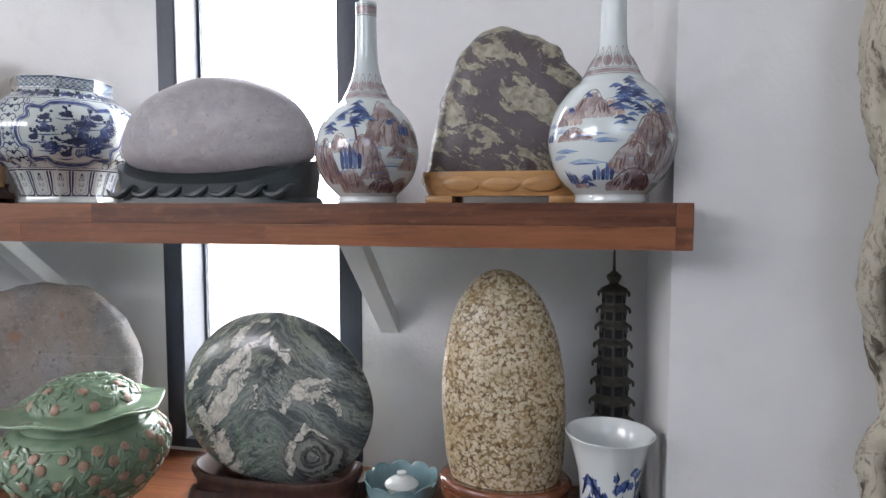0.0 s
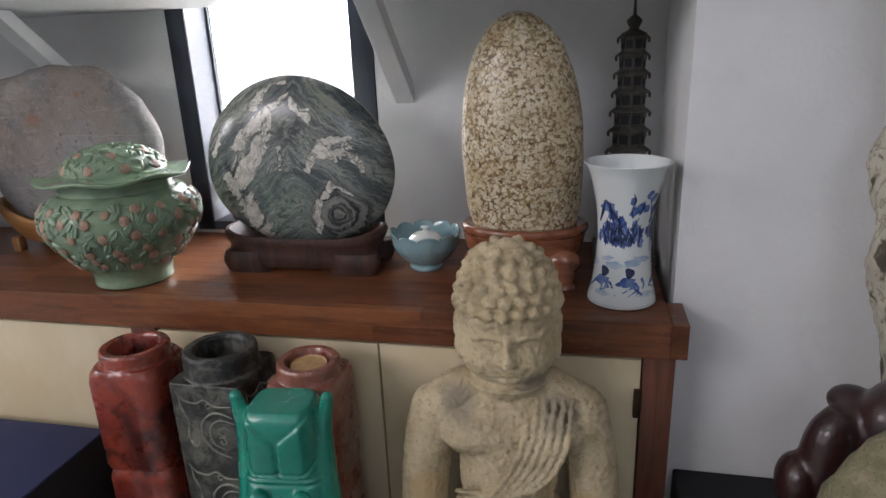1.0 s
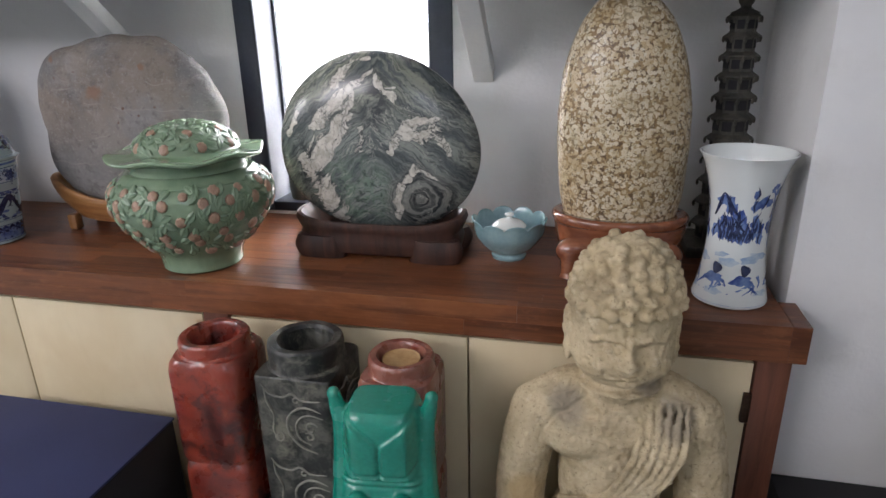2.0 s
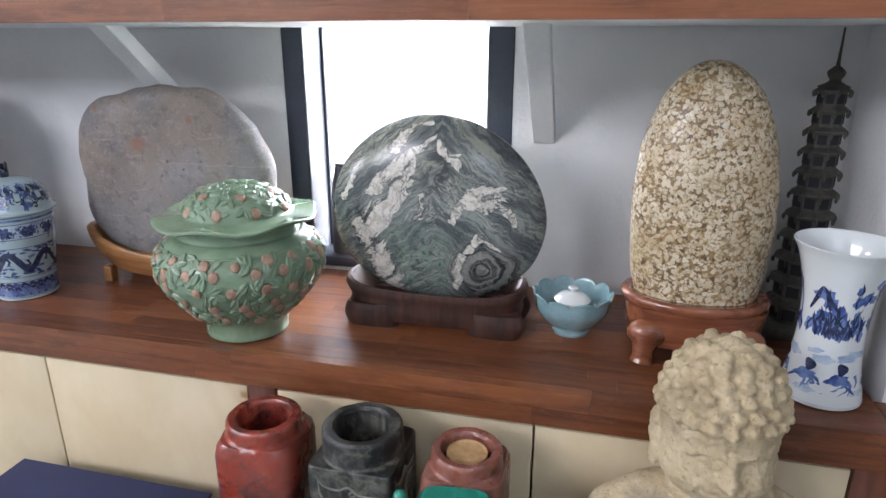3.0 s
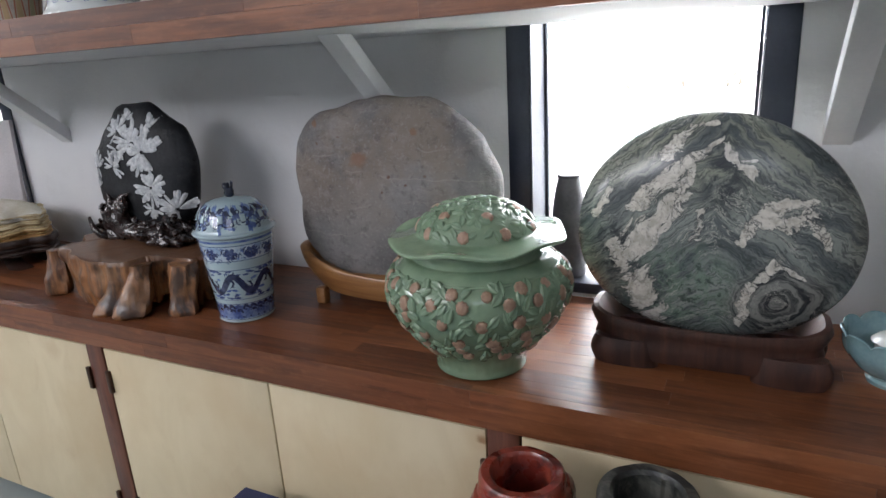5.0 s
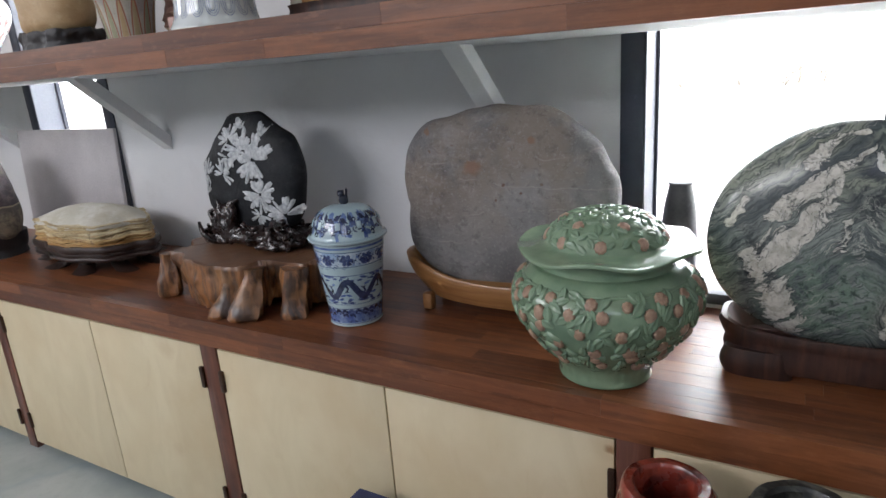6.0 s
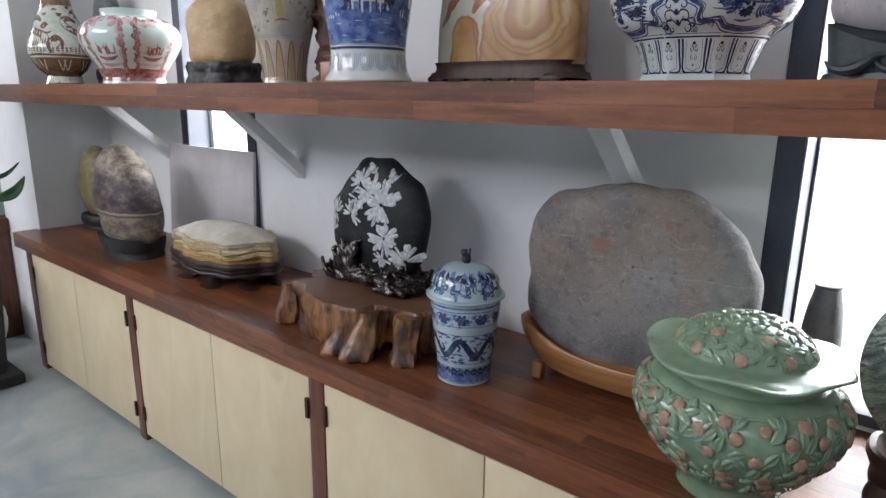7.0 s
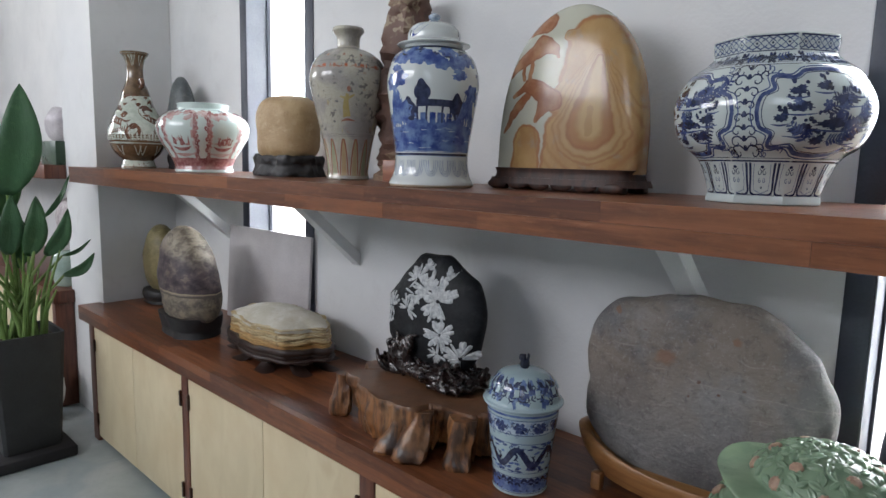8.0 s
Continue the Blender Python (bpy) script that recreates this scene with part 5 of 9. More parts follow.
def beaker_vase():
    t = thing("beaker_vase", sized(0.104, 1.282, TOP, 1.01, 1.006), "flared white porcelain beaker vase with blue brush painting", "vase")
    prof = [(0.066, 0), (0.074, 0.003), (0.0745, 0.012), (0.066, 0.05), (0.059, 0.11), (0.0585, 0.17), (0.063, 0.225), (0.078, 0.285), (0.091, 0.312)]
    body = part("body", lathe(prof, 72, 5, None, 0.004), glazed("bluish_white_beaker_glaze", (0.60, 0.645, 0.65), (0.66, 0.70, 0.69), 0.08), t)
    rnd = random.Random(31)
    k = Brush(prof, -96, 0.062)
    half = math.pi * 0.062
    k.stroke("wash", [(-half + half * q / 10, 0.009) for q in range(21)], 0.001, 2)
    for q in range(16):
        k.blob("wash", rnd.uniform(-half, half), rnd.choice((0.028, 0.034, 0.098, 0.106, 0.112)), rnd.uniform(0.014, 0.028), rnd.uniform(0.005, 0.010), rnd.uniform(-0.2, 0.2), 5, 0.15, 22)
    for c in (-0.14, -0.02, 0.10, 0.17):
        for q in range(52):
            u, v = c + rnd.gauss(0, 0.026), 0.150 + abs(rnd.gauss(0, 0.030))
            k.blob("royal", u, v, rnd.uniform(0.004, 0.010), rnd.uniform(0.008, 0.016), rnd.uniform(-0.5, 0.5), 5, 0.2, 14)
            k.stroke("cobalt", [(u, v - 0.014), (u + rnd.uniform(-0.006, 0.006), v), (u + rnd.uniform(-0.010, 0.010), v + 0.016)], [0.001, 0.004, 0.001], 2)
        k.blob("royal", c - 0.018, 0.225, 0.018, 0.010, 0.4, 5, 0.2, 20)
        k.stroke("cobalt", [(c - 0.040, 0.190), (c - 0.028, 0.216), (c - 0.018, 0.240), (c - 0.004, 0.214), (c + 0.010, 0.196)], [0.004, 0.008, 0.003, 0.008, 0.003])
    for c, v in ((0.052, 0.225), (-0.10, 0.235)):
        k.stroke("royal", [(c + 0.02, v - 0.10), (c + 0.016, v - 0.04), (c + 0.01, v), (c - 0.005, v + 0.03)], [0.003, 0.005, 0.005, 0.002])
        for q in range(9):
            k.blob("royal", c + rnd.gauss(0.004, 0.011), v + rnd.uniform(-0.012, 0.036), rnd.uniform(0.005, 0.010), rnd.uniform(0.005, 0.009), 0, 6, 0.2, 18)
    for c in (-0.11, -0.045, 0.01, 0.09):
        k.blob("royal", c, 0.062, 0.019, 0.010, 0.3, 4, 0.2, 16)
        for q in range(5):
            k.stroke("royal", [(c + rnd.uniform(-0.012, 0.014), 0.065), (c + rnd.uniform(-0.03, 0.03), 0.050), (c + rnd.uniform(-0.04, 0.04), 0.032)], [0.007, 0.005, 0.001], 2)
        k.blob("cobalt", c + 0.008, 0.083, 0.010, 0.012, 0.2, 3, 0.15, 14)
        k.stroke("royal", [(c - 0.045, 0.070), (c - 0.040, 0.056), (c - 0.045, 0.046)], [0.008, 0.005, 0.002])
    k.put(body, INKS)


beaker_vase()


def pagoda():
    t = thing("pagoda", sized(0.124, 1.59, TOP, 1.0), "small dark bronze pagoda with many tiers in the corner", "ornament")
    z, w = 0.0, 0.072
    part("base", box(0.16, 0.16, 0.03, (0, 0, 0.015), 0.004), BRONZE, t)
    z = 0.03
    for k in range(11):
        h = 0.058 - 0.0016 * k
        w = 0.066 - 0.0029 * k
        tier = part("tier", outline_prism(lambda a: (w * 0.78 * math.cos(a), w * 0.78 * math.sin(a)), z, z + h * 0.80, 8), BRONZE, t, smooth=0)
        # nothing is cut out: black panels stand for the shade inside the openings
        for q in range(8):
            a = (q + 0.5) * math.pi / 4
            part("opening", box(0.004, w * 0.42, h * 0.46, (w * 0.715 * math.cos(a), w * 0.715 * math.sin(a), z + h * 0.38), turn=Matrix.Rotation(a, 4, "Z")), BLACK, tier, smooth=0)
        b = lathe([(w * 0.78, z + h * 0.72), (w * 0.97, z + h * 0.70), (w, z + h * 0.80), (w * 0.9, z + h * 0.87), (w * 0.72, z + h)], 8, 2)
        for q in range(8):
            a = q * math.pi / 4
            ball(b, (w * 1.0 * math.cos(a), w * 1.0 * math.sin(a), z + h * 0.62), (0.004, 0.004, 0.008), seg=6)
        part("roof", b, BRONZE, tier, smooth=20)
        z += h
    part("spire", lathe([(0.034, z - 0.002), (0.012, z + 0.010), (0.016, z + 0.020), (0.018, z + 0.030), (0.008, z + 0.040), (0.004, z + 0.048), (0.002, z + 0.12)], 12), BRONZE, t)


pagoda()


def dragon_jar():
    j = thing("lidded_jar", sized(-1.885, 1.334, TOP, 1.019, 1.01), "tapered blue and white porcelain jar with a pierced domed lid", "jar")
    g = glazed("pale_ice_blue_glaze", (0.31, 0.425, 0.475), (0.41, 0.515, 0.55), 0.13)
    prof = [(0.068, 0), (0.073, 0.004), (0.072, 0.02), (0.079, 0.085), (0.088, 0.16), (0.0945, 0.215), (0.096, 0.228)]
    body = part("body", lathe(prof, 80, 5), g, j)
    rnd = random.Random(21)
    k = Brush(prof, -66, 0.085)
    half = math.pi * 0.085
    k.stroke("mid", [(-half + half * q / 12, 0.031) for q in range(25)], 0.038, 2)
    k.stroke("mid", [(-half + half * q / 12, 0.221) for q in range(25)], 0.006, 2)
    k.stroke("wash", [(-half + half * q / 12, 0.191) for q in range(25)], 0.036, 2)
    for q in range(150):
        u, v = rnd.uniform(-half, half), rnd.choice((0.074, 0.080, 0.092, 0.122, 0.138, 0.142, 0.178, 0.184, 0.19, 0.197, 0.204))
        k.blob("mid", u, v, rnd.uniform(0.005, 0.011), rnd.uniform(0.002, 0.004), rnd.uniform(-0.4, 0.4), 5, 0.2, 14)
    for v, w in ((0.010, 0.0016), (0.053, 0.0022), (0.066, 0.0014), (0.147, 0.0016), (0.171, 0.0016), (0.2105, 0.0018)):
        k.stroke("bright", [(-half + half * q / 12, v) for q in range(25)], w, 2)
    k_n = 26
    for q in range(k_n):
        u = -half + 2 * half * q / k_n
        for r in range(3):
            k.stroke("cobalt" if (q + r) % 3 else "bright", [(u, 0.014 + 0.012 * r), (u + 0.006, 0.024 + 0.012 * r), (u + 0.014, 0.026 + 0.010 * r), (u + 0.019, 0.016 + 0.012 * r)], [0.003, 0.008, 0.007, 0.003], 3)
    for c in (0.020, 0.287):
        spine = [(c - 0.115 + 0.23 * q / 20, 0.108 + 0.022 * math.sin(2 * math.pi * (q / 20 * 2.6 + 0.1))) for q in range(21)]
        k.stroke("cobalt", spine, [0.003, 0.010, 0.014, 0.016, 0.016, 0.017, 0.016, 0.015, 0.013, 0.010], 4)
        k.stroke("mid", [(u, v - 0.001) for u, v in spine[2:-1]], [0.001, 0.005, 0.005, 0.005, 0.001], 4)
        for q in range(1, 20):
            u, v = spine[q]
            k.stroke("cobalt", [(u, v + 0.006), (u + 0.003, v + 0.011), (u + 0.001, v + 0.014)], [0.005, 0.003, 0.0005], 2)
        u, v = spine[-1]
        k.blob("cobalt", u + 0.006, v, 0.014, 0.010, 0.3, 5, 0.2, 20)
        for q in range(4):
            k.stroke("cobalt", [(u + 0.004, v + 0.003 * q - 0.004), (u + 0.016, v + 0.006 * q - 0.008), (u + 0.024, v + 0.008 * q - 0.010)], [0.003, 0.002, 0.0006], 3)
        for n in (4, 8, 12, 16):
            u, v = spine[n]
            side = -1 if v > 0.107 else 1
            k.stroke("cobalt", [(u, v), (u + 0.010, v + side * 0.012), (u + 0.006, v + side * 0.020)], [0.007, 0.006, 0.004], 3)
            for q in range(4):
                k.stroke("cobalt", [(u + 0.006, v + side * 0.020), (u + 0.006 + 0.005 * (q - 1.5), v + side * 0.026)], [0.003, 0.001], 2)
        for q in range(8):
            k.curl("bright", c + rnd.uniform(-0.12, 0.12), rnd.choice((0.076, 0.080, 0.136, 0.141)), rnd.uniform(0.004, 0.006), rnd.uniform(0, 6), rnd.choice((-1, 1)), 0.0018)
    for q in range(80):
        u, v = rnd.uniform(-half, half), rnd.choice((0.071, 0.077, 0.083, 0.133, 0.139, 0.144))
        k.blob("bright", u, v, rnd.uniform(0.006, 0.012), 0.0026, rnd.uniform(-0.2, 0.2), 5, 0.2, 16)
    for q in range(22):
        u = -half + 2 * half * (q + 0.5) / 22
        if q % 2:
            k.bloom("bright", u, 0.190, 0.0165)
        k.spray("bright", u + 0.004, 0.182, 0.02, rnd.uniform(0, 6), 3, rnd)
        k.spray("cobalt", u, 0.178 if q % 2 else 0.204, 0.026, rnd.uniform(0.4, 1.1) * (1 if q % 2 else -1), 3, rnd)
        k.spray("bright", u, 0.190, 0.022, rnd.uniform(2.3, 4.0), 3, rnd)
    k.put(body, INKS)
    lp = [(0.095, 0.228), (0.104, 0.232), (0.105, 0.238), (0.096, 0.243), (0.090, 0.262), (0.078, 0.292), (0.056, 0.310), (0.02, 0.317), (0.004, 0.318)]
    lid = part("lid", lathe(lp, 80, 5), g, j)
    k = Brush(lp, -66, 0.085)
    k.stroke("mid", [(-half + half * q / 12, 0.236) for q in range(25)], 0.010, 2)
    for q in range(120):
        k.blob("mid", rnd.uniform(-half, half), rnd.uniform(0.25, 0.305), rnd.uniform(0.006, 0.013), rnd.uniform(0.004, 0.007), rnd.uniform(0, 3), 5, 0.2, 14)
    for q in range(30):
        u = -half + 2 * half * q / 30
        if q % 6:
            k.spray("cobalt", u - 0.005, 0.262, 0.03, rnd.uniform(0.4, 2.7), 3, rnd)
            k.spray("cobalt", u, 0.250 + 0.006 * (q % 2), 0.030, rnd.uniform(0.6, 2.5), 3, rnd)
            k.blob("bright", u + 0.006, 0.272 + 0.010 * (q % 2), 0.009, 0.006, rnd.uniform(0, 3), 5, 0.25, 20)
            k.blob("cobalt", u - 0.003, 0.290 + 0.006 * (q % 2), 0.012, 0.005, rnd.uniform(0, 3), 4, 0.25, 18)
    for q in range(46):
        k.curl("cobalt", rnd.uniform(-half, half), rnd.uniform(0.250, 0.300), rnd.uniform(0.006, 0.010), rnd.uniform(0, 6), rnd.choice((-1, 1)), 0.0030)
    k.put(lid, INKS)
    for q in range(10):
        a = q * math.pi / 5 - 1.15
        slot = part("pierced_slot", box(0.004, 0.013, 0.019, (0.0858 * math.cos(a), 0.0858 * math.sin(a), 0.277), 0.001, turn=Matrix.Rotation(a, 4, "Z") @ Matrix.Rotation(-0.4, 4, "Y")), g, lid)
    b = bmesh.new()
    ball(b, (0, 0, 0.328), (0.014, 0.011, 0.014), seg=12)
    ball(b, (-0.006, -0.002, 0.346), (0.010, 0.009, 0.009), seg=12)
    ball(b, (0.010, 0.002, 0.345), (0.004, 0.004, 0.013), seg=10)
    part("finial", bumpy(b, 0.003, 90), plain("ink_blue_glaze", (0.012, 0.016, 0.03), (0.025, 0.03, 0.06), 40, 0.2), lid, "dark blue beast-shaped finial")


dragon_jar()


def grey_slab_stone():
    t = thing("viewing_stone", sized(-1.500, 1.520, TOP, 1.013, 1.012), "broad flat grey-brown stone in a golden wooden boat stand", "stone")
    g = weathered_slab()

    def edge(a):
        """Square-shouldered on one side, rounder on the other, with a worn notch."""
        c, q = math.cos(a), math.sin(a)
        n = 3.0 if c < 0 else 2.3
        up = 0.246 if q > 0 else 0.250
        r = (abs(c / 0.296) ** n + abs(q / up) ** n) ** (-1 / n)
        r = min(r, 0.244 / max(0.05, math.cos(a - 1.74)), 0.282 / max(0.05, math.cos(a - 0.80)))
        return r * (1 + 0.006 * math.sin(7 * a + 1) + 0.005 * math.sin(13 * a) - 0.020 * hump(a % (2 * math.pi), 3.20, 0.05))
    part("stone", slab_stone(edge, 0.065, 0.007, 8, 4.2, 140, 28), g, t, at=pose(0, 0, 0.30))
    b = bmesh.new()
    rows = []
    for j in range(13):
        u = j / 12
        f = math.pi * u
        row = []
        for k in range(72):
            a = 2 * math.pi * k / 72
            px, py = rounded_plan(0.295, 0.085, 2.6)(a)
            if u < 0.6:
                s, z = 0.80 + 0.24 * math.sin(u / 0.6 * math.pi / 2), 0.030 + 0.064 * u / 0.6
            else:
                v = (u - 0.6) / 0.4
                s, z = 1.04 - 0.16 * v, 0.094 + 0.012 * math.sin(v * math.pi) - 0.02 * v
            row.append(b.verts.new((px * s, py * s, z + 0.062 * abs(px / 0.295) ** 2.2 * (0.15 + 0.85 * min(1, u / 0.6)))))
        rows.append(row)
    sheet(b, rows)
    s = part("stand", b, AMBER, t, "golden-brown boat-shaped wooden stand")
    for x in (-0.22, 0.2):
        for y in (-0.055, 0.05):
            part("foot", box(0.030, 0.030, 0.048, (x, y, 0.024), 0.007), AMBER, s)


grey_slab_stone()


def root_plinth():
    t = thing("root_plinth", sized(-2.329, 1.381, TOP, 1.02), "varnished brown tree-root plinth with gnarled feet on the worktop", "plinth")

    def plan(a):
        r = 1 + 0.10 * math.sin(3 * a + 0.6) + 0.07 * math.sin(5 * a + 2) + 0.05 * math.sin(9 * a) + 0.03 * math.sin(15 * a + 1)
        return 0.31 * r * math.cos(a), 0.155 * r * math.sin(a)
    b = bmesh.new()
    rows = []
    for j in range(19):
        u = j / 18
        row = []
        for k in range(220):
            a = 2 * math.pi * k / 220
            px, py = plan(a)
            ridge = max(0.0, min(1.0, 0.5 + 1.1 * noise.noise(Vector((2.6 * math.cos(a), 2.6 * math.sin(a), 0.3))) + 0.5 * noise.noise(Vector((7 * math.cos(a), 7 * math.sin(a), 0.6 * u)))))
            fine = 0.045 * noise.noise(Vector((16 * math.cos(a), 16 * math.sin(a), 0.9 * u))) + 0.022 * noise.noise(Vector((38 * math.cos(a), 38 * math.sin(a), 1.5 * u)))
            flute = 0.80 + 0.15 * u ** 0.8 + (1 - u * u) * 0.13 * ridge + fine * (1.3 - 0.6 * u) + 0.015 * math.sin(9 * u + 5 * a)
            low = 0.030 * (1 - ridge) ** 1.2
            s = flute * (1 if u < 0.95 else 0.98)
            row.append(b.verts.new((px * s, py * s, low * (1 - u) + u * (0.146 + 0.004 * math.sin(5 * a)))))
        rows.append(row)
    sheet(b, rows)
    part("slab", bumpy(b, 0.006, 20), BURL, t)
    for x, y, dx, dy, r in ((-0.275, -0.085, 0, -0.015, 0.040), (0.075, -0.120, -0.035, -0.055, 0.042), (0.135, -0.115, -0.010, -0.050, 0.050), (0.25, -0.07, 0.005, -0.03, 0.048)):
        b = bmesh.new()
        rows = []
        for q in range(17):
            u = q / 16
            cx, cy, cz = x + dx * u ** 1.5, y + dy * u ** 1.2, 0.135 * (1 - u)
            rr = r * (0.72 + 0.30 * u + 0.12 * math.sin(5 * u + x * 30)) * (1 if u < 0.94 else 0.85)
            rows.append([b.verts.new((cx + rr * (1 + 0.10 * math.sin(4 * a + 2 * u) + 0.06 * math.sin(9 * a + 4 * u)) * math.cos(a), cy + rr * 0.85 * (1 + 0.10 * math.sin(3 * a + u)) * math.sin(a), max(0.0, cz))) for a in (2 * math.pi * n / 28 for n in range(28))])
        sheet(b, rows)
        part("root_foot", bumpy(b, 0.004, 30, x), BURL, t)


root_plinth()


def blossom_stone():
    z0 = TOP + 0.150
    t = thing("viewing_stone", sized(-2.364, 1.478, z0, 1.045, 0.98), "black stone with white chrysanthemum blossoms on a carved dark root base", "stone")
    coal = speckled("black_slate_stone", (0.011, 0.012, 0.014), (0.024, 0.026, 0.030), (0.006, 0.006, 0.007), (0.045, 0.048, 0.052), 0.5, 9, None, 0.002, 0.22)
    chalk = plain("white_crystal_petal", (0.30, 0.32, 0.34), (0.62, 0.635, 0.64), 70, 0.6)
    zc = 0.215

    def waves(a):
        """A rounded stone with two straight breaks beside its peak."""
        r = (abs(math.cos(a) / 0.212) ** 2.2 + abs(math.sin(a) / 0.212) ** 2.2) ** (-1 / 2.2)
        r = min(r, 0.163 / max(0.05, math.cos(a - 2.38)), 0.188 / max(0.05, math.cos(a - 3.14)), 0.196 / max(0.05, math.cos(a - 1.05)), 0.189 / max(0.05, math.cos(a - 1.60)))
        return r * (1 + 0.010 * math.sin(6 * a) + 0.006 * math.sin(11 * a + 1))
    part("stone", slab_stone(waves, 0.058, 0.003, 8, 3.6, 120, 24), coal, t, at=pose(0, 0, zc))
    rnd = random.Random(11)

    def face_y(x, z):
        a = math.atan2(z, x)
        r = waves(a)
        c = min(0.995, math.hypot(x, z) / r) ** 1.8
        return -0.058 * math.sqrt(max(0, 1 - c * c))
    for fx, fz, r, n, turn, arc in ((-0.045, 0.115, 0.052, 10, 1.9, 3.6), (-0.055, 0.060, 0.045, 8, 4.3, 2.6), (-0.005, 0.145, 0.036, 6, 1.5, 2.0), (0.010, 0.080, 0.070, 10, 2.1, 2.8), (0.045, 0.055, 0.078, 15, 2.6, 5.2),
                                    (0.075, 0.120, 0.046, 5, 1.5, 1.2), (-0.150, 0.005, 0.052, 10, 2.6, 4.4), (-0.088, 0.010, 0.046, 8, 0.9, 4.4), (0.055, -0.050, 0.064, 15, 0.0, 6.28), (0.040, -0.115, 0.040, 8, 4.0, 3.4),
                                    (0.125, -0.115, 0.060, 11, 2.2, 4.2), (-0.165, -0.055, 0.032, 6, 2.0, 3.0)):
        fx, r = fx + (0.028 if fx > -0.12 else 0.012), r * 0.88
        b = bmesh.new()
        n = int(n * 1.7)
        for k in range(n):
            a = turn + arc * (k / max(1, n - 1) - 0.5) + rnd.uniform(-0.22, 0.22)
            ln = r * rnd.uniform(0.60, 1.25)
            wd = r * rnd.uniform(0.08, 0.15)
            rows = []
            for u in (0.12, 0.35, 0.6, 0.85, 0.95, 1.0):
                w = wd * float(np.interp(u, (0.12, 0.35, 0.6, 0.85, 1.0), (0.30, 0.62, 0.95, 1.0, 0.50)))
                row = []
                for s in (-1, -0.4, 0.4, 1):
                    x = fx + math.cos(a) * ln * u - math.sin(a) * w * s
                    z = fz + math.sin(a) * ln * u + math.cos(a) * w * s
                    row.append(b.verts.new((x, face_y(x, z) - (0.0004 if abs(s) == 1 else 0.0026) - 0.0002 * (k % 5), zc + z)))
                rows.append(row)
            sheet(b, rows, False, False)
        part("blossom", b, chalk, t)
    b = bmesh.new()
    for k in range(70):
        x = rnd.uniform(-0.13, 0.19)
        y = rnd.uniform(-0.085, 0.06)
        pts = [(x, y, 0.008)]
        for q in range(5):
            px, py, pz = pts[-1]
            pts.append((max(-0.17, min(0.21, px + rnd.uniform(-0.05, 0.05))), max(-0.10, min(0.07, py + rnd.uniform(-0.03, 0.03))), max(0.010, min(0.085, pz + rnd.uniform(-0.02, 0.03)))))
        tube(pts, [rnd.uniform(0.005, 0.011) for _ in pts], 7, 4, bm=b, rough=0.5)
    for k in range(16):
        x, z = -0.12 + 0.11 * rnd.random(), 0.05 + 0.065 * rnd.random()
        tube([(x + rnd.uniform(-0.02, 0.03), -0.066, z - 0.03), (x, -0.076, z), (x + rnd.uniform(-0.02, 0.02), -0.070, z + 0.02), (x + rnd.uniform(-0.03, 0.03), -0.066, z + 0.035)], [0.012, 0.011, 0.008, 0.004], 7, 4, bm=b, rough=0.7)
    ball(b, (0.02, -0.012, 0.028), (0.185, 0.082, 0.036), seg=28)
    ball(b, (-0.075, -0.062, 0.080), (0.042, 0.014, 0.050))
    base = part("carved_base", b, plain("polished_black_rosewood", (0.007, 0.004, 0.004), (0.022, 0.009, 0.008), 30, 0.28, coat=0.2), t, "tangled dark carved rosewood base")
    fuse(base, 0.0042)


blossom_stone()


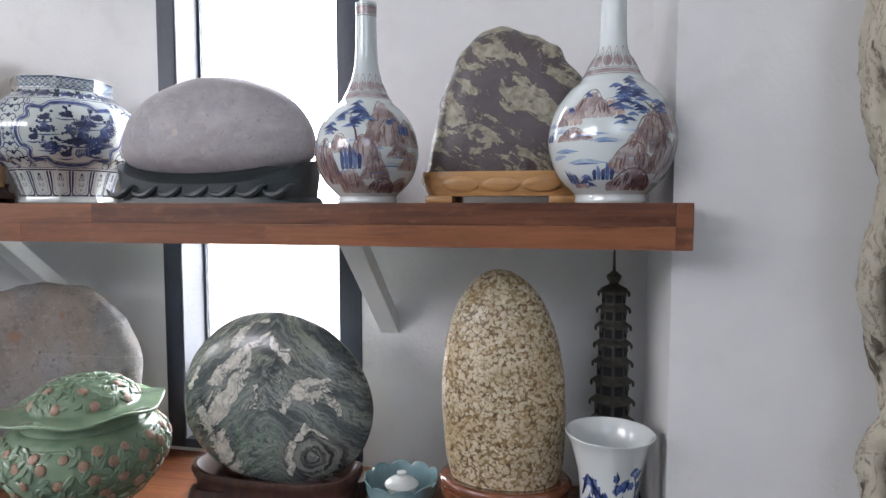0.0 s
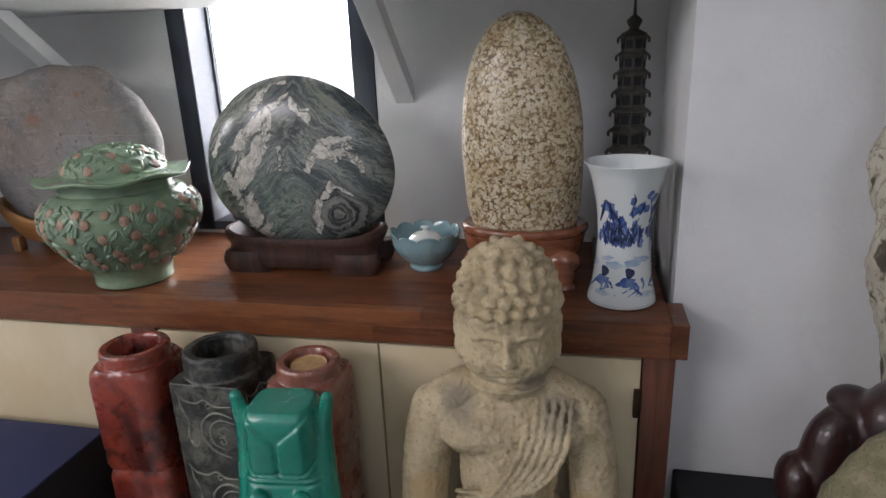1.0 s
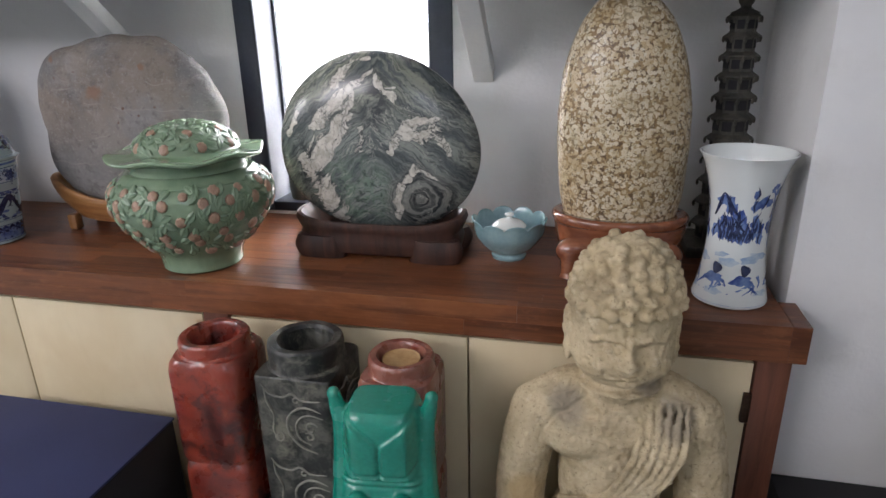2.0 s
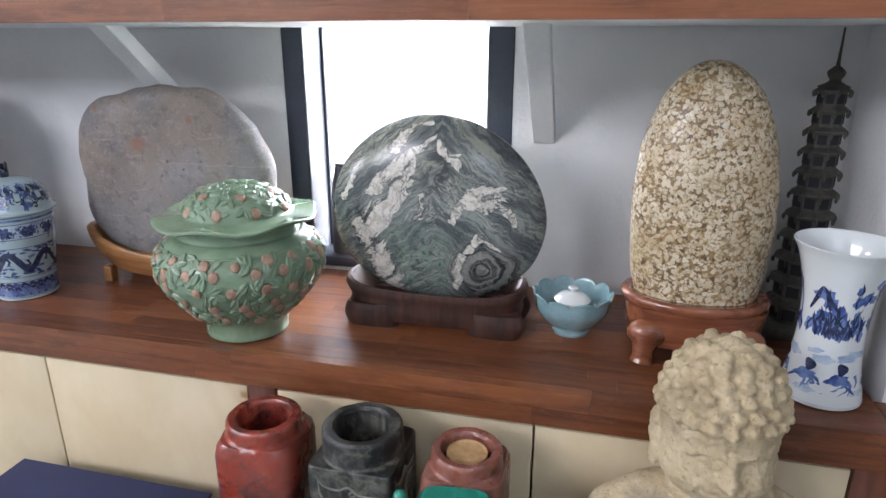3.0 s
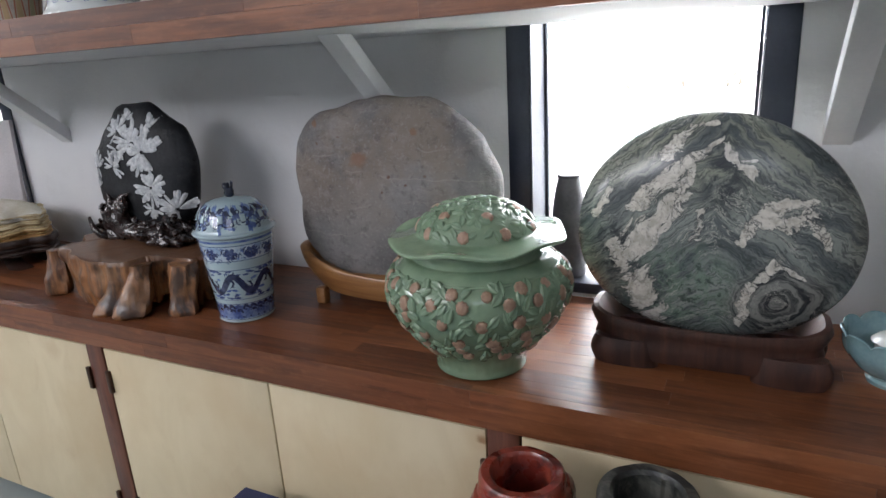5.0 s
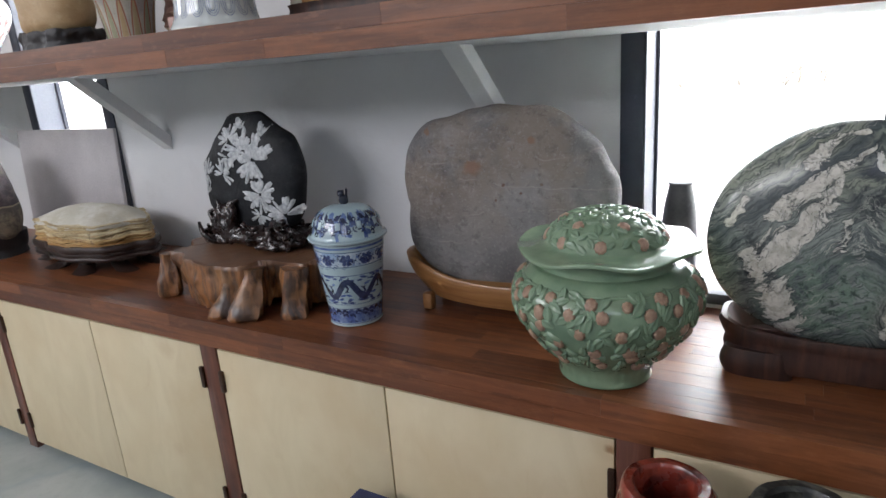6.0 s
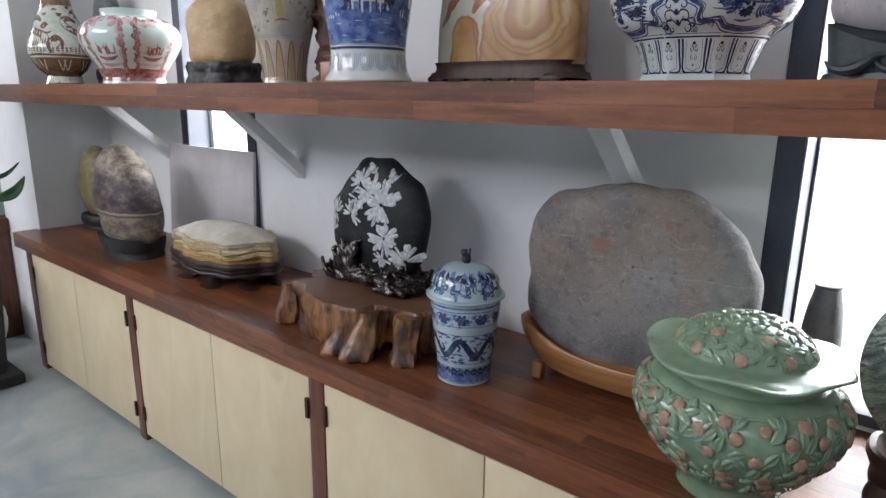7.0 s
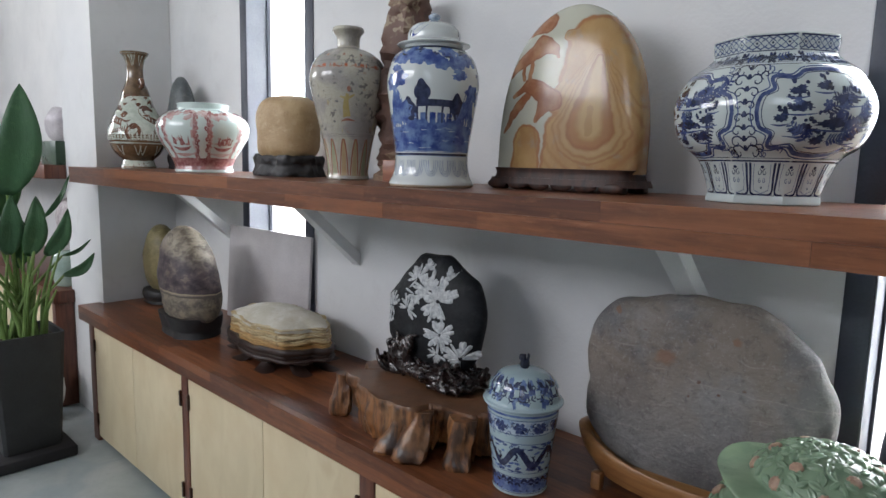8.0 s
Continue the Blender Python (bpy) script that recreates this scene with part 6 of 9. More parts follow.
def layered_stone():
    t = thing("viewing_stone", pose(-3.285, 1.470, TOP) @ Matrix.Diagonal((1.10, 1.04, 1.29, 1)), "flat layered ochre stone, white-topped, on a dark carved stand", "stone")

    def plan(a):
        x, y = rounded_plan(0.258, 0.15, 2.6)(a)
        k = 1 + 0.05 * math.sin(4 * a + 0.5) + 0.035 * math.sin(7 * a) + 0.02 * math.sin(13 * a)
        return x * k, y * k
    b = bmesh.new()
    rows = []
    for j in range(25):
        u = j / 24
        s = 0.98 - 0.05 * u + 0.020 * math.sin(u * 22) + 0.013 * math.sin(u * 47)
        rows.append([b.verts.new((px * s * (1 + 0.03 * noise.noise(Vector((px * 14, py * 14, u * 5)))), py * s, 0.075 + 0.068 * u + 0.010 * noise.noise(Vector((px * 9, py * 9, u))))) for px, py in (plan(2 * math.pi * k / 100) for k in range(100))])
    sheet(b, rows)
    part("stone", bumpy(b, 0.005, 22), ochre_strata(), t)
    b = bmesh.new()
    rows = []
    for sc, z in ((0.940, 0.130), (0.945, 0.137), (0.925, 0.1405), (0.82, 0.149), (0.62, 0.163), (0.36, 0.173), (0.10, 0.176)):
        row = []
        for k in range(100):
            px, py = plan(2 * math.pi * k / 100)
            ox, oy = rounded_plan(0.258, 0.15, 2.4)(2 * math.pi * k / 100)
            f = max(0.0, (sc - 0.55) / 0.4)
            row.append(b.verts.new(((px * f + ox * (1 - f)) * sc, (py * f + oy * (1 - f)) * sc + 0.012 * (1 - sc), z + 0.004 * noise.noise(Vector((px * sc * 9, py * sc * 9, 2))))))
        rows.append(row)
    sheet(b, rows)
    part("white_cap", bumpy(b, 0.0025, 16), speckled("chalky_white_crust", (0.50, 0.47, 0.38), (0.66, 0.64, 0.58), (0.40, 0.33, 0.20), (0.70, 0.69, 0.66), 0.7, 7), t, "chalky white domed top layer")
    s = None
    for k, (z0, z1, sc) in enumerate(((0.060, 0.080, 1.05), (0.046, 0.061, 1.00), (0.036, 0.047, 1.04))):
        ob = part("stand" if k == 0 else "moulding", outline_prism(lambda a: tuple(v * sc for v in plan(a)), z0, z1, 100, lambda u: 0.985 + 0.02 * math.sin(math.pi * u), 4), DARKSTAND, s or t)
        s = s or ob
    for k in range(8):
        a = math.pi / 8 + k * math.pi / 4
        x, y = plan(a)
        part("foot", outline_prism(lambda q: tuple(np.array(rounded_plan(0.044, 0.030, 3)(q)) + (x * 0.96, y * 0.96)), 0.0, 0.038, 24, lambda u: 1.0 - 0.28 * math.sin(math.pi * u), 6), DARKSTAND, s)


layered_stone()


def egg_on_stand(at, size, mat, label, standmat):
    t = thing("viewing_stone", at, label, "stone")
    rx, ry, rz, z0 = size
    b = bmesh.new()
    rows = []
    for j in range(1, 30):
        f = -math.pi / 2 + math.pi * j / 30
        rows.append([b.verts.new((rx * math.cos(f) ** 0.9 * math.cos(a) * (1 - 0.07 * math.sin(f)), ry * math.cos(f) ** 0.9 * math.sin(a), z0 + rz + rz * math.sin(f))) for a in (2 * math.pi * q / 56 for q in range(56))])
    sheet(b, rows)
    part("stone", bumpy(b, 0.006, 9), mat, t)
    k = rx / 0.137
    part("stand", lathe([(0.11 * k, 0), (0.13 * k, 0.004), (0.125 * k, 0.02), (0.134 * k, 0.035), (0.138 * k, 0.055), (0.128 * k, 0.078), (0.10 * k, 0.08)], 56, 4, lambda a, r, z: (r * (1 + 0.03 * math.sin(5 * a)), z)), standmat, t,
         "black carved stand", at=Matrix.Diagonal((1, ry / rx * 1.1, 1, 1)))


def leaning_stone(at, mat, label):
    t = thing("viewing_stone", at, label, "stone")
    b = bmesh.new()
    rows = []
    for j in range(1, 36):
        k = (1 - math.cos(math.pi * j / 36)) / 2
        w = 0.196 * max(0.0, 1 - abs((k - 0.36) / (0.64 if k > 0.36 else 0.48)) ** 2.35) ** 0.5
        shift = 0.022 - 0.085 * k ** 1.4
        rows.append([b.verts.new((w * math.cos(a) + shift, 0.62 * w * math.sin(a), 0.055 + 0.455 * k)) for a in (2 * math.pi * q / 64 for q in range(64))])
    sheet(b, rows)
    part("stone", bumpy(b, 0.007, 9), mat, t)
    stand = part("stand", bumpy(outline_prism(rounded_plan(0.175, 0.118, 3, 5, 0.03), 0.034, 0.096, 80, lambda u: 0.93 + 0.07 * u, 6), 0.004, 16), EBONY, t, "black carved stand")
    part("foot", bumpy(outline_prism(rounded_plan(0.160, 0.110, 3, 5, 0.04), 0.0, 0.036, 80, lambda u: 1.0 - 0.05 * u, 4), 0.004, 16), EBONY, stand)


leaning_stone(sized(-3.93, 1.37, TOP, 1.03), plum_stone(), "dark plum-grey egg-shaped stone with a pale seam on a black stand")
egg_on_stand(sized(-4.685, 1.55, TOP, 1.04), (0.140, 0.09, 0.20, 0.045), speckled("mossy_olive_stone", (0.19, 0.16, 0.075), (0.30, 0.25, 0.125), (0.08, 0.065, 0.03), (0.38, 0.33, 0.19), 0.42), "mossy olive upright stone on a dark stand by the wall", EBONY)

b = box(0.74, 0.016, 0.485, (0, 0, 0.2425), 0.003)
plain_thing("leaning_board", b, plain("pinkish_white_board", (0.42, 0.40, 0.41), (0.58, 0.555, 0.56), 4, 0.6), "plain pinkish-white board leaning against the window", "board", pose(-3.745, 1.668, TOP + 0.002, -3.5, 0, 0) @ Matrix.Diagonal((1.02, 1, 1.035, 1)))
tall = plain_thing("bottle", lathe([(0.040, 0), (0.046, 0.004), (0.047, 0.05), (0.046, 0.14), (0.040, 0.21), (0.030, 0.262), (0.0285, 0.27), (0.031, 0.274), (0.029, 0.278), (0.01, 0.28)], 40), plain("slate_black_bottle_glaze", (0.045, 0.045, 0.050), (0.085, 0.083, 0.088), 20, 0.45),
                   "slim dark tapered bottle on the window sill", "bottle", sized(-1.106, 1.783, TOP + 0.041, 1.01))

# ---- on the shelf ----


def bottle_vase(x, y, k, high, seed, turn, label, view):
    t = thing("bottle_vase", (x, y, SHELF), label, "vase", "bottle vases on the shelf")
    prof = [(0.064, 0), (0.066, 0.004), (0.065, 0.014), (0.070, 0.02), (0.098, 0.05), (0.1145, 0.095), (0.116, 0.128), (0.105, 0.17), (0.080, 0.206), (0.058, 0.226), (0.040, 0.26), (0.0285, 0.30), (0.0245, 0.34), (0.0225, high - 0.03), (0.0235, high)]
    prof = [(r * k, z * (k if z < 0.3 else 1)) for r, z in prof]
    body = part("body", lathe(prof, 80, 5, None, 0.003), glazed("milky_celadon_bottle_glaze", (0.55, 0.625, 0.63), (0.63, 0.68, 0.68), 0.08), t)
    rnd = random.Random(seed)
    r = 0.116 * k
    half = math.pi * r
    b = Brush(prof, turn, r)
    for color in ("wash", "sand", "mauve", "rust", "plum", "mid", "bright"):
        b.layer(color)
    for turn_u in (0.0, half):
        for q in range(9):
            b.blob("wash", turn_u + rnd.uniform(-0.15, 0.15), rnd.uniform(0.03, 0.16) * k, rnd.uniform(0.016, 0.036), rnd.uniform(0.002, 0.005), rnd.uniform(-0.1, 0.1), 3, 0.1, 18)
        for kind, u, v, w, h in view:
            u, v, w, h = turn_u + u * k, v * k, w * k, h * k
            if kind == "rock":
                b.cliff(u, v, w, h, rnd, "mauve", "rust")
                b.cliff(u + 0.28 * w, v, w * 0.55, h * 0.62, rnd, "mauve", "plum")
                b.cliff(u - 0.30 * w, v, w * 0.50, h * 0.50, rnd, "sand", "rust")
            elif kind == "hill":
                b.cliff(u, v, w, h, rnd, "sand", "mauve")
                b.cliff(u - 0.2 * w, v, w * 0.5, h * 0.7, rnd, "mauve", "rust")
            elif kind == "shade":
                b.cliff(u, v, w, h, rnd, "mauve", "plum", 16)
                b.cliff(u + 0.2 * w, v, w * 0.6, h * 0.7, rnd, "rust", "plum", 10)
            elif kind == "pine":
                b.bough(u, v, w, rnd, "bright", "mid")
            elif kind == "trunk":
                b.stroke("plum", [(u, v), (u - 0.25 * w, v + 0.4 * h), (u - 0.8 * w, v + 0.7 * h), (u - w, v + h)], [0.005, 0.004, 0.003, 0.002], 4)
            elif kind == "firs":
                for q in range(5):
                    x = u + (q - 2) * w * 0.22
                    b.stroke("mid" if q % 2 else "bright", [(x, v), (x + 0.002, v + h * 0.5), (x, v + h * rnd.uniform(0.6, 1.1))], [w * 0.16, w * 0.20, 0.0012], 3)
            else:
                b.stroke("wash", [(u - w / 2, v), (u, v + 0.002), (u + w / 2, v - 0.001)], [0.001, h, 0.001], 4)
                b.stroke("mid", [(u - w / 3, v - 0.003), (u, v - 0.002), (u + w / 3, v - 0.003)], [0.0004, h * 0.3, 0.0004], 4)
    # petal collar
    ring = [-half + half * q / 12 for q in range(25)]
    for v, w in ((0.230, 0.0012), (0.243, 0.0012)):
        b.stroke("rust", [(u, v * k) for u in ring], w, 2)
    b.stroke("mauve", [(u, 0.2365 * k) for u in ring], 0.009, 2)
    n = 14
    for q in range(n):
        u, w = -half + 2 * half * (q + 0.5) / n, half / n * 0.92
        b.blob("mauve", u, 0.256 * k, w * 0.8, 0.012 * k, 0, 2, 0.08, 16)
        b.stroke("rust", [(u - w, 0.246 * k), (u - w * 0.85, 0.262 * k), (u, 0.284 * k), (u + w * 0.85, 0.262 * k), (u + w, 0.246 * k)], [0.0025, 0.003, 0.002, 0.003, 0.0025], 5)
        b.stroke("plum", [(u, 0.250 * k), (u, 0.272 * k)], [0.0015, 0.003], 2)
    b.stroke("mauve", [(u, high - 0.018) for u in ring], 0.018, 2)
    for v in (high - 0.030, high - 0.007):
        b.stroke("plum", [(u, v) for u in ring], 0.0014, 2)
    b.put(body, INKS)


bottle_vase(-0.437, 1.33, 1.0, 0.444, 14, -72, "long-necked porcelain bottle vase with blue and mauve hills",
            (("rock", 0.046, 0.158, 0.085, 0.062), ("rock", 0.110, 0.120, 0.08, 0.06), ("rock", 0.052, 0.118, 0.085, 0.056), ("rock", -0.005, 0.076, 0.080, 0.066), ("shade", -0.102, 0.040, 0.085, 0.095), ("hill", -0.150, 0.050, 0.09, 0.09),
             ("rock", -0.060, 0.105, 0.060, 0.040), ("hill", 0.020, 0.128, 0.06, 0.045), ("rock", 0.020, 0.050, 0.070, 0.045), ("rock", 0.075, 0.095, 0.06, 0.035), ("rock", -0.042, 0.022, 0.080, 0.054), ("shade", 0.042, 0.022, 0.105, 0.030), ("hill", 0.118, 0.070, 0.09, 0.04), ("rock", 0.100, 0.024, 0.08, 0.03), ("trunk", -0.020, 0.130, 0.02, 0.06), ("pine", -0.036, 0.208, 0.046, 0), ("pine", -0.016, 0.188, 0.060, 0),
             ("pine", -0.068, 0.184, 0.040, 0), ("pine", -0.094, 0.158, 0.048, 0), ("pine", -0.034, 0.170, 0.044, 0), ("pine", 0.060, 0.172, 0.026, 0), ("firs", -0.036, 0.072, 0.045, 0.050), ("firs", 0.090, 0.145, 0.03, 0.026), ("water", 0.06, 0.080, 0.09, 0.009),
             ("water", 0.03, 0.066, 0.07, 0.007), ("water", 0.075, 0.098, 0.06, 0.006)))
bottle_vase(0.096, 1.278, 1.075, 0.50, 27, -92, "larger long-necked bottle vase with blue pines and mauve crags",
            (("rock", -0.043, 0.145, 0.080, 0.052), ("hill", -0.085, 0.135, 0.065, 0.030), ("hill", -0.005, 0.148, 0.055, 0.030), ("pine", -0.050, 0.188, 0.018, 0), ("pine", -0.082, 0.162, 0.020, 0), ("trunk", 0.100, 0.125, 0.045, 0.065), ("rock", 0.130, 0.120, 0.080, 0.060),
             ("pine", 0.020, 0.192, 0.052, 0), ("pine", 0.046, 0.212, 0.040, 0), ("pine", 0.012, 0.168, 0.044, 0), ("pine", 0.062, 0.186, 0.050, 0), ("pine", 0.092, 0.165, 0.044, 0), ("pine", 0.050, 0.160, 0.036, 0), ("pine", 0.025, 0.142, 0.036, 0), ("rock", 0.070, 0.085, 0.100, 0.064),
             ("rock", 0.035, 0.050, 0.095, 0.052), ("rock", 0.105, 0.050, 0.090, 0.060), ("rock", 0.085, 0.125, 0.070, 0.045), ("shade", 0.045, 0.022, 0.120, 0.036), ("rock", -0.070, 0.108, 0.07, 0.022), ("shade", 0.145, 0.040, 0.09, 0.08), ("firs", -0.018, 0.040, 0.040, 0.028), ("pine", -0.052, 0.038, 0.036, 0), ("firs", -0.092, 0.034, 0.026, 0.022),
             ("hill", -0.080, 0.026, 0.045, 0.018), ("firs", -0.135, 0.110, 0.020, 0.016), ("water", -0.050, 0.118, 0.09, 0.008), ("water", -0.010, 0.106, 0.06, 0.007), ("water", -0.100, 0.126, 0.06, 0.005), ("water", -0.050, 0.070, 0.08, 0.010), ("water", -0.090, 0.090, 0.06, 0.006)))


def octagonal_jar():
    def facets(a, r, z):
        q = ((a + math.pi / 8) % (math.pi / 4)) - math.pi / 8
        k = 0.80 if z > 0.275 or z < 0.03 else 0.32
        return r * (1 + k * (math.cos(math.pi / 8) / math.cos(q) - 0.96)), z
    t = thing("octagonal_jar", sized(-1.379, 1.478, SHELF, 1.032, 1.025, 12), "large octagonal blue and white porcelain jar with panels", "jar")
    prof = [(0.106, 0), (0.111, 0.003), (0.110, 0.016), (0.108, 0.02), (0.131, 0.082), (0.170, 0.118), (0.187, 0.165), (0.184, 0.205), (0.160, 0.248), (0.122, 0.276), (0.115, 0.286), (0.116, 0.300), (0.117, 0.316)]
    body = part("body", lathe(prof, 96, 5, facets, 0.006), glazed("pale_green_white_octagon_glaze", (0.44, 0.51, 0.51), (0.54, 0.59, 0.575), 0.07), t, smooth=28)
    rnd = random.Random(41)
    R = 0.187
    half = math.pi * R
    k = Brush(prof, -99, R, 5, facets)

    def ring(v, w, c="cobalt"):
        k.stroke(c, [(-half + half * q / 24, v) for q in range(49)], w, 2)
    for v, w in ((0.0185, 0.001), (0.083, 0.003), (0.0885, 0.0012), (0.256, 0.0016), (0.261, 0.001), (0.2865, 0.002), (0.313, 0.003)):
        ring(v, w)
    for q in range(52):
        u = -half + 2 * half * q / 52
        d = 2 * half / 52
        k.stroke("bright", [(u, 0.289), (u + d, 0.300), (u, 0.311)], 0.0022, 2)
        k.stroke("bright", [(u + d, 0.289), (u, 0.300), (u + d, 0.311)], 0.0022, 2)
        if q % 2:
            k.blob("cobalt", u + d / 2, 0.300, 0.0035, 0.0022, n=8)
    for q in range(16):
        u = -half + 2 * half * (q + 0.5) / 16
        k.bloom("cobalt", u, 0.271, 0.014)
        k.blob("cobalt", u + half / 16, 0.270, 0.024, 0.007, 0.1, 5, 0.2, 20)
        k.spray("bright", u + 0.008, 0.270, 0.034, 0.1, 4, rnd)
        k.spray("cobalt", u - 0.008, 0.268, 0.030, 3.0, 4, rnd)
    for p in range(4):
        c = -half + 2 * half * (p + 0.5) / 4
        frame_pts = []
        for q in range(49):
            a = 2 * math.pi * q / 48
            s = 0.98 + 0.02 * math.cos(4 * a) + 0.085 * math.cos(8 * a)
            x = math.copysign(abs(math.cos(a)) ** 0.5, math.cos(a))
            y = math.copysign(abs(math.sin(a)) ** 0.5, math.sin(a))
            frame_pts.append(np.array((0.116 * s * x, 0.070 * s * y)))
        for f, w, col in ((1.0, 0.0072, "bright"), (0.935, 0.0016, "cobalt"), (1.085, 0.0022, "bright")):
            k.stroke(col, [(c + f * q[0], 0.170 + f * q[1]) for q in frame_pts], w, 4)
        # pond scene: dark islets in rows, round heads above them, ferns below
        for cu, cv, rw in ((-0.055, 0.176, 0.030), (0.030, 0.192, 0.040), (0.012, 0.150, 0.052), (-0.050, 0.138, 0.030), (0.072, 0.158, 0.026), (-0.012, 0.214, 0.022), (-0.085, 0.158, 0.016), (0.060, 0.210, 0.024), (-0.060, 0.205, 0.020), (0.055, 0.128, 0.024), (-0.015, 0.120, 0.020), (0.088, 0.182, 0.014)):
            k.blob("cobalt", c + cu, cv, rw * 0.72, 0.0068, rnd.uniform(-0.06, 0.06), 9, 0.16, 40)
            k.blob("cobalt", c + cu + 0.006, cv + 0.006, rw * 0.4, 0.005, rnd.uniform(-0.1, 0.1), 7, 0.2, 30)
            for q in range(5):
                u = c + cu + rw * rnd.uniform(-0.8, 0.8)
                k.blob("cobalt", u, cv + rnd.uniform(0.012, 0.024), rnd.uniform(0.0028, 0.0048), rnd.uniform(0.0028, 0.0045), 0, n=12)
            k.stroke("bright", [(c + cu - rw, cv - 0.011), (c + cu, cv - 0.013), (c + cu + rw, cv - 0.010)], [0.001, 0.0035, 0.001], 4)
        for q in range(14):
            k.spray("cobalt" if q % 2 else "bright", c + rnd.uniform(-0.085, 0.085), rnd.choice((0.118, 0.124, 0.140, 0.165, 0.182, 0.198)), rnd.uniform(0.030, 0.046), rnd.choice((0.35, 0.7, 2.4, 2.8)), 6, rnd)
        for q in range(5):
            k.bloom("bright", c + rnd.uniform(-0.085, 0.085), 0.170 + rnd.uniform(-0.05, 0.052), rnd.uniform(0.007, 0.011))
        # scrolls between the panels
        g = c - half / 4
        for q, v in enumerate((0.098, 0.115, 0.135, 0.158, 0.180, 0.203, 0.225, 0.243)):
            w = 0.011 + 0.010 * abs(v - 0.17) / 0.07
            k.curl("cobalt", g - w * 0.8, v, w * 0.75, 0.2, 1, 0.0024)
            k.curl("cobalt", g + w * 0.8, v, w * 0.75, 2.9, -1, 0.0024)
            k.blob("cobalt", g, v + 0.008, 0.004, 0.0055, n=10)
        for s in (-1, 1):
            for v in (0.096, 0.104, 0.236, 0.247):
                k.curl("cobalt", g + s * 0.030, v, 0.010, rnd.uniform(0, 6), -s, 0.002)
                k.curl("bright", g + s * rnd.uniform(0.03, 0.07), v, 0.008, rnd.uniform(0, 6), s, 0.002)
    for q in range(16):
        u, w = -half + 2 * half * (q + 0.5) / 16, half / 16 * 0.86
        k.stroke("cobalt", [(u - w, 0.080), (u - w, 0.05), (u - w * 0.98, 0.022), (u, 0.0205), (u + w * 0.98, 0.022), (u + w, 0.05), (u + w, 0.080)], [0.006, 0.006, 0.005, 0.002, 0.005, 0.006, 0.006], 3)
        k.stroke("bright", [(u - w * 0.66, 0.078), (u - w * 0.66, 0.028), (u + w * 0.66, 0.028), (u + w * 0.66, 0.078)], 0.0012, 2)
        for s in (-1, 1):
            k.curl("cobalt", u + s * 0.0075, 0.062, 0.007, 1.5, s, 0.0018)
            k.curl("bright", u + s * 0.005, 0.046, 0.005, 1.5, -s, 0.0014)
        k.blob("cobalt", u, 0.072, 0.005, 0.003, n=10)
        k.blob("cobalt", u, 0.033, 0.0025, 0.0025, n=8)
    k.put(body, INKS)


octagonal_jar()


def dome_edge(a):
    c, s = math.cos(a), math.sin(a)
    up = 0.184 if s > 0 else 0.080
    return (abs(c / 0.265) ** 2.1 + abs(s / up) ** 2.1) ** (-1 / 2.1) * (1 + 0.008 * math.sin(2 * a + 0.7) + 0.006 * math.sin(5 * a))


def domed_stone():
    t = thing("viewing_stone", (-0.861, 1.41, SHELF), "smooth grey domed stone on a blue-black carved wave stand", "stone")
    part("stone", slab_stone(dome_edge, 0.10, 0.003, 6, 2.3, 90, 22), speckled("lavender_grey_granite", (0.30, 0.285, 0.30), (0.39, 0.37, 0.38), (0.20, 0.185, 0.19), (0.48, 0.46, 0.46), 0.5, 8, [(-0.05, 0.03, 0.012, (0.46, 0.40, 0.36))]), t, at=pose(-0.003, 0, 0.132))
    b = bmesh.new()
    rows = []
    for j in range(9):
        u = j / 8
        rows.append([b.verts.new((px * (0.97 + 0.05 * u), py * (0.97 + 0.05 * u), 0.004 + u * (0.041 + 0.060 * abs(px / 0.265) ** 3))) for px, py in (rounded_plan(0.262, 0.100, 3)(2 * math.pi * k / 88) for k in range(88))])
    sheet(b, rows)
    s = part("stand", b, TEAL_BLACK, t, "blue-black carved wooden stand")
    part("foot_plate", outline_prism(rounded_plan(0.268, 0.108, 3.2), 0.0, 0.014, 88, lambda u: 1 - 0.02 * u, 2), TEAL_BLACK, s)
    for k in range(7):
        x = -0.210 + 0.070 * k
        b = tube([(x - 0.040, -0.095, 0.034), (x - 0.026, -0.098, 0.021), (x - 0.002, -0.100, 0.019), (x + 0.018, -0.0995, 0.029), (x + 0.030, -0.097, 0.040), (x + 0.042, -0.095, 0.042)], [0.002, 0.006, 0.009, 0.009, 0.006, 0.002], 8)
        part("carved_wave", b, TEAL_BLACK, s)


domed_stone()


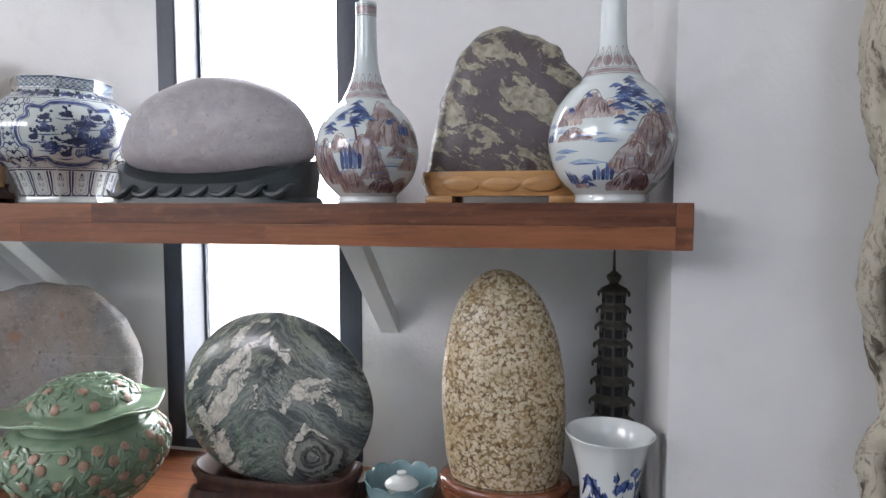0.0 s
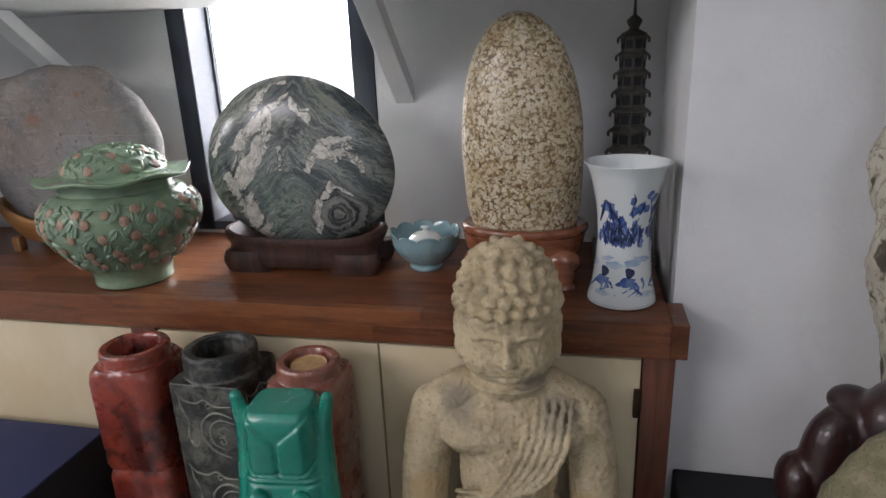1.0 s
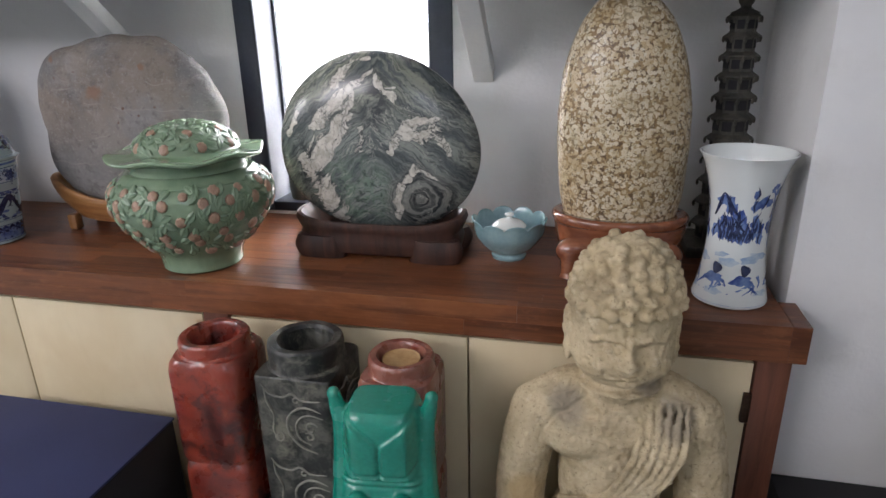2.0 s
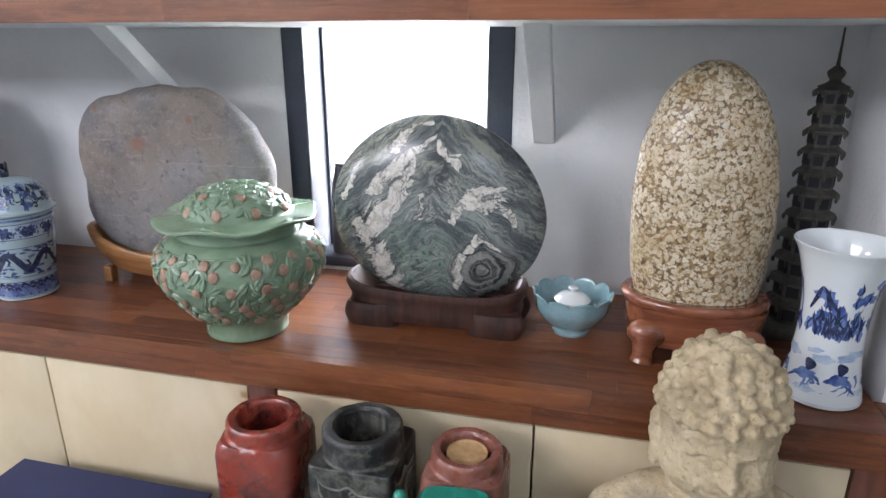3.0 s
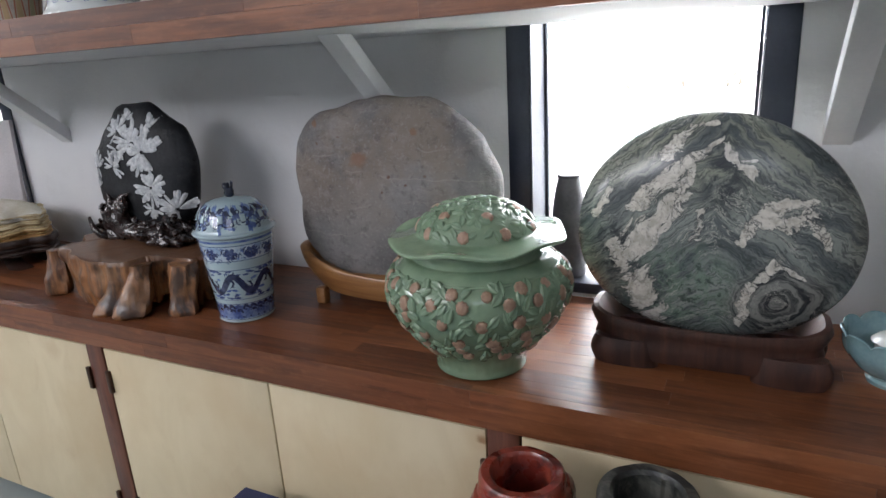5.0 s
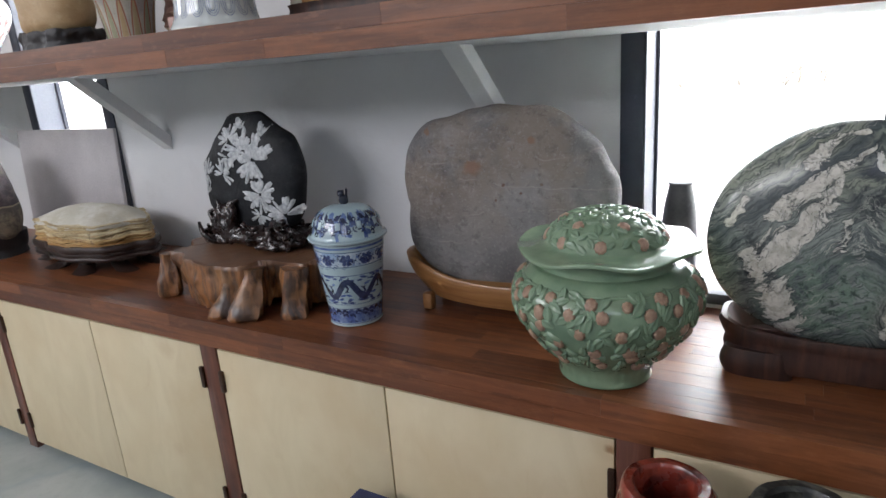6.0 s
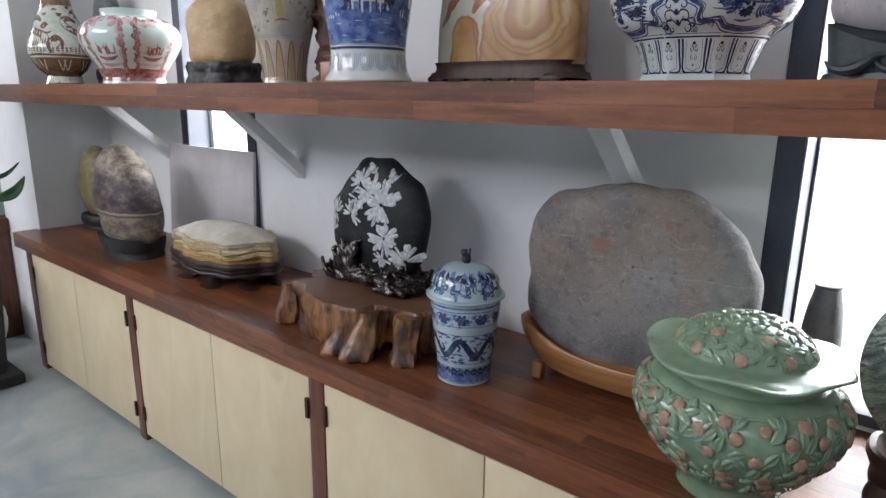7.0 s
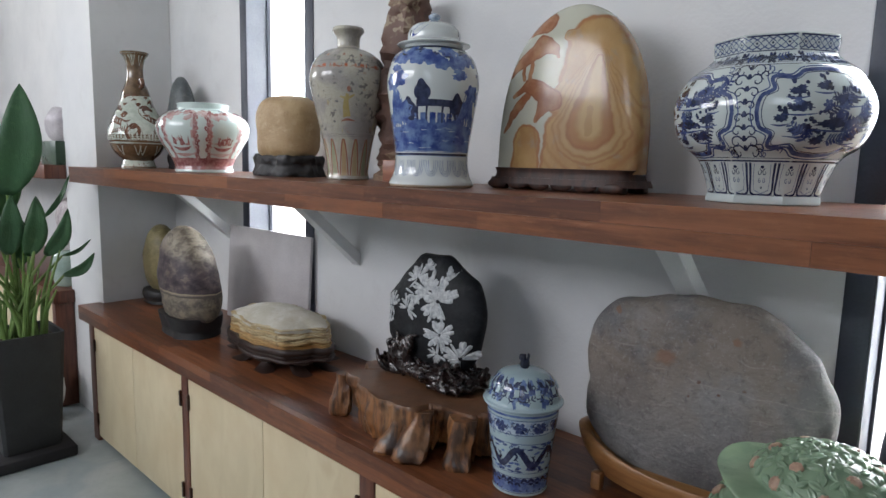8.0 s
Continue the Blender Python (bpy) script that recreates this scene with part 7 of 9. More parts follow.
def mottled_viewing_stone():
    t = thing("viewing_stone", (-0.138, 1.43, SHELF), "upright dark stone mottled with olive on a honey-coloured wooden stand", "stone")

    def edge(a):
        """A broad foot, straight breaks and an off-centre top."""
        r = 0.25
        for n, d in ((2.93, 0.149), (2.76, 0.143), (2.50, 0.153), (2.10, 0.172), (1.78, 0.179), (1.40, 0.176), (1.12, 0.171), (0.62, 0.176), (0.15, 0.182), (-0.12, 0.190)):
            r = min(r, d / max(0.05, math.cos(a - n)))
        return r * (1 + 0.008 * math.sin(9 * a) + 0.006 * math.sin(17 * a + 1))
    part("stone", slab_stone(edge, 0.062, 0.006, 11, 4.2, 120, 24, -0.150), mottled_stone(), t, at=pose(0, 0, 0.221))
    b = bmesh.new()
    rows = []
    for j in range(9):
        u = j / 8
        sc = 0.93 + 0.10 * math.sin(u * math.pi * 0.6)
        rows.append([b.verts.new((px * sc, py * sc, 0.016 + 0.055 * u)) for px, py in (rounded_plan(0.186, 0.078, 4)(2 * math.pi * k / 80) for k in range(80))])
    sheet(b, rows)
    s = part("stand", b, HONEY, t, "honey-coloured wooden stand")
    for x in (-0.14, 0.14):
        for y in (-0.055, 0.055):
            part("foot", box(0.065, 0.035, 0.017, (x, y, 0.0085), 0.005), HONEY, s)
    for k in range(3):
        part("carved_lobe", ball(bmesh.new(), (-0.085 + 0.088 * k, -0.0765, 0.044), (0.046, 0.0055, 0.019)), HONEY, s)


mottled_viewing_stone()


def banded_viewing_stone():
    t = thing("viewing_stone", sized(-1.922, 1.55, SHELF, 1.02), "waxy cream stone with rust-red marks and ochre rings", "stone")
    part("stone", bumpy(upright_stone(0.207, 0.44, 0.12, 2.3, 0.07, 0.012, 0, 96, 48), 0.0005, 8), banded_agate(), t, at=pose(0, 0, 0.05) @ Matrix.Diagonal((1.10, 1, 1.01, 1)))

    s = part("stand", outline_prism(rounded_plan(0.222, 0.085, 4), 0.032, 0.06, 80, lambda u: 1 - 0.03 * math.sin(3.1 * u), 4), ROSEWOOD, t, "dark wooden stand")
    part("moulding", outline_prism(rounded_plan(0.236, 0.095, 4), 0.016, 0.033, 80, lambda u: 1 - 0.03 * u, 3), ROSEWOOD, s)
    for k in range(6):
        part("apron_lobe", ball(bmesh.new(), (-0.18 + 0.072 * k, -0.082, 0.014), (0.034, 0.008, 0.0135)), ROSEWOOD, s)
    for x in (-0.185, 0.185):
        for y in (-0.06, 0.06):
            part("foot", box(0.045, 0.03, 0.017, (x, y, 0.0085), 0.004), ROSEWOOD, s)


banded_viewing_stone()


def court_jar():
    j = thing("lidded_jar", sized(-2.244, 1.33, SHELF, 1.028), "tall deep-blue and white porcelain jar with a domed lid", "jar")
    prof = [(0.116, 0), (0.120, 0.003), (0.120, 0.012), (0.108, 0.035), (0.103, 0.075), (0.106, 0.12), (0.118, 0.20), (0.1275, 0.265), (0.126, 0.31), (0.112, 0.35), (0.090, 0.372), (0.082, 0.38), (0.082, 0.386)]
    g = glazed("greyish_white_jar_glaze", (0.55, 0.60, 0.60), (0.62, 0.66, 0.65), 0.08, 0.007)
    body = part("body", lathe(prof, 80, 5), g, j)
    rnd = random.Random(51)
    R = 0.127
    half = math.pi * R
    k = Brush(prof, -46, R)
    ring = [(-half + half * q / 12) for q in range(25)]
    k.stroke("cobalt", [(u, 0.089) for u in ring], 0.007, 2)
    k.stroke("royal", [(u, 0.096) for u in ring], 0.0015, 2)
    k.stroke("wash", [(u, 0.085) for u in ring], 0.002, 2)
    for q in range(17):
        u = -half + 2 * half * (q + 0.5) / 17
        for r in (0.0205, 0.0145, 0.0085):
            k.stroke("mid", [(u - r, 0.074), (u - r * 1.02, 0.060), (u - r * 0.72, 0.052 - r * 0.55), (u, 0.052 - r), (u + r * 0.72, 0.052 - r * 0.55), (u + r * 1.02, 0.060), (u + r, 0.074)], 0.0014, 4)
    # ground: broad wet washes, leaving a pale reserve in the middle zone
    for v, h in ((0.112, 0.014), (0.130, 0.014), (0.148, 0.013)):
        k.stroke("royal", [(u, v) for u in ring], [h * 2 * rnd.uniform(0.85, 1.1) for _ in ring], 2)
    for q in range(26):
        u = -half + 2 * half * q / 26
        k.blob("royal", u, rnd.uniform(0.155, 0.20) if abs(u) > 0.09 else 0.160, rnd.uniform(0.02, 0.032), rnd.uniform(0.012, 0.024), 0, 6, 0.12, 26)
        k.blob("cobalt" if q % 3 == 0 else "royal", u + 0.008, 0.118 + rnd.uniform(-0.01, 0.03), 0.022, 0.006, 0.1, 4, 0.2, 20)
    for q in range(70):
        u, v = rnd.uniform(-half, half), rnd.uniform(0.104, 0.165)
        k.stroke("wash" if q % 3 else "cobalt", [(u - 0.012, v), (u, v + rnd.uniform(-0.002, 0.003)), (u + 0.012, v)], [0.0004, 0.0022, 0.0004], 3)
    for c in (-0.3, 0.10, -0.10, 0.3):
        k.cliff(c * 1.15, 0.16, 0.085, 0.10, rnd, "royal", "royal")
    # a low table with dark plain upright shapes beside it
    for v in (0.165, 0.178, 0.190):
        k.stroke("royal", [(-0.10, v), (0.0, v + 0.002), (0.10, v)], [0.004, 0.015, 0.004], 4)
    k.stroke("cobalt", [(-0.045, 0.222), (0.0, 0.224), (0.058, 0.222)], 0.018, 3)
    for u in (-0.042, -0.015, 0.03, 0.055):
        k.stroke("cobalt", [(u, 0.222), (u - 0.002, 0.19), (u, 0.162)], [0.007, 0.005, 0.007], 3)
    for u, v in ((-0.028, 0.250), (0.072, 0.215), (-0.068, 0.205)):
        k.blob("cobalt", u, v, 0.021, 0.032, 0.1, 4, 0.12, 24)
    # clouds and pine boughs round the shoulder
    for q in range(34):
        u = -half + 2 * half * q / 34
        k.blob("royal", u, 0.335 + rnd.uniform(-0.012, 0.022), rnd.uniform(0.022, 0.034), rnd.uniform(0.012, 0.018), rnd.uniform(-0.2, 0.2), 6, 0.14, 26)
        if q % 2:
            k.blob("cobalt", u, 0.352 + rnd.uniform(-0.008, 0.010), 0.016, 0.007, rnd.uniform(-0.3, 0.3), 5, 0.2, 22)
    for q in range(13):
        u = rnd.uniform(-half, half)
        k.blob("royal", u, rnd.uniform(0.288, 0.318), rnd.uniform(0.018, 0.03), rnd.uniform(0.007, 0.012), rnd.uniform(-0.2, 0.2), 7, 0.15, 30)
    for q in range(14):
        u = math.copysign(rnd.uniform(0.085, 0.30), rnd.uniform(-1, 1))
        k.blob("royal", u, rnd.uniform(0.20, 0.29), rnd.uniform(0.02, 0.035), rnd.uniform(0.014, 0.026), rnd.uniform(-0.4, 0.4), 6, 0.16, 26)
    k.stroke("cobalt", [(u, 0.372) for u in ring], 0.006, 2)
    k.put(body, INKS)
    lp = [(0.082, 0.385), (0.099, 0.386), (0.1, 0.390), (0.085, 0.395), (0.074, 0.40), (0.072, 0.42), (0.058, 0.44), (0.03, 0.449), (0.010, 0.451)]
    lid = part("lid", lathe(lp, 72, 5), g, j)
    k = Brush(lp, -46, 0.08)
    for u in (-0.2, -0.075, 0.10, 0.2):
        k.stroke("royal", [(u, 0.405), (u + 0.02, 0.420), (u + 0.052, 0.438)], [0.004, 0.022, 0.012], 4)
        k.stroke("cobalt", [(u - 0.01, 0.408), (u - 0.008, 0.424)], 0.008, 2)
    k.put(lid, INKS)
    part("knob", lathe([(0.009, 0.449), (0.008, 0.454), (0.016, 0.462), (0.016, 0.469), (0.008, 0.475), (0.002, 0.476)], 32), plain("pale_blue_knob_glaze", (0.20, 0.27, 0.40), (0.45, 0.52, 0.58), 60, 0.12, coat=0.5), lid)


court_jar()


def meiping_vase():
    t = thing("meiping_vase", sized(-2.827, 1.48, SHELF, 1.113), "high-shouldered grey crackled vase with faded polychrome painting", "vase")
    prof = [(0.066, 0), (0.071, 0.003), (0.070, 0.012), (0.068, 0.03), (0.076, 0.09), (0.088, 0.15), (0.108, 0.23), (0.1245, 0.305), (0.124, 0.345), (0.108, 0.385), (0.075, 0.412), (0.042, 0.424), (0.037, 0.436), (0.039, 0.46), (0.048, 0.474), (0.052, 0.48), (0.050, 0.488)]
    body = part("body", lathe(prof, 72, 5, None, 0.005), meiping_glaze(), t)
    rnd = random.Random(61)
    k = Brush(prof, -40, 0.12)
    half = math.pi * 0.12
    ring = [(-half + half * q / 12) for q in range(25)]
    for v in (0.140, 0.146, 0.372):
        k.stroke("sepia", [(u, v) for u in ring], 0.0014, 2)
    for q in range(60):
        u, v = rnd.uniform(-half, half), rnd.uniform(0.16, 0.335)
        if rnd.random() < 0.6:
            k.spray("sepia", u, v, rnd.uniform(0.015, 0.032), rnd.uniform(0, 6.28), 3, rnd)
        else:
            k.blob("sepia", u, v, rnd.uniform(0.004, 0.009), rnd.uniform(0.003, 0.006), 0, 5, 0.25, 16)
    for q in range(12):
        u = -half + 2 * half * (q + 0.5) / 12
        k.stroke("sprig", [(u - 0.022, 0.352), (u - 0.008, 0.357), (u + 0.006, 0.352), (u + 0.022, 0.356)], [0.001, 0.004, 0.004, 0.001])
        k.bloom("sprig", u + 0.02, 0.392, 0.005)
    for c in (-0.25, 0.0, 0.25):
        k.stroke("saffron", [(c, 0.20), (c - 0.004, 0.235), (c + 0.002, 0.27)], [0.028, 0.020, 0.010])
        k.stroke("saffron", [(c - 0.022, 0.262), (c, 0.256), (c + 0.024, 0.268)], [0.004, 0.009, 0.004])
        k.blob("sprig", c + 0.006, 0.285, 0.006, 0.009, n=10)
        k.stroke("sprig", [(c - 0.024, 0.186), (c, 0.192), (c + 0.03, 0.188)], [0.002, 0.007, 0.002])
    k.put(body, INKS)


meiping_vase()


def small_tan_stone():
    t = thing("viewing_stone", sized(-3.226, 1.48, SHELF, 1.113), "rounded tan stone on a rugged black base", "stone")
    b = bmesh.new()
    rows = []
    for j in range(1, 30):
        k = (1 - math.cos(math.pi * j / 30)) / 2
        w = 0.145 * (1 - abs(2 * k - 1) ** 5.0) ** 0.42
        rows.append([b.verts.new((px * w * (1 - 0.05 * k), py * w * 0.62, 0.05 + 0.245 * k)) for px, py in (rounded_plan(1, 1, 2.4)(2 * math.pi * q / 60) for q in range(60))])
    sheet(b, rows)
    part("stone", bumpy(b, 0.004, 12), speckled("tan_jasper_stone", (0.40, 0.27, 0.135), (0.50, 0.365, 0.205), (0.31, 0.20, 0.095), (0.57, 0.45, 0.29), 0.5, 9, None, 0.004), t)
    b = outline_prism(rounded_plan(0.148, 0.095, 3, 7, 0.05), 0, 0.075, 120, lambda u: 1.02 - 0.09 * u + 0.03 * math.sin(9 * u), 16)
    part("base", bumpy(b, 0.009, 24), EBONY, t, "rugged black base")


small_tan_stone()


def squat_jar():
    t = thing("squat_jar", sized(-3.805, 1.40, SHELF, 1.081), "squat white porcelain jar with copper-red cloud painting", "jar")
    prof = [(0.115, 0), (0.121, 0.003), (0.120, 0.012), (0.118, 0.03), (0.140, 0.075), (0.178, 0.135), (0.190, 0.18), (0.180, 0.22), (0.145, 0.25), (0.108, 0.262), (0.103, 0.268), (0.104, 0.28), (0.106, 0.287)]
    body = part("body", lathe(prof, 80, 5, None, 0.006), glazed("pale_jade_white_glaze", (0.50, 0.61, 0.58), (0.59, 0.67, 0.65), 0.08), t)
    rnd = random.Random(71)
    R = 0.19
    half = math.pi * R
    k = Brush(prof, -28, R)
    ring = [(-half + half * q / 14) for q in range(29)]
    k.layer("pink")
    for v, w in ((0.008, 0.014), (0.020, 0.014), (0.032, 0.014), (0.044, 0.014), (0.054, 0.013)):
        k.stroke("red", [(u, v) for u in ring], [w * rnd.uniform(0.85, 1.3) for _ in ring], 2)
    for q in range(60):
        k.blob("pink", rnd.uniform(-half, half), rnd.uniform(0.222, 0.252), rnd.uniform(0.014, 0.030), rnd.uniform(0.005, 0.010), rnd.uniform(-0.3, 0.3), 5, 0.25, 18)
        k.blob("red", rnd.uniform(-half, half), rnd.uniform(0.236, 0.256), rnd.uniform(0.008, 0.016), rnd.uniform(0.003, 0.006), rnd.uniform(-0.3, 0.3), 5, 0.25, 18)
    for q in range(6):
        c = -half + 2 * half * q / 6
        for side in (-1, 1):
            for n in range(13):
                v = 0.062 + 0.0145 * n
                u = c + side * (0.025 + 0.004 * math.sin(n * 2.2))
                k.blob("pink", u + side * 0.006, v, rnd.uniform(0.010, 0.014), 0.010, 0, 5, 0.2, 18)
                k.curl("red", u, v, rnd.uniform(0.008, 0.011), rnd.uniform(0, 6), side, 0.0062)
            for n in range(4):
                k.blob("pink", c + side * (0.040 + 0.008 * n), 0.232 - 0.004 * n, 0.012, 0.010, 0, 5, 0.2, 18)
        # a small faded landscape in each white reserve
        m = c + half / 6
        k.stroke("red", [(m - 0.048, 0.106), (m - 0.02, 0.096), (m + 0.02, 0.097), (m + 0.048, 0.108)], [0.003, 0.012, 0.012, 0.003])
        k.stroke("pink", [(m - 0.058, 0.078), (m, 0.072), (m + 0.058, 0.078)], [0.004, 0.014, 0.004])
        for n in range(9):
            u, v = m + rnd.uniform(-0.044, 0.044), 0.108 + rnd.uniform(0, 0.010)
            k.stroke("red", [(u, v), (u + rnd.uniform(-0.006, 0.006), v + 0.016), (u + rnd.uniform(-0.008, 0.008), v + rnd.uniform(0.025, 0.040))], [0.010, 0.006, 0.001])
        for n in range(5):
            k.blob("red" if n % 2 else "pink", m + rnd.uniform(-0.045, 0.045), rnd.uniform(0.115, 0.140), rnd.uniform(0.007, 0.013), 0.004, rnd.uniform(-0.3, 0.3), 5, 0.25, 20)
    k.put(body, INKS)


squat_jar()


def gourd_vase():
    t = thing("gourd_vase", sized(-4.610, 1.41, SHELF, 1.037), "brown and white glazed gourd-bodied vase with scroll handles", "vase")
    g = ink("iron_brown_vase_glaze", (0.090, 0.052, 0.025), (0.17, 0.105, 0.055), 28)
    prof = [(0.085, 0), (0.09, 0.004), (0.078, 0.03), (0.076, 0.045), (0.116, 0.085), (0.144, 0.15), (0.142, 0.195), (0.116, 0.27), (0.082, 0.34), (0.066, 0.40), (0.048, 0.45), (0.041, 0.50), (0.047, 0.56), (0.068, 0.595), (0.070, 0.602)]
    body = part("body", lathe(prof, 64, 5, None, 0.006), g, t)
    rnd = random.Random(81)
    R = 0.13
    half = math.pi * R
    k = Brush(prof, -22, R)
    ring = [(-half + half * q / 12) for q in range(25)]
    k.stroke("cream", [(u, 0.034) for u in ring], [0.020 * rnd.uniform(0.5, 1.1) for _ in ring], 2)
    k.stroke("cream", [(u, 0.132) for u in ring], [0.010 * rnd.uniform(0.4, 1.1) for _ in ring], 2)
    for n in range(22):
        k.stroke("cream", [(u, 0.150 + 0.0105 * n) for u in ring], [0.011 * (rnd.uniform(0.5, 1.1) if n in (0, 21) else 1.08) for _ in ring], 2)
    for n in range(3):
        k.stroke("cream", [(u, 0.008 + 0.011 * n) for u in ring], 0.0115, 2)
    for q in range(70):
        k.blob("umber", rnd.uniform(-half, half), rnd.uniform(0.004, 0.040), rnd.uniform(0.003, 0.007), rnd.uniform(0.002, 0.004), rnd.uniform(0, 3), 4, 0.2, 10)
    for q in range(4):
        c = -half + 2 * half * (q + 0.35) / 4
        coil = [(c - 0.105, 0.150), (c - 0.115, 0.190), (c - 0.085, 0.225), (c - 0.060, 0.200), (c - 0.070, 0.165), (c - 0.020, 0.158), (c + 0.040, 0.165), (c + 0.075, 0.190), (c + 0.068, 0.230), (c + 0.020, 0.248), (c - 0.020, 0.268), (c - 0.045, 0.300), (c - 0.005, 0.315), (c + 0.040, 0.300)]
        k.stroke("umber", coil, [0.012, 0.018, 0.018, 0.016, 0.026, 0.040, 0.044, 0.040, 0.036, 0.032, 0.030, 0.030, 0.026, 0.014], 6)
        for n in range(8):
            u, v = c + 0.010 + 0.011 * n, 0.188 + 0.002 * n
            k.stroke("umber", [(u, v - 0.008), (u + 0.002, v + 0.010), (u + 0.004, v + 0.018)], [0.008, 0.005, 0.001], 3)
        for n in range(13):
            u, v = c + rnd.uniform(-0.11, 0.11), rnd.choice((0.215, 0.245, 0.275, 0.320, 0.335, 0.350, 0.370, 0.385))
            k.stroke("umber", [(u - 0.020, v), (u, v + rnd.uniform(-0.012, 0.012)), (u + 0.022, v + 0.004)], [0.003, rnd.uniform(0.010, 0.022), 0.003], 4)
        for n in range(3):
            u = c + (n - 1) * 0.09
            k.stroke("cream", [(u - 0.022, 0.585), (u, 0.535), (u + 0.022, 0.585)], [0.012, 0.004, 0.012], 4)
            k.stroke("cream", [(u + 0.03, 0.118), (u + 0.045, 0.070), (u + 0.06, 0.118)], [0.004, 0.006, 0.004], 4)
    k.stroke("cream", [(u, 0.597) for u in ring], 0.008, 2)
    k.put(body, INKS)
    for s in (-1, 1):
        part("handle", tube([(s * 0.068, 0, 0.42), (s * 0.090, 0, 0.43), (s * 0.088, 0, 0.455), (s * 0.068, 0, 0.46), (s * 0.055, 0, 0.44)], [0.012, 0.012, 0.011, 0.011, 0.010], 10), UMBER, t)


gourd_vase()
slate = speckled("slate_grey_stone", (0.09, 0.105, 0.11), (0.15, 0.165, 0.165), (0.05, 0.06, 0.06), (0.22, 0.23, 0.22), 0.4)
egg_on_stand(sized(-4.47, 1.60, SHELF, 1.08), (0.105, 0.06, 0.22, 0.03), slate, "slim slate-grey upright stone behind the jars", EBONY)
b = tube([(0, 0, 0), (0.005, 0, 0.15), (-0.012, 0, 0.32), (0.015, 0, 0.50), (0.03, 0, 0.64)], [0.085, 0.075, 0.078, 0.068, 0.06], 24, 8, rough=0.4)
plain_thing("bark_stone", bumpy(b, 0.018, 12), layered("reddish_petrified_bark", ((0.075, 0.04, 0.03), (0.14, 0.075, 0.055), (0.27, 0.19, 0.13), (0.33, 0.26, 0.18)), 0.6, 0.55, 0.005, 0.08), "tall reddish petrified wood piece by the wall", "stone", pose(-2.66, 1.60, SHELF - 0.001) @ Matrix.Diagonal((1.22, 1.03, 1.03, 1)))
plain_thing("wooden_block", box(0.16, 0.09, 0.075, (0, 0, 0.0375), 0.004), dark_wood("reddish_block_wood", (0.22, 0.075, 0.04), (0.33, 0.13, 0.07), 0.4, along="x"), "small reddish wooden block", "block", (-2.525, 1.50, SHELF))

# ---- on the floor, in front of the cabinets ----


def cong(at, turn, half, high, ring_r, ring_h, mat, label, tiers, corner, carved=None):
    t = thing("square_vase", sized(*at, 1.022, 0.979, turn), label, "vase", "square vases on the floor")
    b = bmesh.new()
    hole = ring_r * 0.68
    rows = []
    body_top = high - ring_h
    prof = [(1.0, 0.0, corner)]
    for k in range(tiers):
        z0, z1 = body_top * (0, 0.62, 1)[k] if tiers == 2 else 0, body_top * (0.62, 1)[k] if tiers == 2 else body_top
        prof += [(0.965, z0 + 0.003, corner), (0.965, z0 + 0.008, corner), (1.0, z0 + 0.014, corner), (1.0, z1 - (0.030 if not carved else 0.006), corner), (0.985, z1 - (0.012 if not carved else 0.002), corner - 1), (0.93 if not carved else 0.97, z1, corner - 2)]
    prof += [(ring_r / half * 1.03, body_top + 0.001, 2.2), (ring_r / half * 1.0, body_top + 0.006, 2), (ring_r / half * 1.0, high - 0.012, 2), (ring_r / half * 0.98, high - 0.004, 2), (ring_r / half * 0.93, high, 2), (hole / half * 1.10, high - 0.001, 2), (hole / half, high - 0.008, 2), (hole / half * 0.96, high - 0.14, 2)]
    for s, z, p in prof:
        f = rounded_plan(half * s, half * s, p)
        rows.append([b.verts.new((*f(2 * math.pi * (k + 0.5) / 96), z)) for k in range(96)])
    sheet(b, rows)
    part("body", bumpy(b, 0.0016, 20), mat, t, smooth=35)
    if not carved:
        return
    # one curling beast-and-cloud panel on each of two faces, in low raised lines
    for side in range(2):
        turn_m = Matrix.Rotation(side * math.pi / 2, 4, "Z")

        def line(pts, w):
            run = [(x, -half - 0.0002, z) for x, z in pts]
            part("carved_line", tube(run, [w * 0.4] + [w] * (len(run) - 2) + [w * 0.4], 6, 5), carved, t, at=turn_m.copy())

        def spiral(cx, cz, r, a0, hand, w):
            line([(cx + r * (1 - 0.10 * q) * math.cos(a0 + hand * 0.8 * q), cz + r * (1 - 0.10 * q) * math.sin(a0 + hand * 0.8 * q)) for q in range(9)], w)
        for z in (0.585, 0.40, 0.215):
            line([(-0.066, z + 0.050), (-0.050, z + 0.030), (-0.022, z + 0.024), (0.000, z + 0.034), (0.022, z + 0.020), (0.060, z + 0.022)], 0.0026)
            line([(-0.062, z + 0.046), (-0.058, z + 0.010), (-0.045, z - 0.022), (-0.050, z - 0.060), (-0.036, z - 0.090)], 0.0028)
            line([(0.060, z - 0.006), (0.030, z + 0.004), (0.004, z - 0.004), (-0.016, z - 0.030), (-0.012, z - 0.068), (0.010, z - 0.095), (0.045, z - 0.108)], 0.0030)
            line([(0.064, z - 0.020), (0.034, z - 0.014), (0.012, z - 0.024), (0.002, z - 0.046), (0.008, z - 0.075), (0.032, z - 0.088)], 0.0024)
            spiral(0.036, z - 0.046, 0.016, 0.4, 1, 0.0024)
            spiral(0.030, z - 0.068, 0.012, 2.4, -1, 0.0024)
            spiral(0.008, z + 0.018, 0.010, 0.0, 1, 0.0024)
            spiral(-0.040, z - 0.075, 0.015, 1.2, -1, 0.0024)


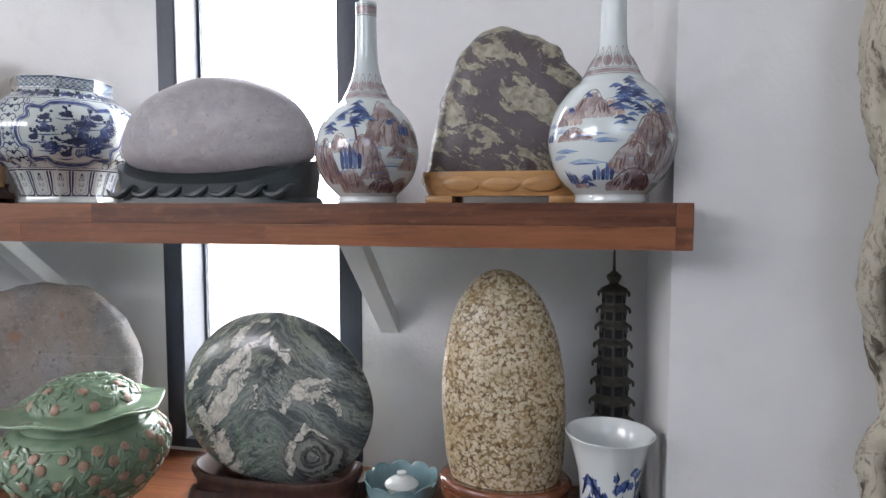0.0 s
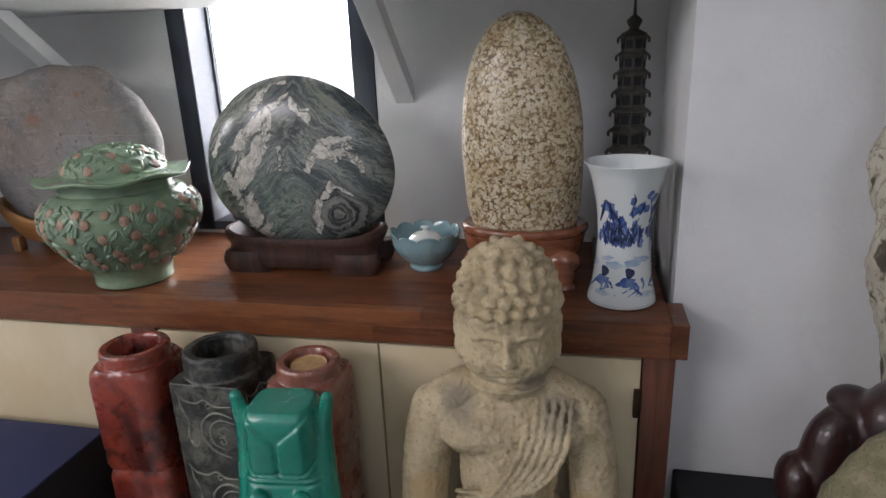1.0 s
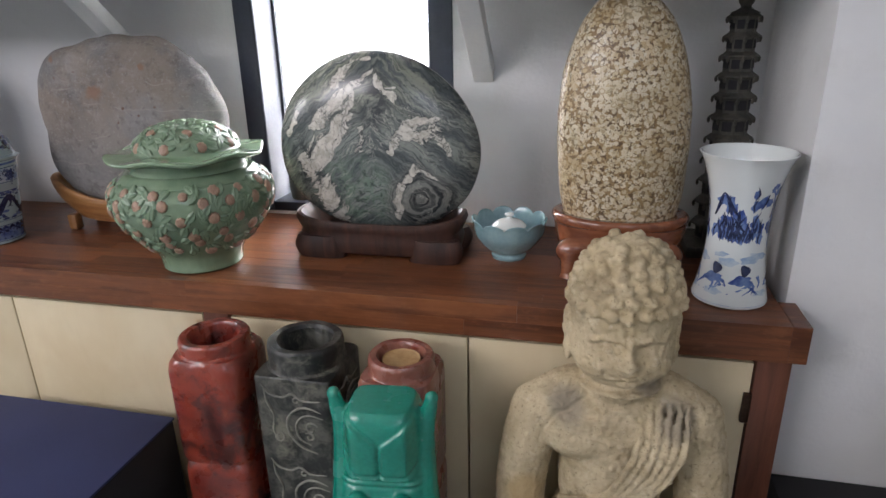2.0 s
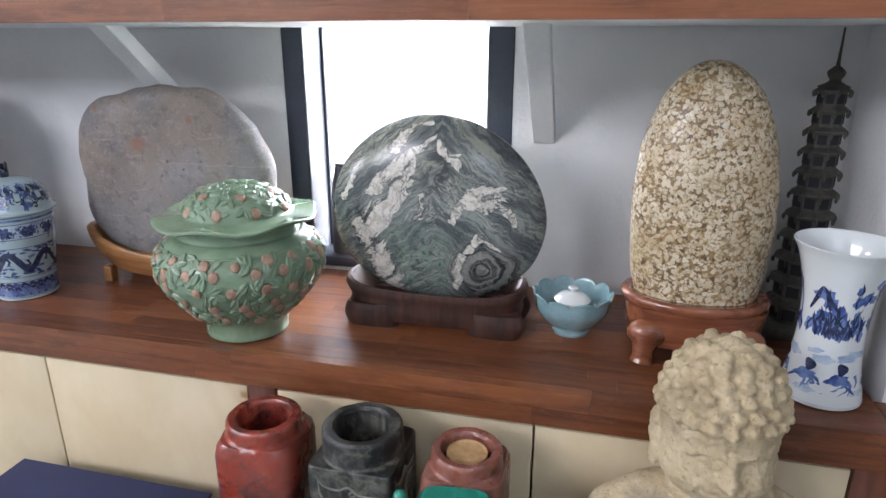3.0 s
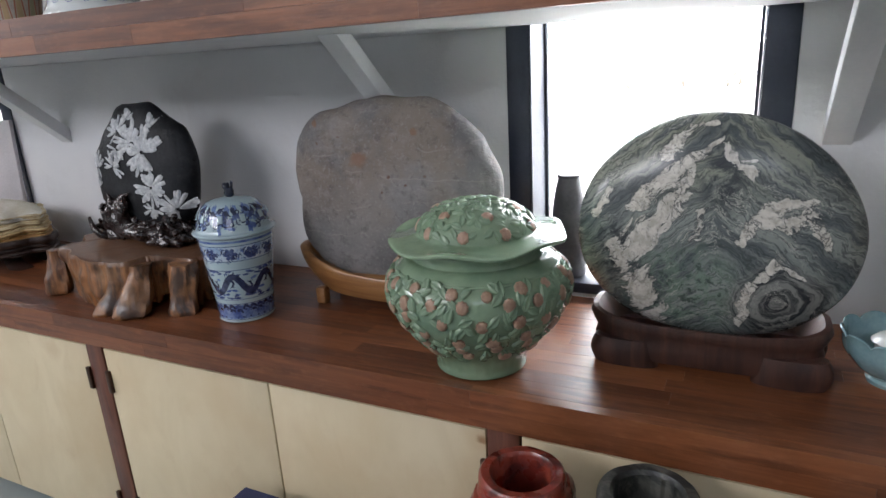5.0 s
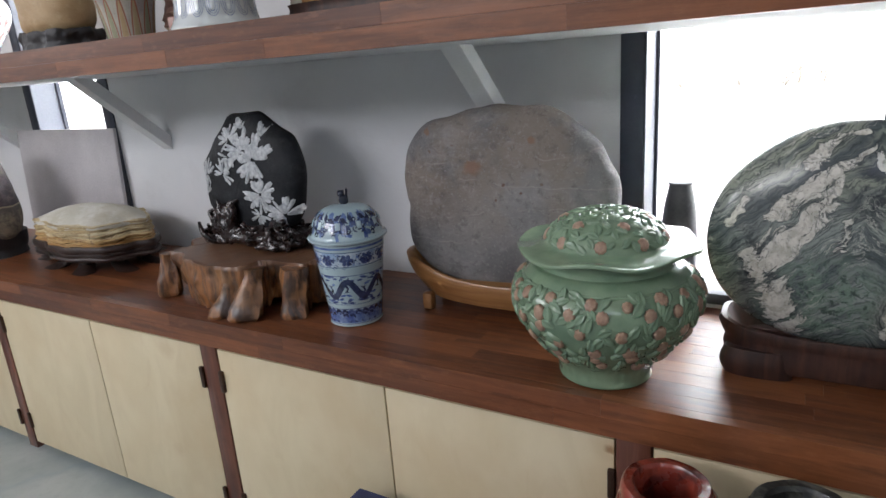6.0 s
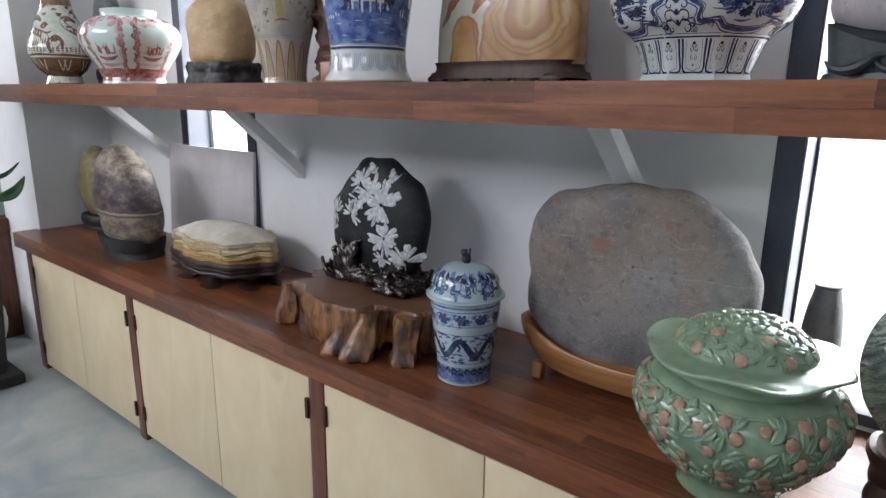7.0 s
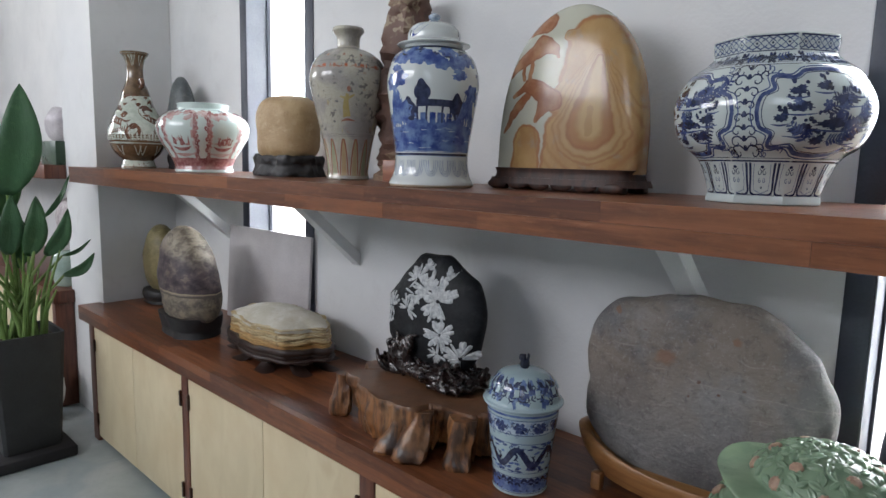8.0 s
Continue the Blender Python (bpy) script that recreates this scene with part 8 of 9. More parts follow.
RED_STONE = red_glass_stone("dark_red_waxy_stone", (0.135, 0.018, 0.012), (0.29, 0.050, 0.028), (0.040, 0.008, 0.008), (0.26, 0.11, 0.10))
PINK_STONE = red_glass_stone("clear_brownish_red_stone", (0.20, 0.075, 0.055), (0.27, 0.105, 0.075), (0.17, 0.025, 0.014), (0.40, 0.29, 0.25))
DARK_STONE = soapstone()
DUST_STONE = speckled("dusty_grey_raised_stone", (0.16, 0.16, 0.14), (0.27, 0.26, 0.215), (0.06, 0.06, 0.055), (0.34, 0.33, 0.28), 0.6, 20)
cong((-0.990, 1.022, 0), 4, 0.084, 0.706, 0.075, 0.034, RED_STONE, "tall square dark-red stone vase with a round mouth", 2, 5)
cong((-0.780, 1.038, 0), 0, 0.0855, 0.708, 0.080, 0.055, DARK_STONE, "tall square black-grey stone vase with carved scrolls", 1, 16, DUST_STONE)
cong((-0.564, 1.030, 0), 0, 0.0775, 0.695, 0.068, 0.034, PINK_STONE, "tall square brownish-red waxy stone vase", 2, 7)
core = plain_thing("stone_plug", lathe([(0.030, 0), (0.039, 0.02), (0.040, 0.118), (0.036, 0.125), (0.012, 0.123)], 24), plain("ochre_plug", (0.36, 0.21, 0.08), (0.50, 0.34, 0.17), 40, 0.5), "ochre stone plug in the mouth of the red vase", "plug", (-0.564, 1.030, 0.556))


def remeshed(name, bm, mat, label, category, at, voxel, lump=0.0, soft=1):
    ob = plain_thing(name, bm, mat, label, category, at, smooth=0)
    mod = ob.modifiers.new("fuse", "REMESH")
    mod.mode, mod.voxel_size, mod.use_smooth_shade = "VOXEL", voxel, True
    mod = ob.modifiers.new("soften", "SMOOTH")
    mod.factor, mod.iterations = 0.5, soft
    if lump:
        tex = bpy.data.textures.new("weathering", "CLOUDS")
        tex.noise_scale, tex.noise_depth = 0.011, 4
        mod = ob.modifiers.new("weather", "DISPLACE")
        mod.texture, mod.strength, mod.mid_level = tex, lump, 0.5
        mod.texture_coords = "LOCAL"
    return ob


def sculpt(bm, zs, plan, relief, seg=160):
    """A closed upright form: plan(z) gives half width, half depth, squareness and y; relief(x, z) pushes its front (-y) out."""
    rows = []
    for z in zs:
        hw, hd, p, cy = plan(z)
        f = rounded_plan(1, 1, p)
        row = []
        for k in range(seg):
            px, py = f(2 * math.pi * k / seg)
            front = max(0.0, -py) ** 0.7
            row.append(bm.verts.new((hw * px, cy + hd * py - relief(hw * px, z) * front, z)))
        rows.append(row)
    return sheet(bm, rows)


def green_carving():
    b = bmesh.new()

    def plan(z):
        k = min(1.0, max(0.0, (z - 0.50) / 0.18))
        top = max(0.0, (z - 0.655) / 0.03)
        return (0.074 - 0.012 * k) * (1 - 0.16 * top ** 2), 0.052 * (1 - 0.25 * top ** 2), 4.5, 0.004

    def relief(x, z):
        r = 0.0
        if z > 0.548:
            v = 0.622 + abs(x) * 0.95
            r += 0.010 * (1 if z < v else 0.62) - 0.007 * hump(z, v, 0.0035)
            if z < v:
                r -= 0.007 * hump(x, 0, 0.0028)
            r -= 0.010 * max(0.0, (abs(x) - 0.046) / 0.012) if abs(x) > 0.046 else 0
            r -= 0.007 * hump(z, 0.554 + 30 * max(0, abs(abs(x) - 0.024) - 0.012) ** 2, 0.004)
        else:
            r += 0.012 * hump(z, 0.47, 0.05) + 0.003 * math.sin(z * 520) * hump(z, 0.535, 0.012)
            r -= 0.004 * hump(z, 0.525, 0.003)
        return r
    sculpt(b, [0.30 + 0.384 * q / 150 for q in range(151)], plan, relief)
    ball(b, (0, 0.005, 0.20), (0.084, 0.060, 0.21), seg=28)
    for s in (-1, 1):
        tube([(s * 0.052, -0.010, 0.30), (s * 0.062, -0.018, 0.42), (s * 0.066, -0.012, 0.52), (s * 0.070, -0.004, 0.62), (s * 0.080, 0.0, 0.675), (s * 0.083, 0.0, 0.695)], [0.034, 0.036, 0.026, 0.018, 0.013, 0.010], 16, bm=b)
        ball(b, (s * 0.083, 0.0, 0.692), (0.012, 0.012, 0.014), seg=12)
        ball(b, (s * 0.038, -0.062, 0.505), (0.018, 0.015, 0.018), seg=16)
        tube([(s * 0.012, -0.064, 0.468), (s * 0.035, -0.064, 0.476), (s * 0.060, -0.052, 0.468)], [0.006, 0.009, 0.006], 8, bm=b)
        ball(b, (s * 0.055, -0.02, 0.16), (0.045, 0.06, 0.16), seg=16)
        for q in range(3):
            tube([(s * 0.004, -0.064, 0.454 - 0.014 * q), (s * 0.008, -0.066, 0.44 - 0.014 * q)], [0.005, 0.005], 6, bm=b)
    ball(b, (0, -0.02, 0.03), (0.10, 0.085, 0.035), seg=20)
    remeshed("cicada_carving", b, GREENRESIN, "glossy emerald-green carved figure with raised arms on the floor", "figurine", sized(-0.557, 0.882, 0.0, 1.12, 0.888, 6), 0.0028)


green_carving()


def stone_statue():
    """A seated stone figure: one plain mesh."""
    b = bmesh.new()

    def plan(z):
        z = (z - 0.1117) / 0.89
        if z < 0.72:
            k = max(0.0, (z - 0.648) / 0.072)
            w = 0.050 + 0.044 * math.sin(k * math.pi / 2) ** 0.85
            return w, w * 0.92, 2.5, 0.004
        k = max(0.0, (z - 0.80) / 0.165)
        w = 0.094 + 0.004 * hump(z, 0.83, 0.04)
        w *= (1 - min(1.0, k) ** 2.4) ** 0.5
        return max(0.006, w), max(0.006, w * 0.95), 2.3, 0.006 - 0.010 * min(1, k)

    def relief(x, z):
        s = abs(x)
        z = (z - 0.1117) / 0.89
        r = 0.006 * hump(z, 0.70, 0.03)
        r += 0.007 * hump(s, 0.046, 0.024) * hump(z, 0.722, 0.022)                    # cheeks
        r -= 0.009 * hump(s, 0.036, 0.022) * hump(z, 0.762, 0.012)                    # sockets
        r += 0.008 * hump(s, 0.037, 0.019) * hump(z, 0.755, 0.0075)                   # lids
        r -= 0.0045 * hump(s, 0.038, 0.020) * hump(z, 0.7495 + 0.10 * abs(s - 0.037) ** 1.2, 0.0022)
        r += 0.005 * hump(z, 0.779 - 8 * (s - 0.034) ** 2, 0.006) * (1 if s < 0.07 else 0)  # brows
        if 0.722 < z < 0.785:
            r += (0.006 + 0.014 * (0.785 - z) / 0.06) * hump(s, 0, 0.0075 + 0.004 * (0.785 - z) / 0.06)
        r += 0.008 * hump(z, 0.730, 0.007) * hump(s, 0.012, 0.007)
        r -= 0.004 * hump(z, 0.718, 0.003) * hump(s, 0, 0.02)
        bow = 0.7025 + 2.2 * s * s
        if s < 0.042:
            r += 0.0065 * hump(z, bow + 0.0055, 0.0042) * hump(s, 0, 0.026) + 0.006 * hump(z, bow - 0.006, 0.005) * hump(s, 0, 0.020)
        r -= 0.0065 * hump(z, bow, 0.0022) * hump(s, 0, 0.030)
        r -= 0.005 * hump(s, 0.040, 0.008) * hump(z, 0.708, 0.010)
        r -= 0.005 * hump(s, 0, 0.022) * hump(z, 0.688, 0.004)
        r += 0.009 * hump(s, 0, 0.024) * hump(z, 0.674, 0.012)                        # chin
        return 1.35 * r
    sculpt(b, [0.689 + 0.279 * q / 130 for q in range(131)], plan, relief, 180)
    rnd = random.Random(4)
    for z, n in ((0.853, 21), (0.877, 20), (0.900, 18), (0.922, 15), (0.942, 11), (0.958, 6)):
        w, d, p, cy = plan(z)
        for k in range(n):
            a = 2 * math.pi * (k + 0.5 * (n % 2) + rnd.uniform(-0.06, 0.06)) / n
            ball(b, ((w + 0.001) * math.cos(a), cy + (d + 0.001) * math.sin(a), z + rnd.uniform(-0.002, 0.002)), (0.0142, 0.0142, 0.0122), seg=10)
    ball(b, (0, -0.002, 0.965), (0.017, 0.017, 0.012), seg=10)
    for s in (-1, 1):
        ball(b, (s * 0.097, 0.018, 0.791), (0.012, 0.022, 0.042), seg=14)
        ball(b, (s * 0.097, 0.010, 0.747), (0.011, 0.014, 0.032), seg=14)
    # neck with one fold, torso, sloping shoulders, arms, lap
    ball(b, (0, 0.012, 0.680), (0.076, 0.070, 0.05), seg=20)
    ball(b, (0, 0.006, 0.682), (0.084, 0.080, 0.010), seg=20)
    ball(b, (0, 0.015, 0.580), (0.130, 0.085, 0.105), seg=28)
    ball(b, (0, 0.012, 0.46), (0.106, 0.090, 0.17), seg=28)
    ball(b, (0, 0.0, 0.33), (0.125, 0.108, 0.11), seg=28)
    for s in (-1, 1):
        tube([(s * 0.040, 0.018, 0.660), (s * 0.095, 0.016, 0.642), (s * 0.150, 0.012, 0.600)], [0.042, 0.047, 0.052], 18, bm=b)
        ball(b, (s * 0.150, 0.012, 0.598), (0.057, 0.054, 0.056), seg=20)
        tube([(s * 0.150, 0.012, 0.605), (s * 0.170, 0.008, 0.52), (s * 0.182, 0.0, 0.42), (s * 0.176, -0.03, 0.335), (s * 0.12, -0.11, 0.285), (s * 0.03, -0.155, 0.28)], [0.054, 0.053, 0.051, 0.049, 0.041, 0.034], 18, bm=b)
        ball(b, (s * 0.060, -0.036, 0.575), (0.080, 0.032, 0.055), seg=20)
        tube([(s * 0.05, 0.02, 0.20), (s * 0.19, -0.03, 0.19), (s * 0.25, -0.11, 0.165), (s * 0.12, -0.19, 0.165), (s * -0.03, -0.20, 0.17)], [0.09, 0.095, 0.085, 0.075, 0.06], 16, bm=b)
    box(0.56, 0.38, 0.10, (0, -0.05, 0.05), 0.03, bm=b)
    # drapery folds from the shoulder across the chest
    for k in range(6):
        x = 0.128 - 0.017 * k
        tube([(x, -0.030, 0.650), (x - 0.012, -0.080, 0.582), (x - 0.045, -0.090, 0.510), (x - 0.115, -0.088, 0.462 - 0.010 * k), (-0.108, -0.060, 0.448 - 0.018 * k)], [0.005, 0.0065, 0.0065, 0.006, 0.005], 8, bm=b)
    for k in range(3):
        tube([(0.10, -0.070, 0.41 - 0.024 * k), (0.0, -0.100, 0.375 - 0.022 * k), (-0.10, -0.075, 0.37 - 0.022 * k)], [0.007, 0.009, 0.007], 8, bm=b)
    # buff stone: grey-brown patches at neck and shoulders, ochre ones on the arms
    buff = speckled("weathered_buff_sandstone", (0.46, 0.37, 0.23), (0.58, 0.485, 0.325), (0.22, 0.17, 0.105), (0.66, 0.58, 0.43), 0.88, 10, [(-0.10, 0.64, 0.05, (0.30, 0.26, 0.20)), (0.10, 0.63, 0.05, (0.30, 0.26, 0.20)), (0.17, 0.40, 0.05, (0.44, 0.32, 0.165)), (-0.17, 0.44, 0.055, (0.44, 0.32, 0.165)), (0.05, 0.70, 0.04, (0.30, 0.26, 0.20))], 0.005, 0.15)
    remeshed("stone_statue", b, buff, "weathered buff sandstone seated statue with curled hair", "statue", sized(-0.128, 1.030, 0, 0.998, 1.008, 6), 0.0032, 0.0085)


stone_statue()

crate = thing("covered_box", sized(-1.475, 0.832, 0, 1.02, 0.985), "low box with a navy blue cloth top and black sides", "box")
part("sides", box(0.535, 0.52, 0.395, (0, 0, 0.1975), 0.006), BLACK, crate)
part("top_cover", box(0.54, 0.525, 0.008, (0, 0, 0.399), 0.003), NAVY, crate, "navy blue cloth cover")

# ---- beyond the cabinet end ----
plinth = plain_thing("low_plinth", span(0.245, 1.6, 0.62, FRONT - 0.004, 0, 0.331, 0.006), BLACK, "low black plinth against the wall", "plinth")


def bone_wood():
    """Bleached root: pale ridges, with the shade of crevices put into the colour along the grain."""
    m = Mat("bleached_bone_driftwood", rough=0.8)
    p = m.coord()
    w = m.warped(m.warped(p, 5, 0.10, 2), 22, 0.02, 2)
    n = m.noise(m.scaled(w, 1, 1, 0.32), 26, 5, 0.6)
    c = m.mix(m.noise(w, 40, 4), (0.30, 0.275, 0.215), (0.52, 0.485, 0.405))
    # dark of the gaps between strands, painted where the bump sinks
    c = m.mix(n.step(0.44, 0.36), c, (0.070, 0.056, 0.040))
    c = m.mix((n - 0.53).abs().step(0.020, 0.006) * 0.6, c, (0.13, 0.105, 0.075))
    return m.done(c, bump=n + m.noise(p, 120, 3) * 0.2, depth=0.006)


def driftwood():
    """A root of crossing strands that swells and narrows as it rises."""
    b = bmesh.new()
    rnd = random.Random(8)
    heights = (0, 0.31, 0.43, 0.59, 0.70, 0.765, 0.86, 0.99, 1.11, 1.244, 1.43, 1.75)
    girths = (0.100, 0.080, 0.110, 0.148, 0.158, 0.176, 0.148, 0.170, 0.186, 0.168, 0.191, 0.180)
    for k in range(26):
        a, wind = 2 * math.pi * k / 26, rnd.choice((0.10, 0.16, 0.22, -0.10, -0.17))
        pts, wide = [], []
        for q in range(30):
            z = 0.005 + 0.060 * q
            wide.append(rnd.uniform(0.014, 0.027))
            r = float(np.interp(z, heights, girths)) - wide[-1] + rnd.uniform(-0.014, 0.002)
            aa = a + wind * q + 0.10 * rnd.uniform(-1, 1)
            pts.append((r * math.cos(aa), 0.75 * r * math.sin(aa), z))
        tube(pts, wide, 9, 4, bm=b, rough=0.4)
    tube([(0, 0, z) for z in heights], [0.55 * g for g in girths], 14, bm=b)
    fuse(plain_thing("driftwood_root", bumpy(b, 0.004, 26), bone_wood(), "tall bleached twisted driftwood root on the black plinth", "driftwood", pose(0.67, 1.11, 0.331)), 0.006)


driftwood()


def red_carving():
    b = bmesh.new()
    ball(b, (-0.074, -0.02, 0.170), (0.038, 0.05, 0.060), seg=22)
    tube([(-0.03, -0.02, 0.0), (-0.030, -0.02, 0.15), (-0.026, -0.02, 0.27), (-0.010, -0.01, 0.325)], [0.056, 0.052, 0.044, 0.024], 20, bm=b)
    ball(b, (0.030, 0.0, 0.25), (0.060, 0.06, 0.10), seg=22)
    ball(b, (0.020, 0.03, 0.325), (0.044, 0.04, 0.030), seg=20)
    ball(b, (0.105, -0.02, 0.325), (0.100, 0.075, 0.080), Matrix.Rotation(-0.45, 4, "Y"), seg=28)
    ball(b, (0.09, 0.0, 0.14), (0.13, 0.09, 0.15), seg=24)
    ball(b, (0.08, 0, 0.02), (0.17, 0.10, 0.025), seg=18)
    remeshed("rosewood_carving", b, plain("glossy_dark_red_rosewood", (0.014, 0.005, 0.006), (0.040, 0.012, 0.012), 14, 0.35, coat=0.25), "glossy dark-red rosewood carving of clustered lobes on the plinth", "carving", pose(0.508, 1.06, 0.327), 0.006)


red_carving()
b = bumpy(ball(bmesh.new(), (0, 0, 0.19), (0.195, 0.115, 0.285), seg=56), 0.022, 8)
for v in bumpy(b, 0.009, 30).verts:
    v.co.z = max(v.co.z, 0.0)
plain_thing("rough_stone", b, speckled("mossy_buff_rock", (0.15, 0.135, 0.075), (0.27, 0.24, 0.145), (0.055, 0.055, 0.03), (0.38, 0.35, 0.25), 0.8, 12, None, 0.006), "rough mossy buff rock beside the rosewood carving", "stone", pose(0.575, 0.80, 0.331))

# ---- the far end: plant and things of the next bay ----


def potted_plant():
    t = thing("potted_plant", sized(-4.796, 0.838, 0, 1.038), "tall broad-leaved green plant in a square charcoal pot", "plant")
    part("saucer", box(0.40, 0.36, 0.06, (0, 0, 0.03), 0.012), BLACK, t)
    b = bmesh.new()
    rows = []
    for s, z in ((0.128, 0.062), (0.132, 0.08), (0.164, 0.655), (0.165, 0.665), (0.150, 0.665), (0.142, 0.62)):
        f = rounded_plan(s, s, 12)
        rows.append([b.verts.new((*f(2 * math.pi * (k + 0.5) / 48), z)) for k in range(48)])
    sheet(b, rows)
    part("pot", b, POTGREY, t, "tapered square charcoal pot", smooth=30)
    part("soil", outline_prism(rounded_plan(0.143, 0.143, 12), 0.60, 0.63, 40), plain("dark_soil", (0.03, 0.022, 0.016), (0.07, 0.05, 0.035), 60, 0.9), t)
    rnd = random.Random(3)
    facing = Vector((1.0, -0.25, 0.25)).normalized()
    # each leaf: where its blade begins, where it ends (from the pot's centre), half its width, how far it bows
    blades = [((0.02, -0.02, 1.36), (0.05, 0.055, 1.90), 0.095, 0.03), ((-0.02, -0.12, 1.34), (0.00, -0.15, 1.82), 0.095, -0.03), ((0.00, -0.03, 1.06), (0.04, -0.01, 1.36), 0.052, 0.01), ((0.04, 0.05, 1.05), (0.08, 0.085, 1.34), 0.050, 0.02),
              ((0.06, 0.12, 1.05), (0.12, 0.215, 1.29), 0.040, 0.03), ((0.05, 0.12, 1.24), (0.10, 0.235, 1.46), 0.012, 0.02), ((0.08, 0.19, 0.94), (0.10, 0.335, 1.05), 0.026, 0.03), ((0.04, 0.20, 1.04), (0.08, 0.325, 1.12), 0.010, 0.02),
              ((-0.05, -0.10, 1.02), (-0.06, -0.14, 1.34), 0.060, 0.0), ((0.06, -0.20, 1.10), (0.10, -0.30, 1.42), 0.060, -0.04), ((-0.08, -0.26, 1.30), (-0.10, -0.34, 1.70), 0.080, -0.05), ((-0.06, 0.02, 0.98), (-0.10, 0.05, 1.24), 0.045, 0.02),
              ((-0.10, 0.08, 1.10), (-0.14, 0.14, 1.34), 0.045, 0.02), ((0.10, -0.12, 0.94), (0.16, -0.22, 1.18), 0.045, -0.03), ((0.02, -0.28, 0.98), (0.04, -0.42, 1.16), 0.050, -0.04), ((-0.12, -0.02, 1.24), (-0.16, 0.00, 1.60), 0.070, 0.02)]
    for base, tip, w, bow in blades:
        base, tip = Vector(base), Vector(tip)
        x0, y0 = rnd.uniform(-0.08, 0.08), rnd.uniform(-0.08, 0.08)
        part("stem", tube([(x0, y0, 0.62), (x0 + (base.x - x0) * 0.35, y0 + (base.y - y0) * 0.3, 0.62 + (base.z - 0.62) * 0.5), tuple(base)], [0.012, 0.009, 0.006], 8), STEM, t)
        along = (tip - base).normalized()
        side = along.cross(facing).normalized()
        face = side.cross(along)
        b = bmesh.new()
        rows = []
        for k in range(15):
            u = k / 14
            c = base.lerp(tip, u) + side * bow * math.sin(math.pi * u) + face * 0.03 * math.sin(math.pi * u)
            ww = w * math.sin(math.pi * min(1.0, 0.05 + u ** 0.8 * 0.95)) ** 0.8 + 0.001
            rows.append([b.verts.new(c + side * ww * q + face * (0.22 * ww * abs(q) + 0.005 * math.sin(u * 9 + q))) for q in (-1, -0.6, -0.2, 0, 0.2, 0.6, 1)])
        sheet(b, rows, False, False)
        ob = part("leaf", b, LEAF, t, smooth=60)
        mod = ob.modifiers.new("thickness", "SOLIDIFY")
        mod.thickness = 0.0015
    for k in range(12):
        x0, y0, hh = rnd.uniform(-0.10, 0.10), rnd.uniform(-0.10, 0.10), rnd.uniform(0.86, 1.10)
        part("stem", tube([(x0, y0, 0.62), (x0 * 1.2, y0 * 1.2, 0.62 + (hh - 0.62) * 0.5), (x0 * 1.7, y0 * 1.8, hh)], [0.011, 0.009, 0.004], 8), STEM, t)


potted_plant()
plain_thing("green_box", span(-5.72, -5.41, 1.22, 1.38, SHELF, SHELF + 0.15, 0.008), plain("dark_green_lacquer", (0.03, 0.06, 0.035), (0.05, 0.09, 0.055), 10, 0.3), "dark green lacquered stone block on the far shelf", "block")
b = ball(bmesh.new(), (0, 0, 0.10), (0.15, 0.08, 0.12), seg=24)
plain_thing("pale_stone", bumpy(b, 0.012, 9), speckled("pale_mauve_stone", (0.42, 0.39, 0.42), (0.55, 0.52, 0.54), (0.3, 0.27, 0.3), (0.66, 0.64, 0.65), 0.5), "pale mauve rounded stone on the green block", "stone", pose(-5.56, 1.30, SHELF + 0.148))
b = slab_stone((0.17, 0.0, 0.01, -0.03, 0.0, 0.01, 0.01), 0.07, 0.012, 9, 2.6, 48, 16)
plain_thing("mottled_rock", b, speckled("white_plum_mottled_rock", (0.30, 0.25, 0.26), (0.55, 0.52, 0.52), (0.10, 0.06, 0.07), (0.7, 0.69, 0.68), 0.5, 14), "white and plum mottled rock on the far worktop", "stone", pose(-5.62, 1.34, TOP + 0.37))
plain_thing("glass_green_jar", lathe([(0.09, 0), (0.10, 0.01), (0.115, 0.10), (0.11, 0.19), (0.08, 0.23), (0.06, 0.235)], 40), plain("pale_green_glaze", (0.26, 0.36, 0.31), (0.38, 0.48, 0.42), 12, 0.15, coat=0.5), "pale green glazed jar on the far worktop", "jar", (-5.58, 1.32, TOP))
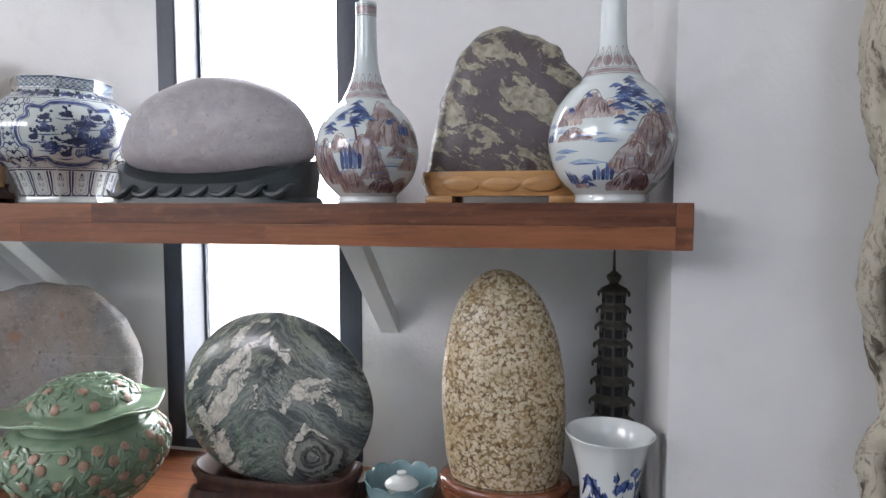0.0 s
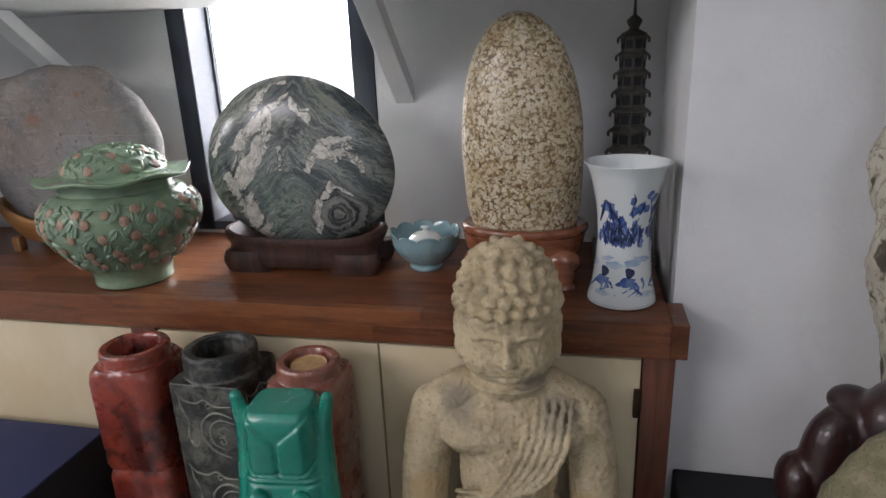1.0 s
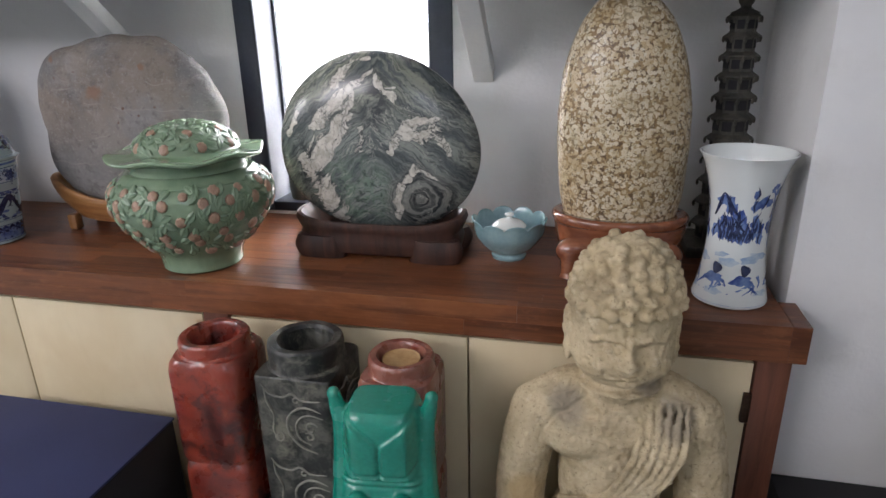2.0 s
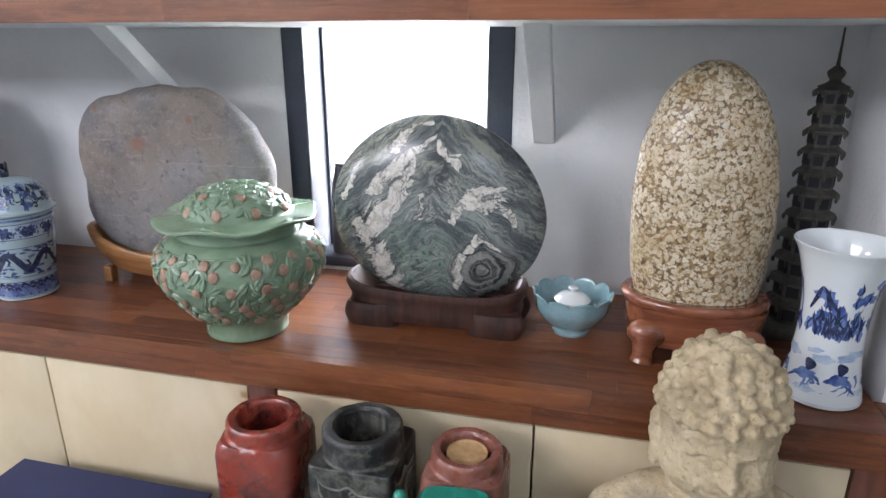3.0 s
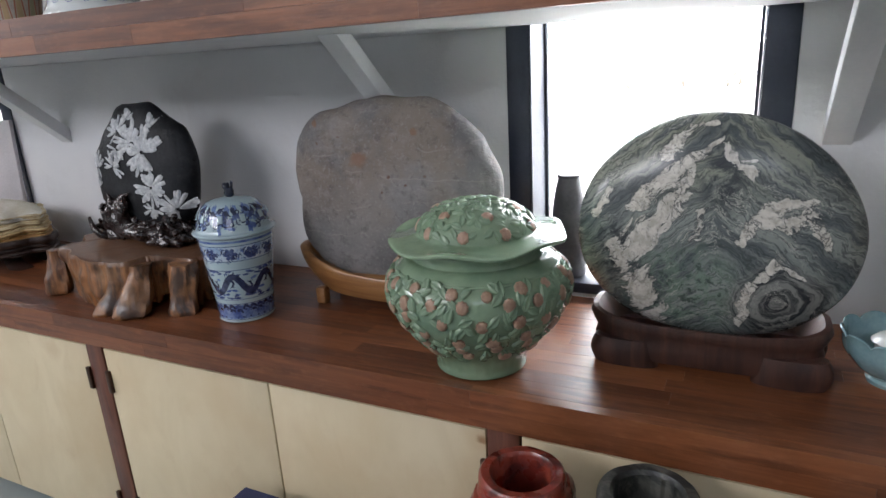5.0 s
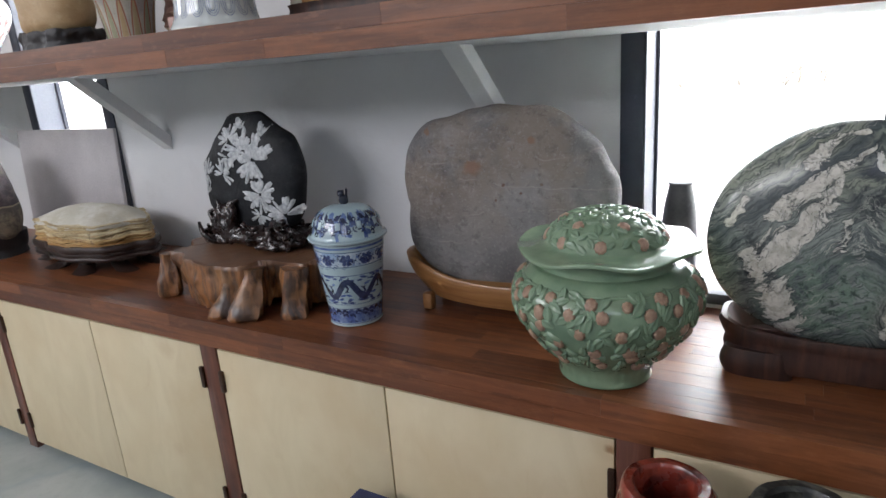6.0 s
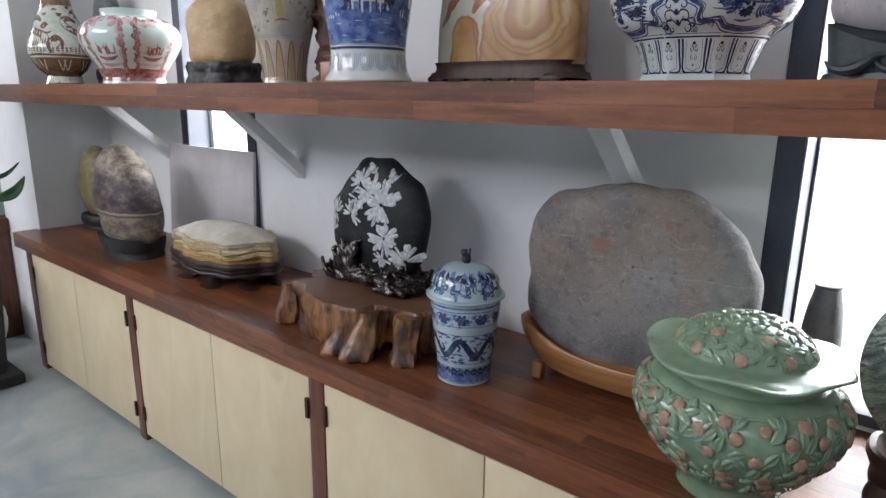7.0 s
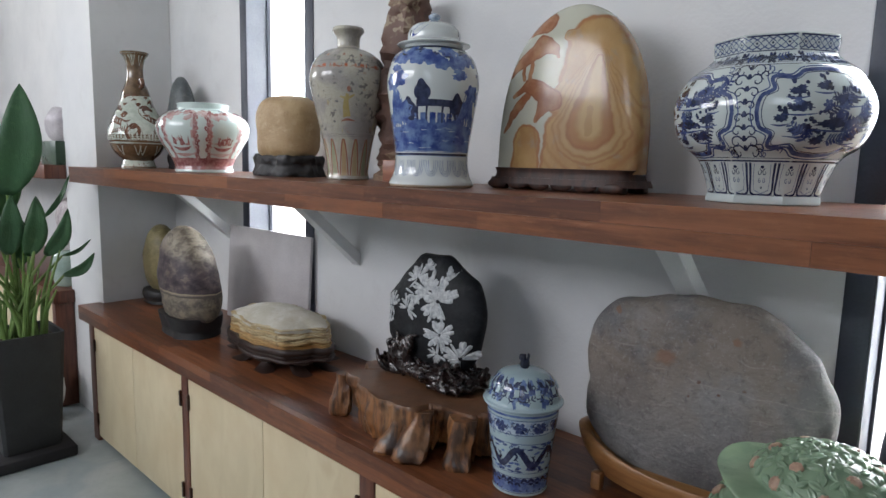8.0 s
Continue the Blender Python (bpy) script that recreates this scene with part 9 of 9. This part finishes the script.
b = ball(bmesh.new(), (0, 0, 0.17), (0.16, 0.14, 0.18), seg=24)
plain_thing("floor_stone", bumpy(b, 0.01, 9), speckled("off_white_stone", (0.50, 0.48, 0.43), (0.60, 0.58, 0.53), (0.36, 0.34, 0.30), (0.68, 0.67, 0.63), 0.6), "off-white rounded stone on the floor by the pier", "stone", pose(-5.28, 1.02, 0.005))

# scrub outside the window
rnd = random.Random(9)
scrub = plain("pale_dry_scrub_leaf", (0.30, 0.25, 0.19), (0.42, 0.37, 0.30), 3, 0.8)
for x, y, r in ((-1.2, 27, 1.0), (-0.4, 27.5, 0.7), (-3.2, 27, 0.22), (-5.3, 27, 0.22), (-1.6, 26, 0.25)):
    b = bmesh.new()
    for k in range(220):
        a, f, q = rnd.uniform(0, 6.28), rnd.uniform(0, 1.5), rnd.uniform(0.3, 1) * r
        p = Vector((q * math.cos(a) * math.cos(f), q * math.sin(a) * math.cos(f), 1.2 * q * math.sin(f) + 0.05))
        n = 0.04 * r + 0.015
        turn = Euler((rnd.uniform(0, 3), rnd.uniform(0, 3), rnd.uniform(0, 3))).to_matrix()
        vs = [b.verts.new(p + turn @ Vector(c)) for c in ((-n, 0, 0), (0, n * 0.5, 0), (n, 0, 0), (0, -n * 0.5, 0))]
        b.faces.new(vs)
    tube([(0, 0, -0.02), (0.05, 0, 0.3 * r), (0, 0.05, 0.7 * r)], [0.05, 0.04, 0.02], 6, bm=b)
    plain_thing("shrub", b, scrub, "dry pale shrub on the open ground outside", "shrub", (x, y, -0.15), "shrubs outside", smooth=0)

# ---- staves of the worktop and the shelf ----
staves("stave", worktop, NICHE_L + 0.003, 0.20, 1.178, BACK - 0.004, 0.736, TOP, 11, 0.62, 3)
staves("stave", worktop, -4.90, 0.20, 1.151, 1.1775, 0.684, TOP, 2, 0.62, 4, "z")
staves("stave", shelf, NICHE_L + 0.004, 0.2055, 1.178, BACK - 0.004, 1.5195, SHELF, 11, 0.62, 5)
staves("stave", shelf, -4.936, 0.2055, 1.151, 1.1775, UNDER, SHELF, 2, 0.62, 6, "z")
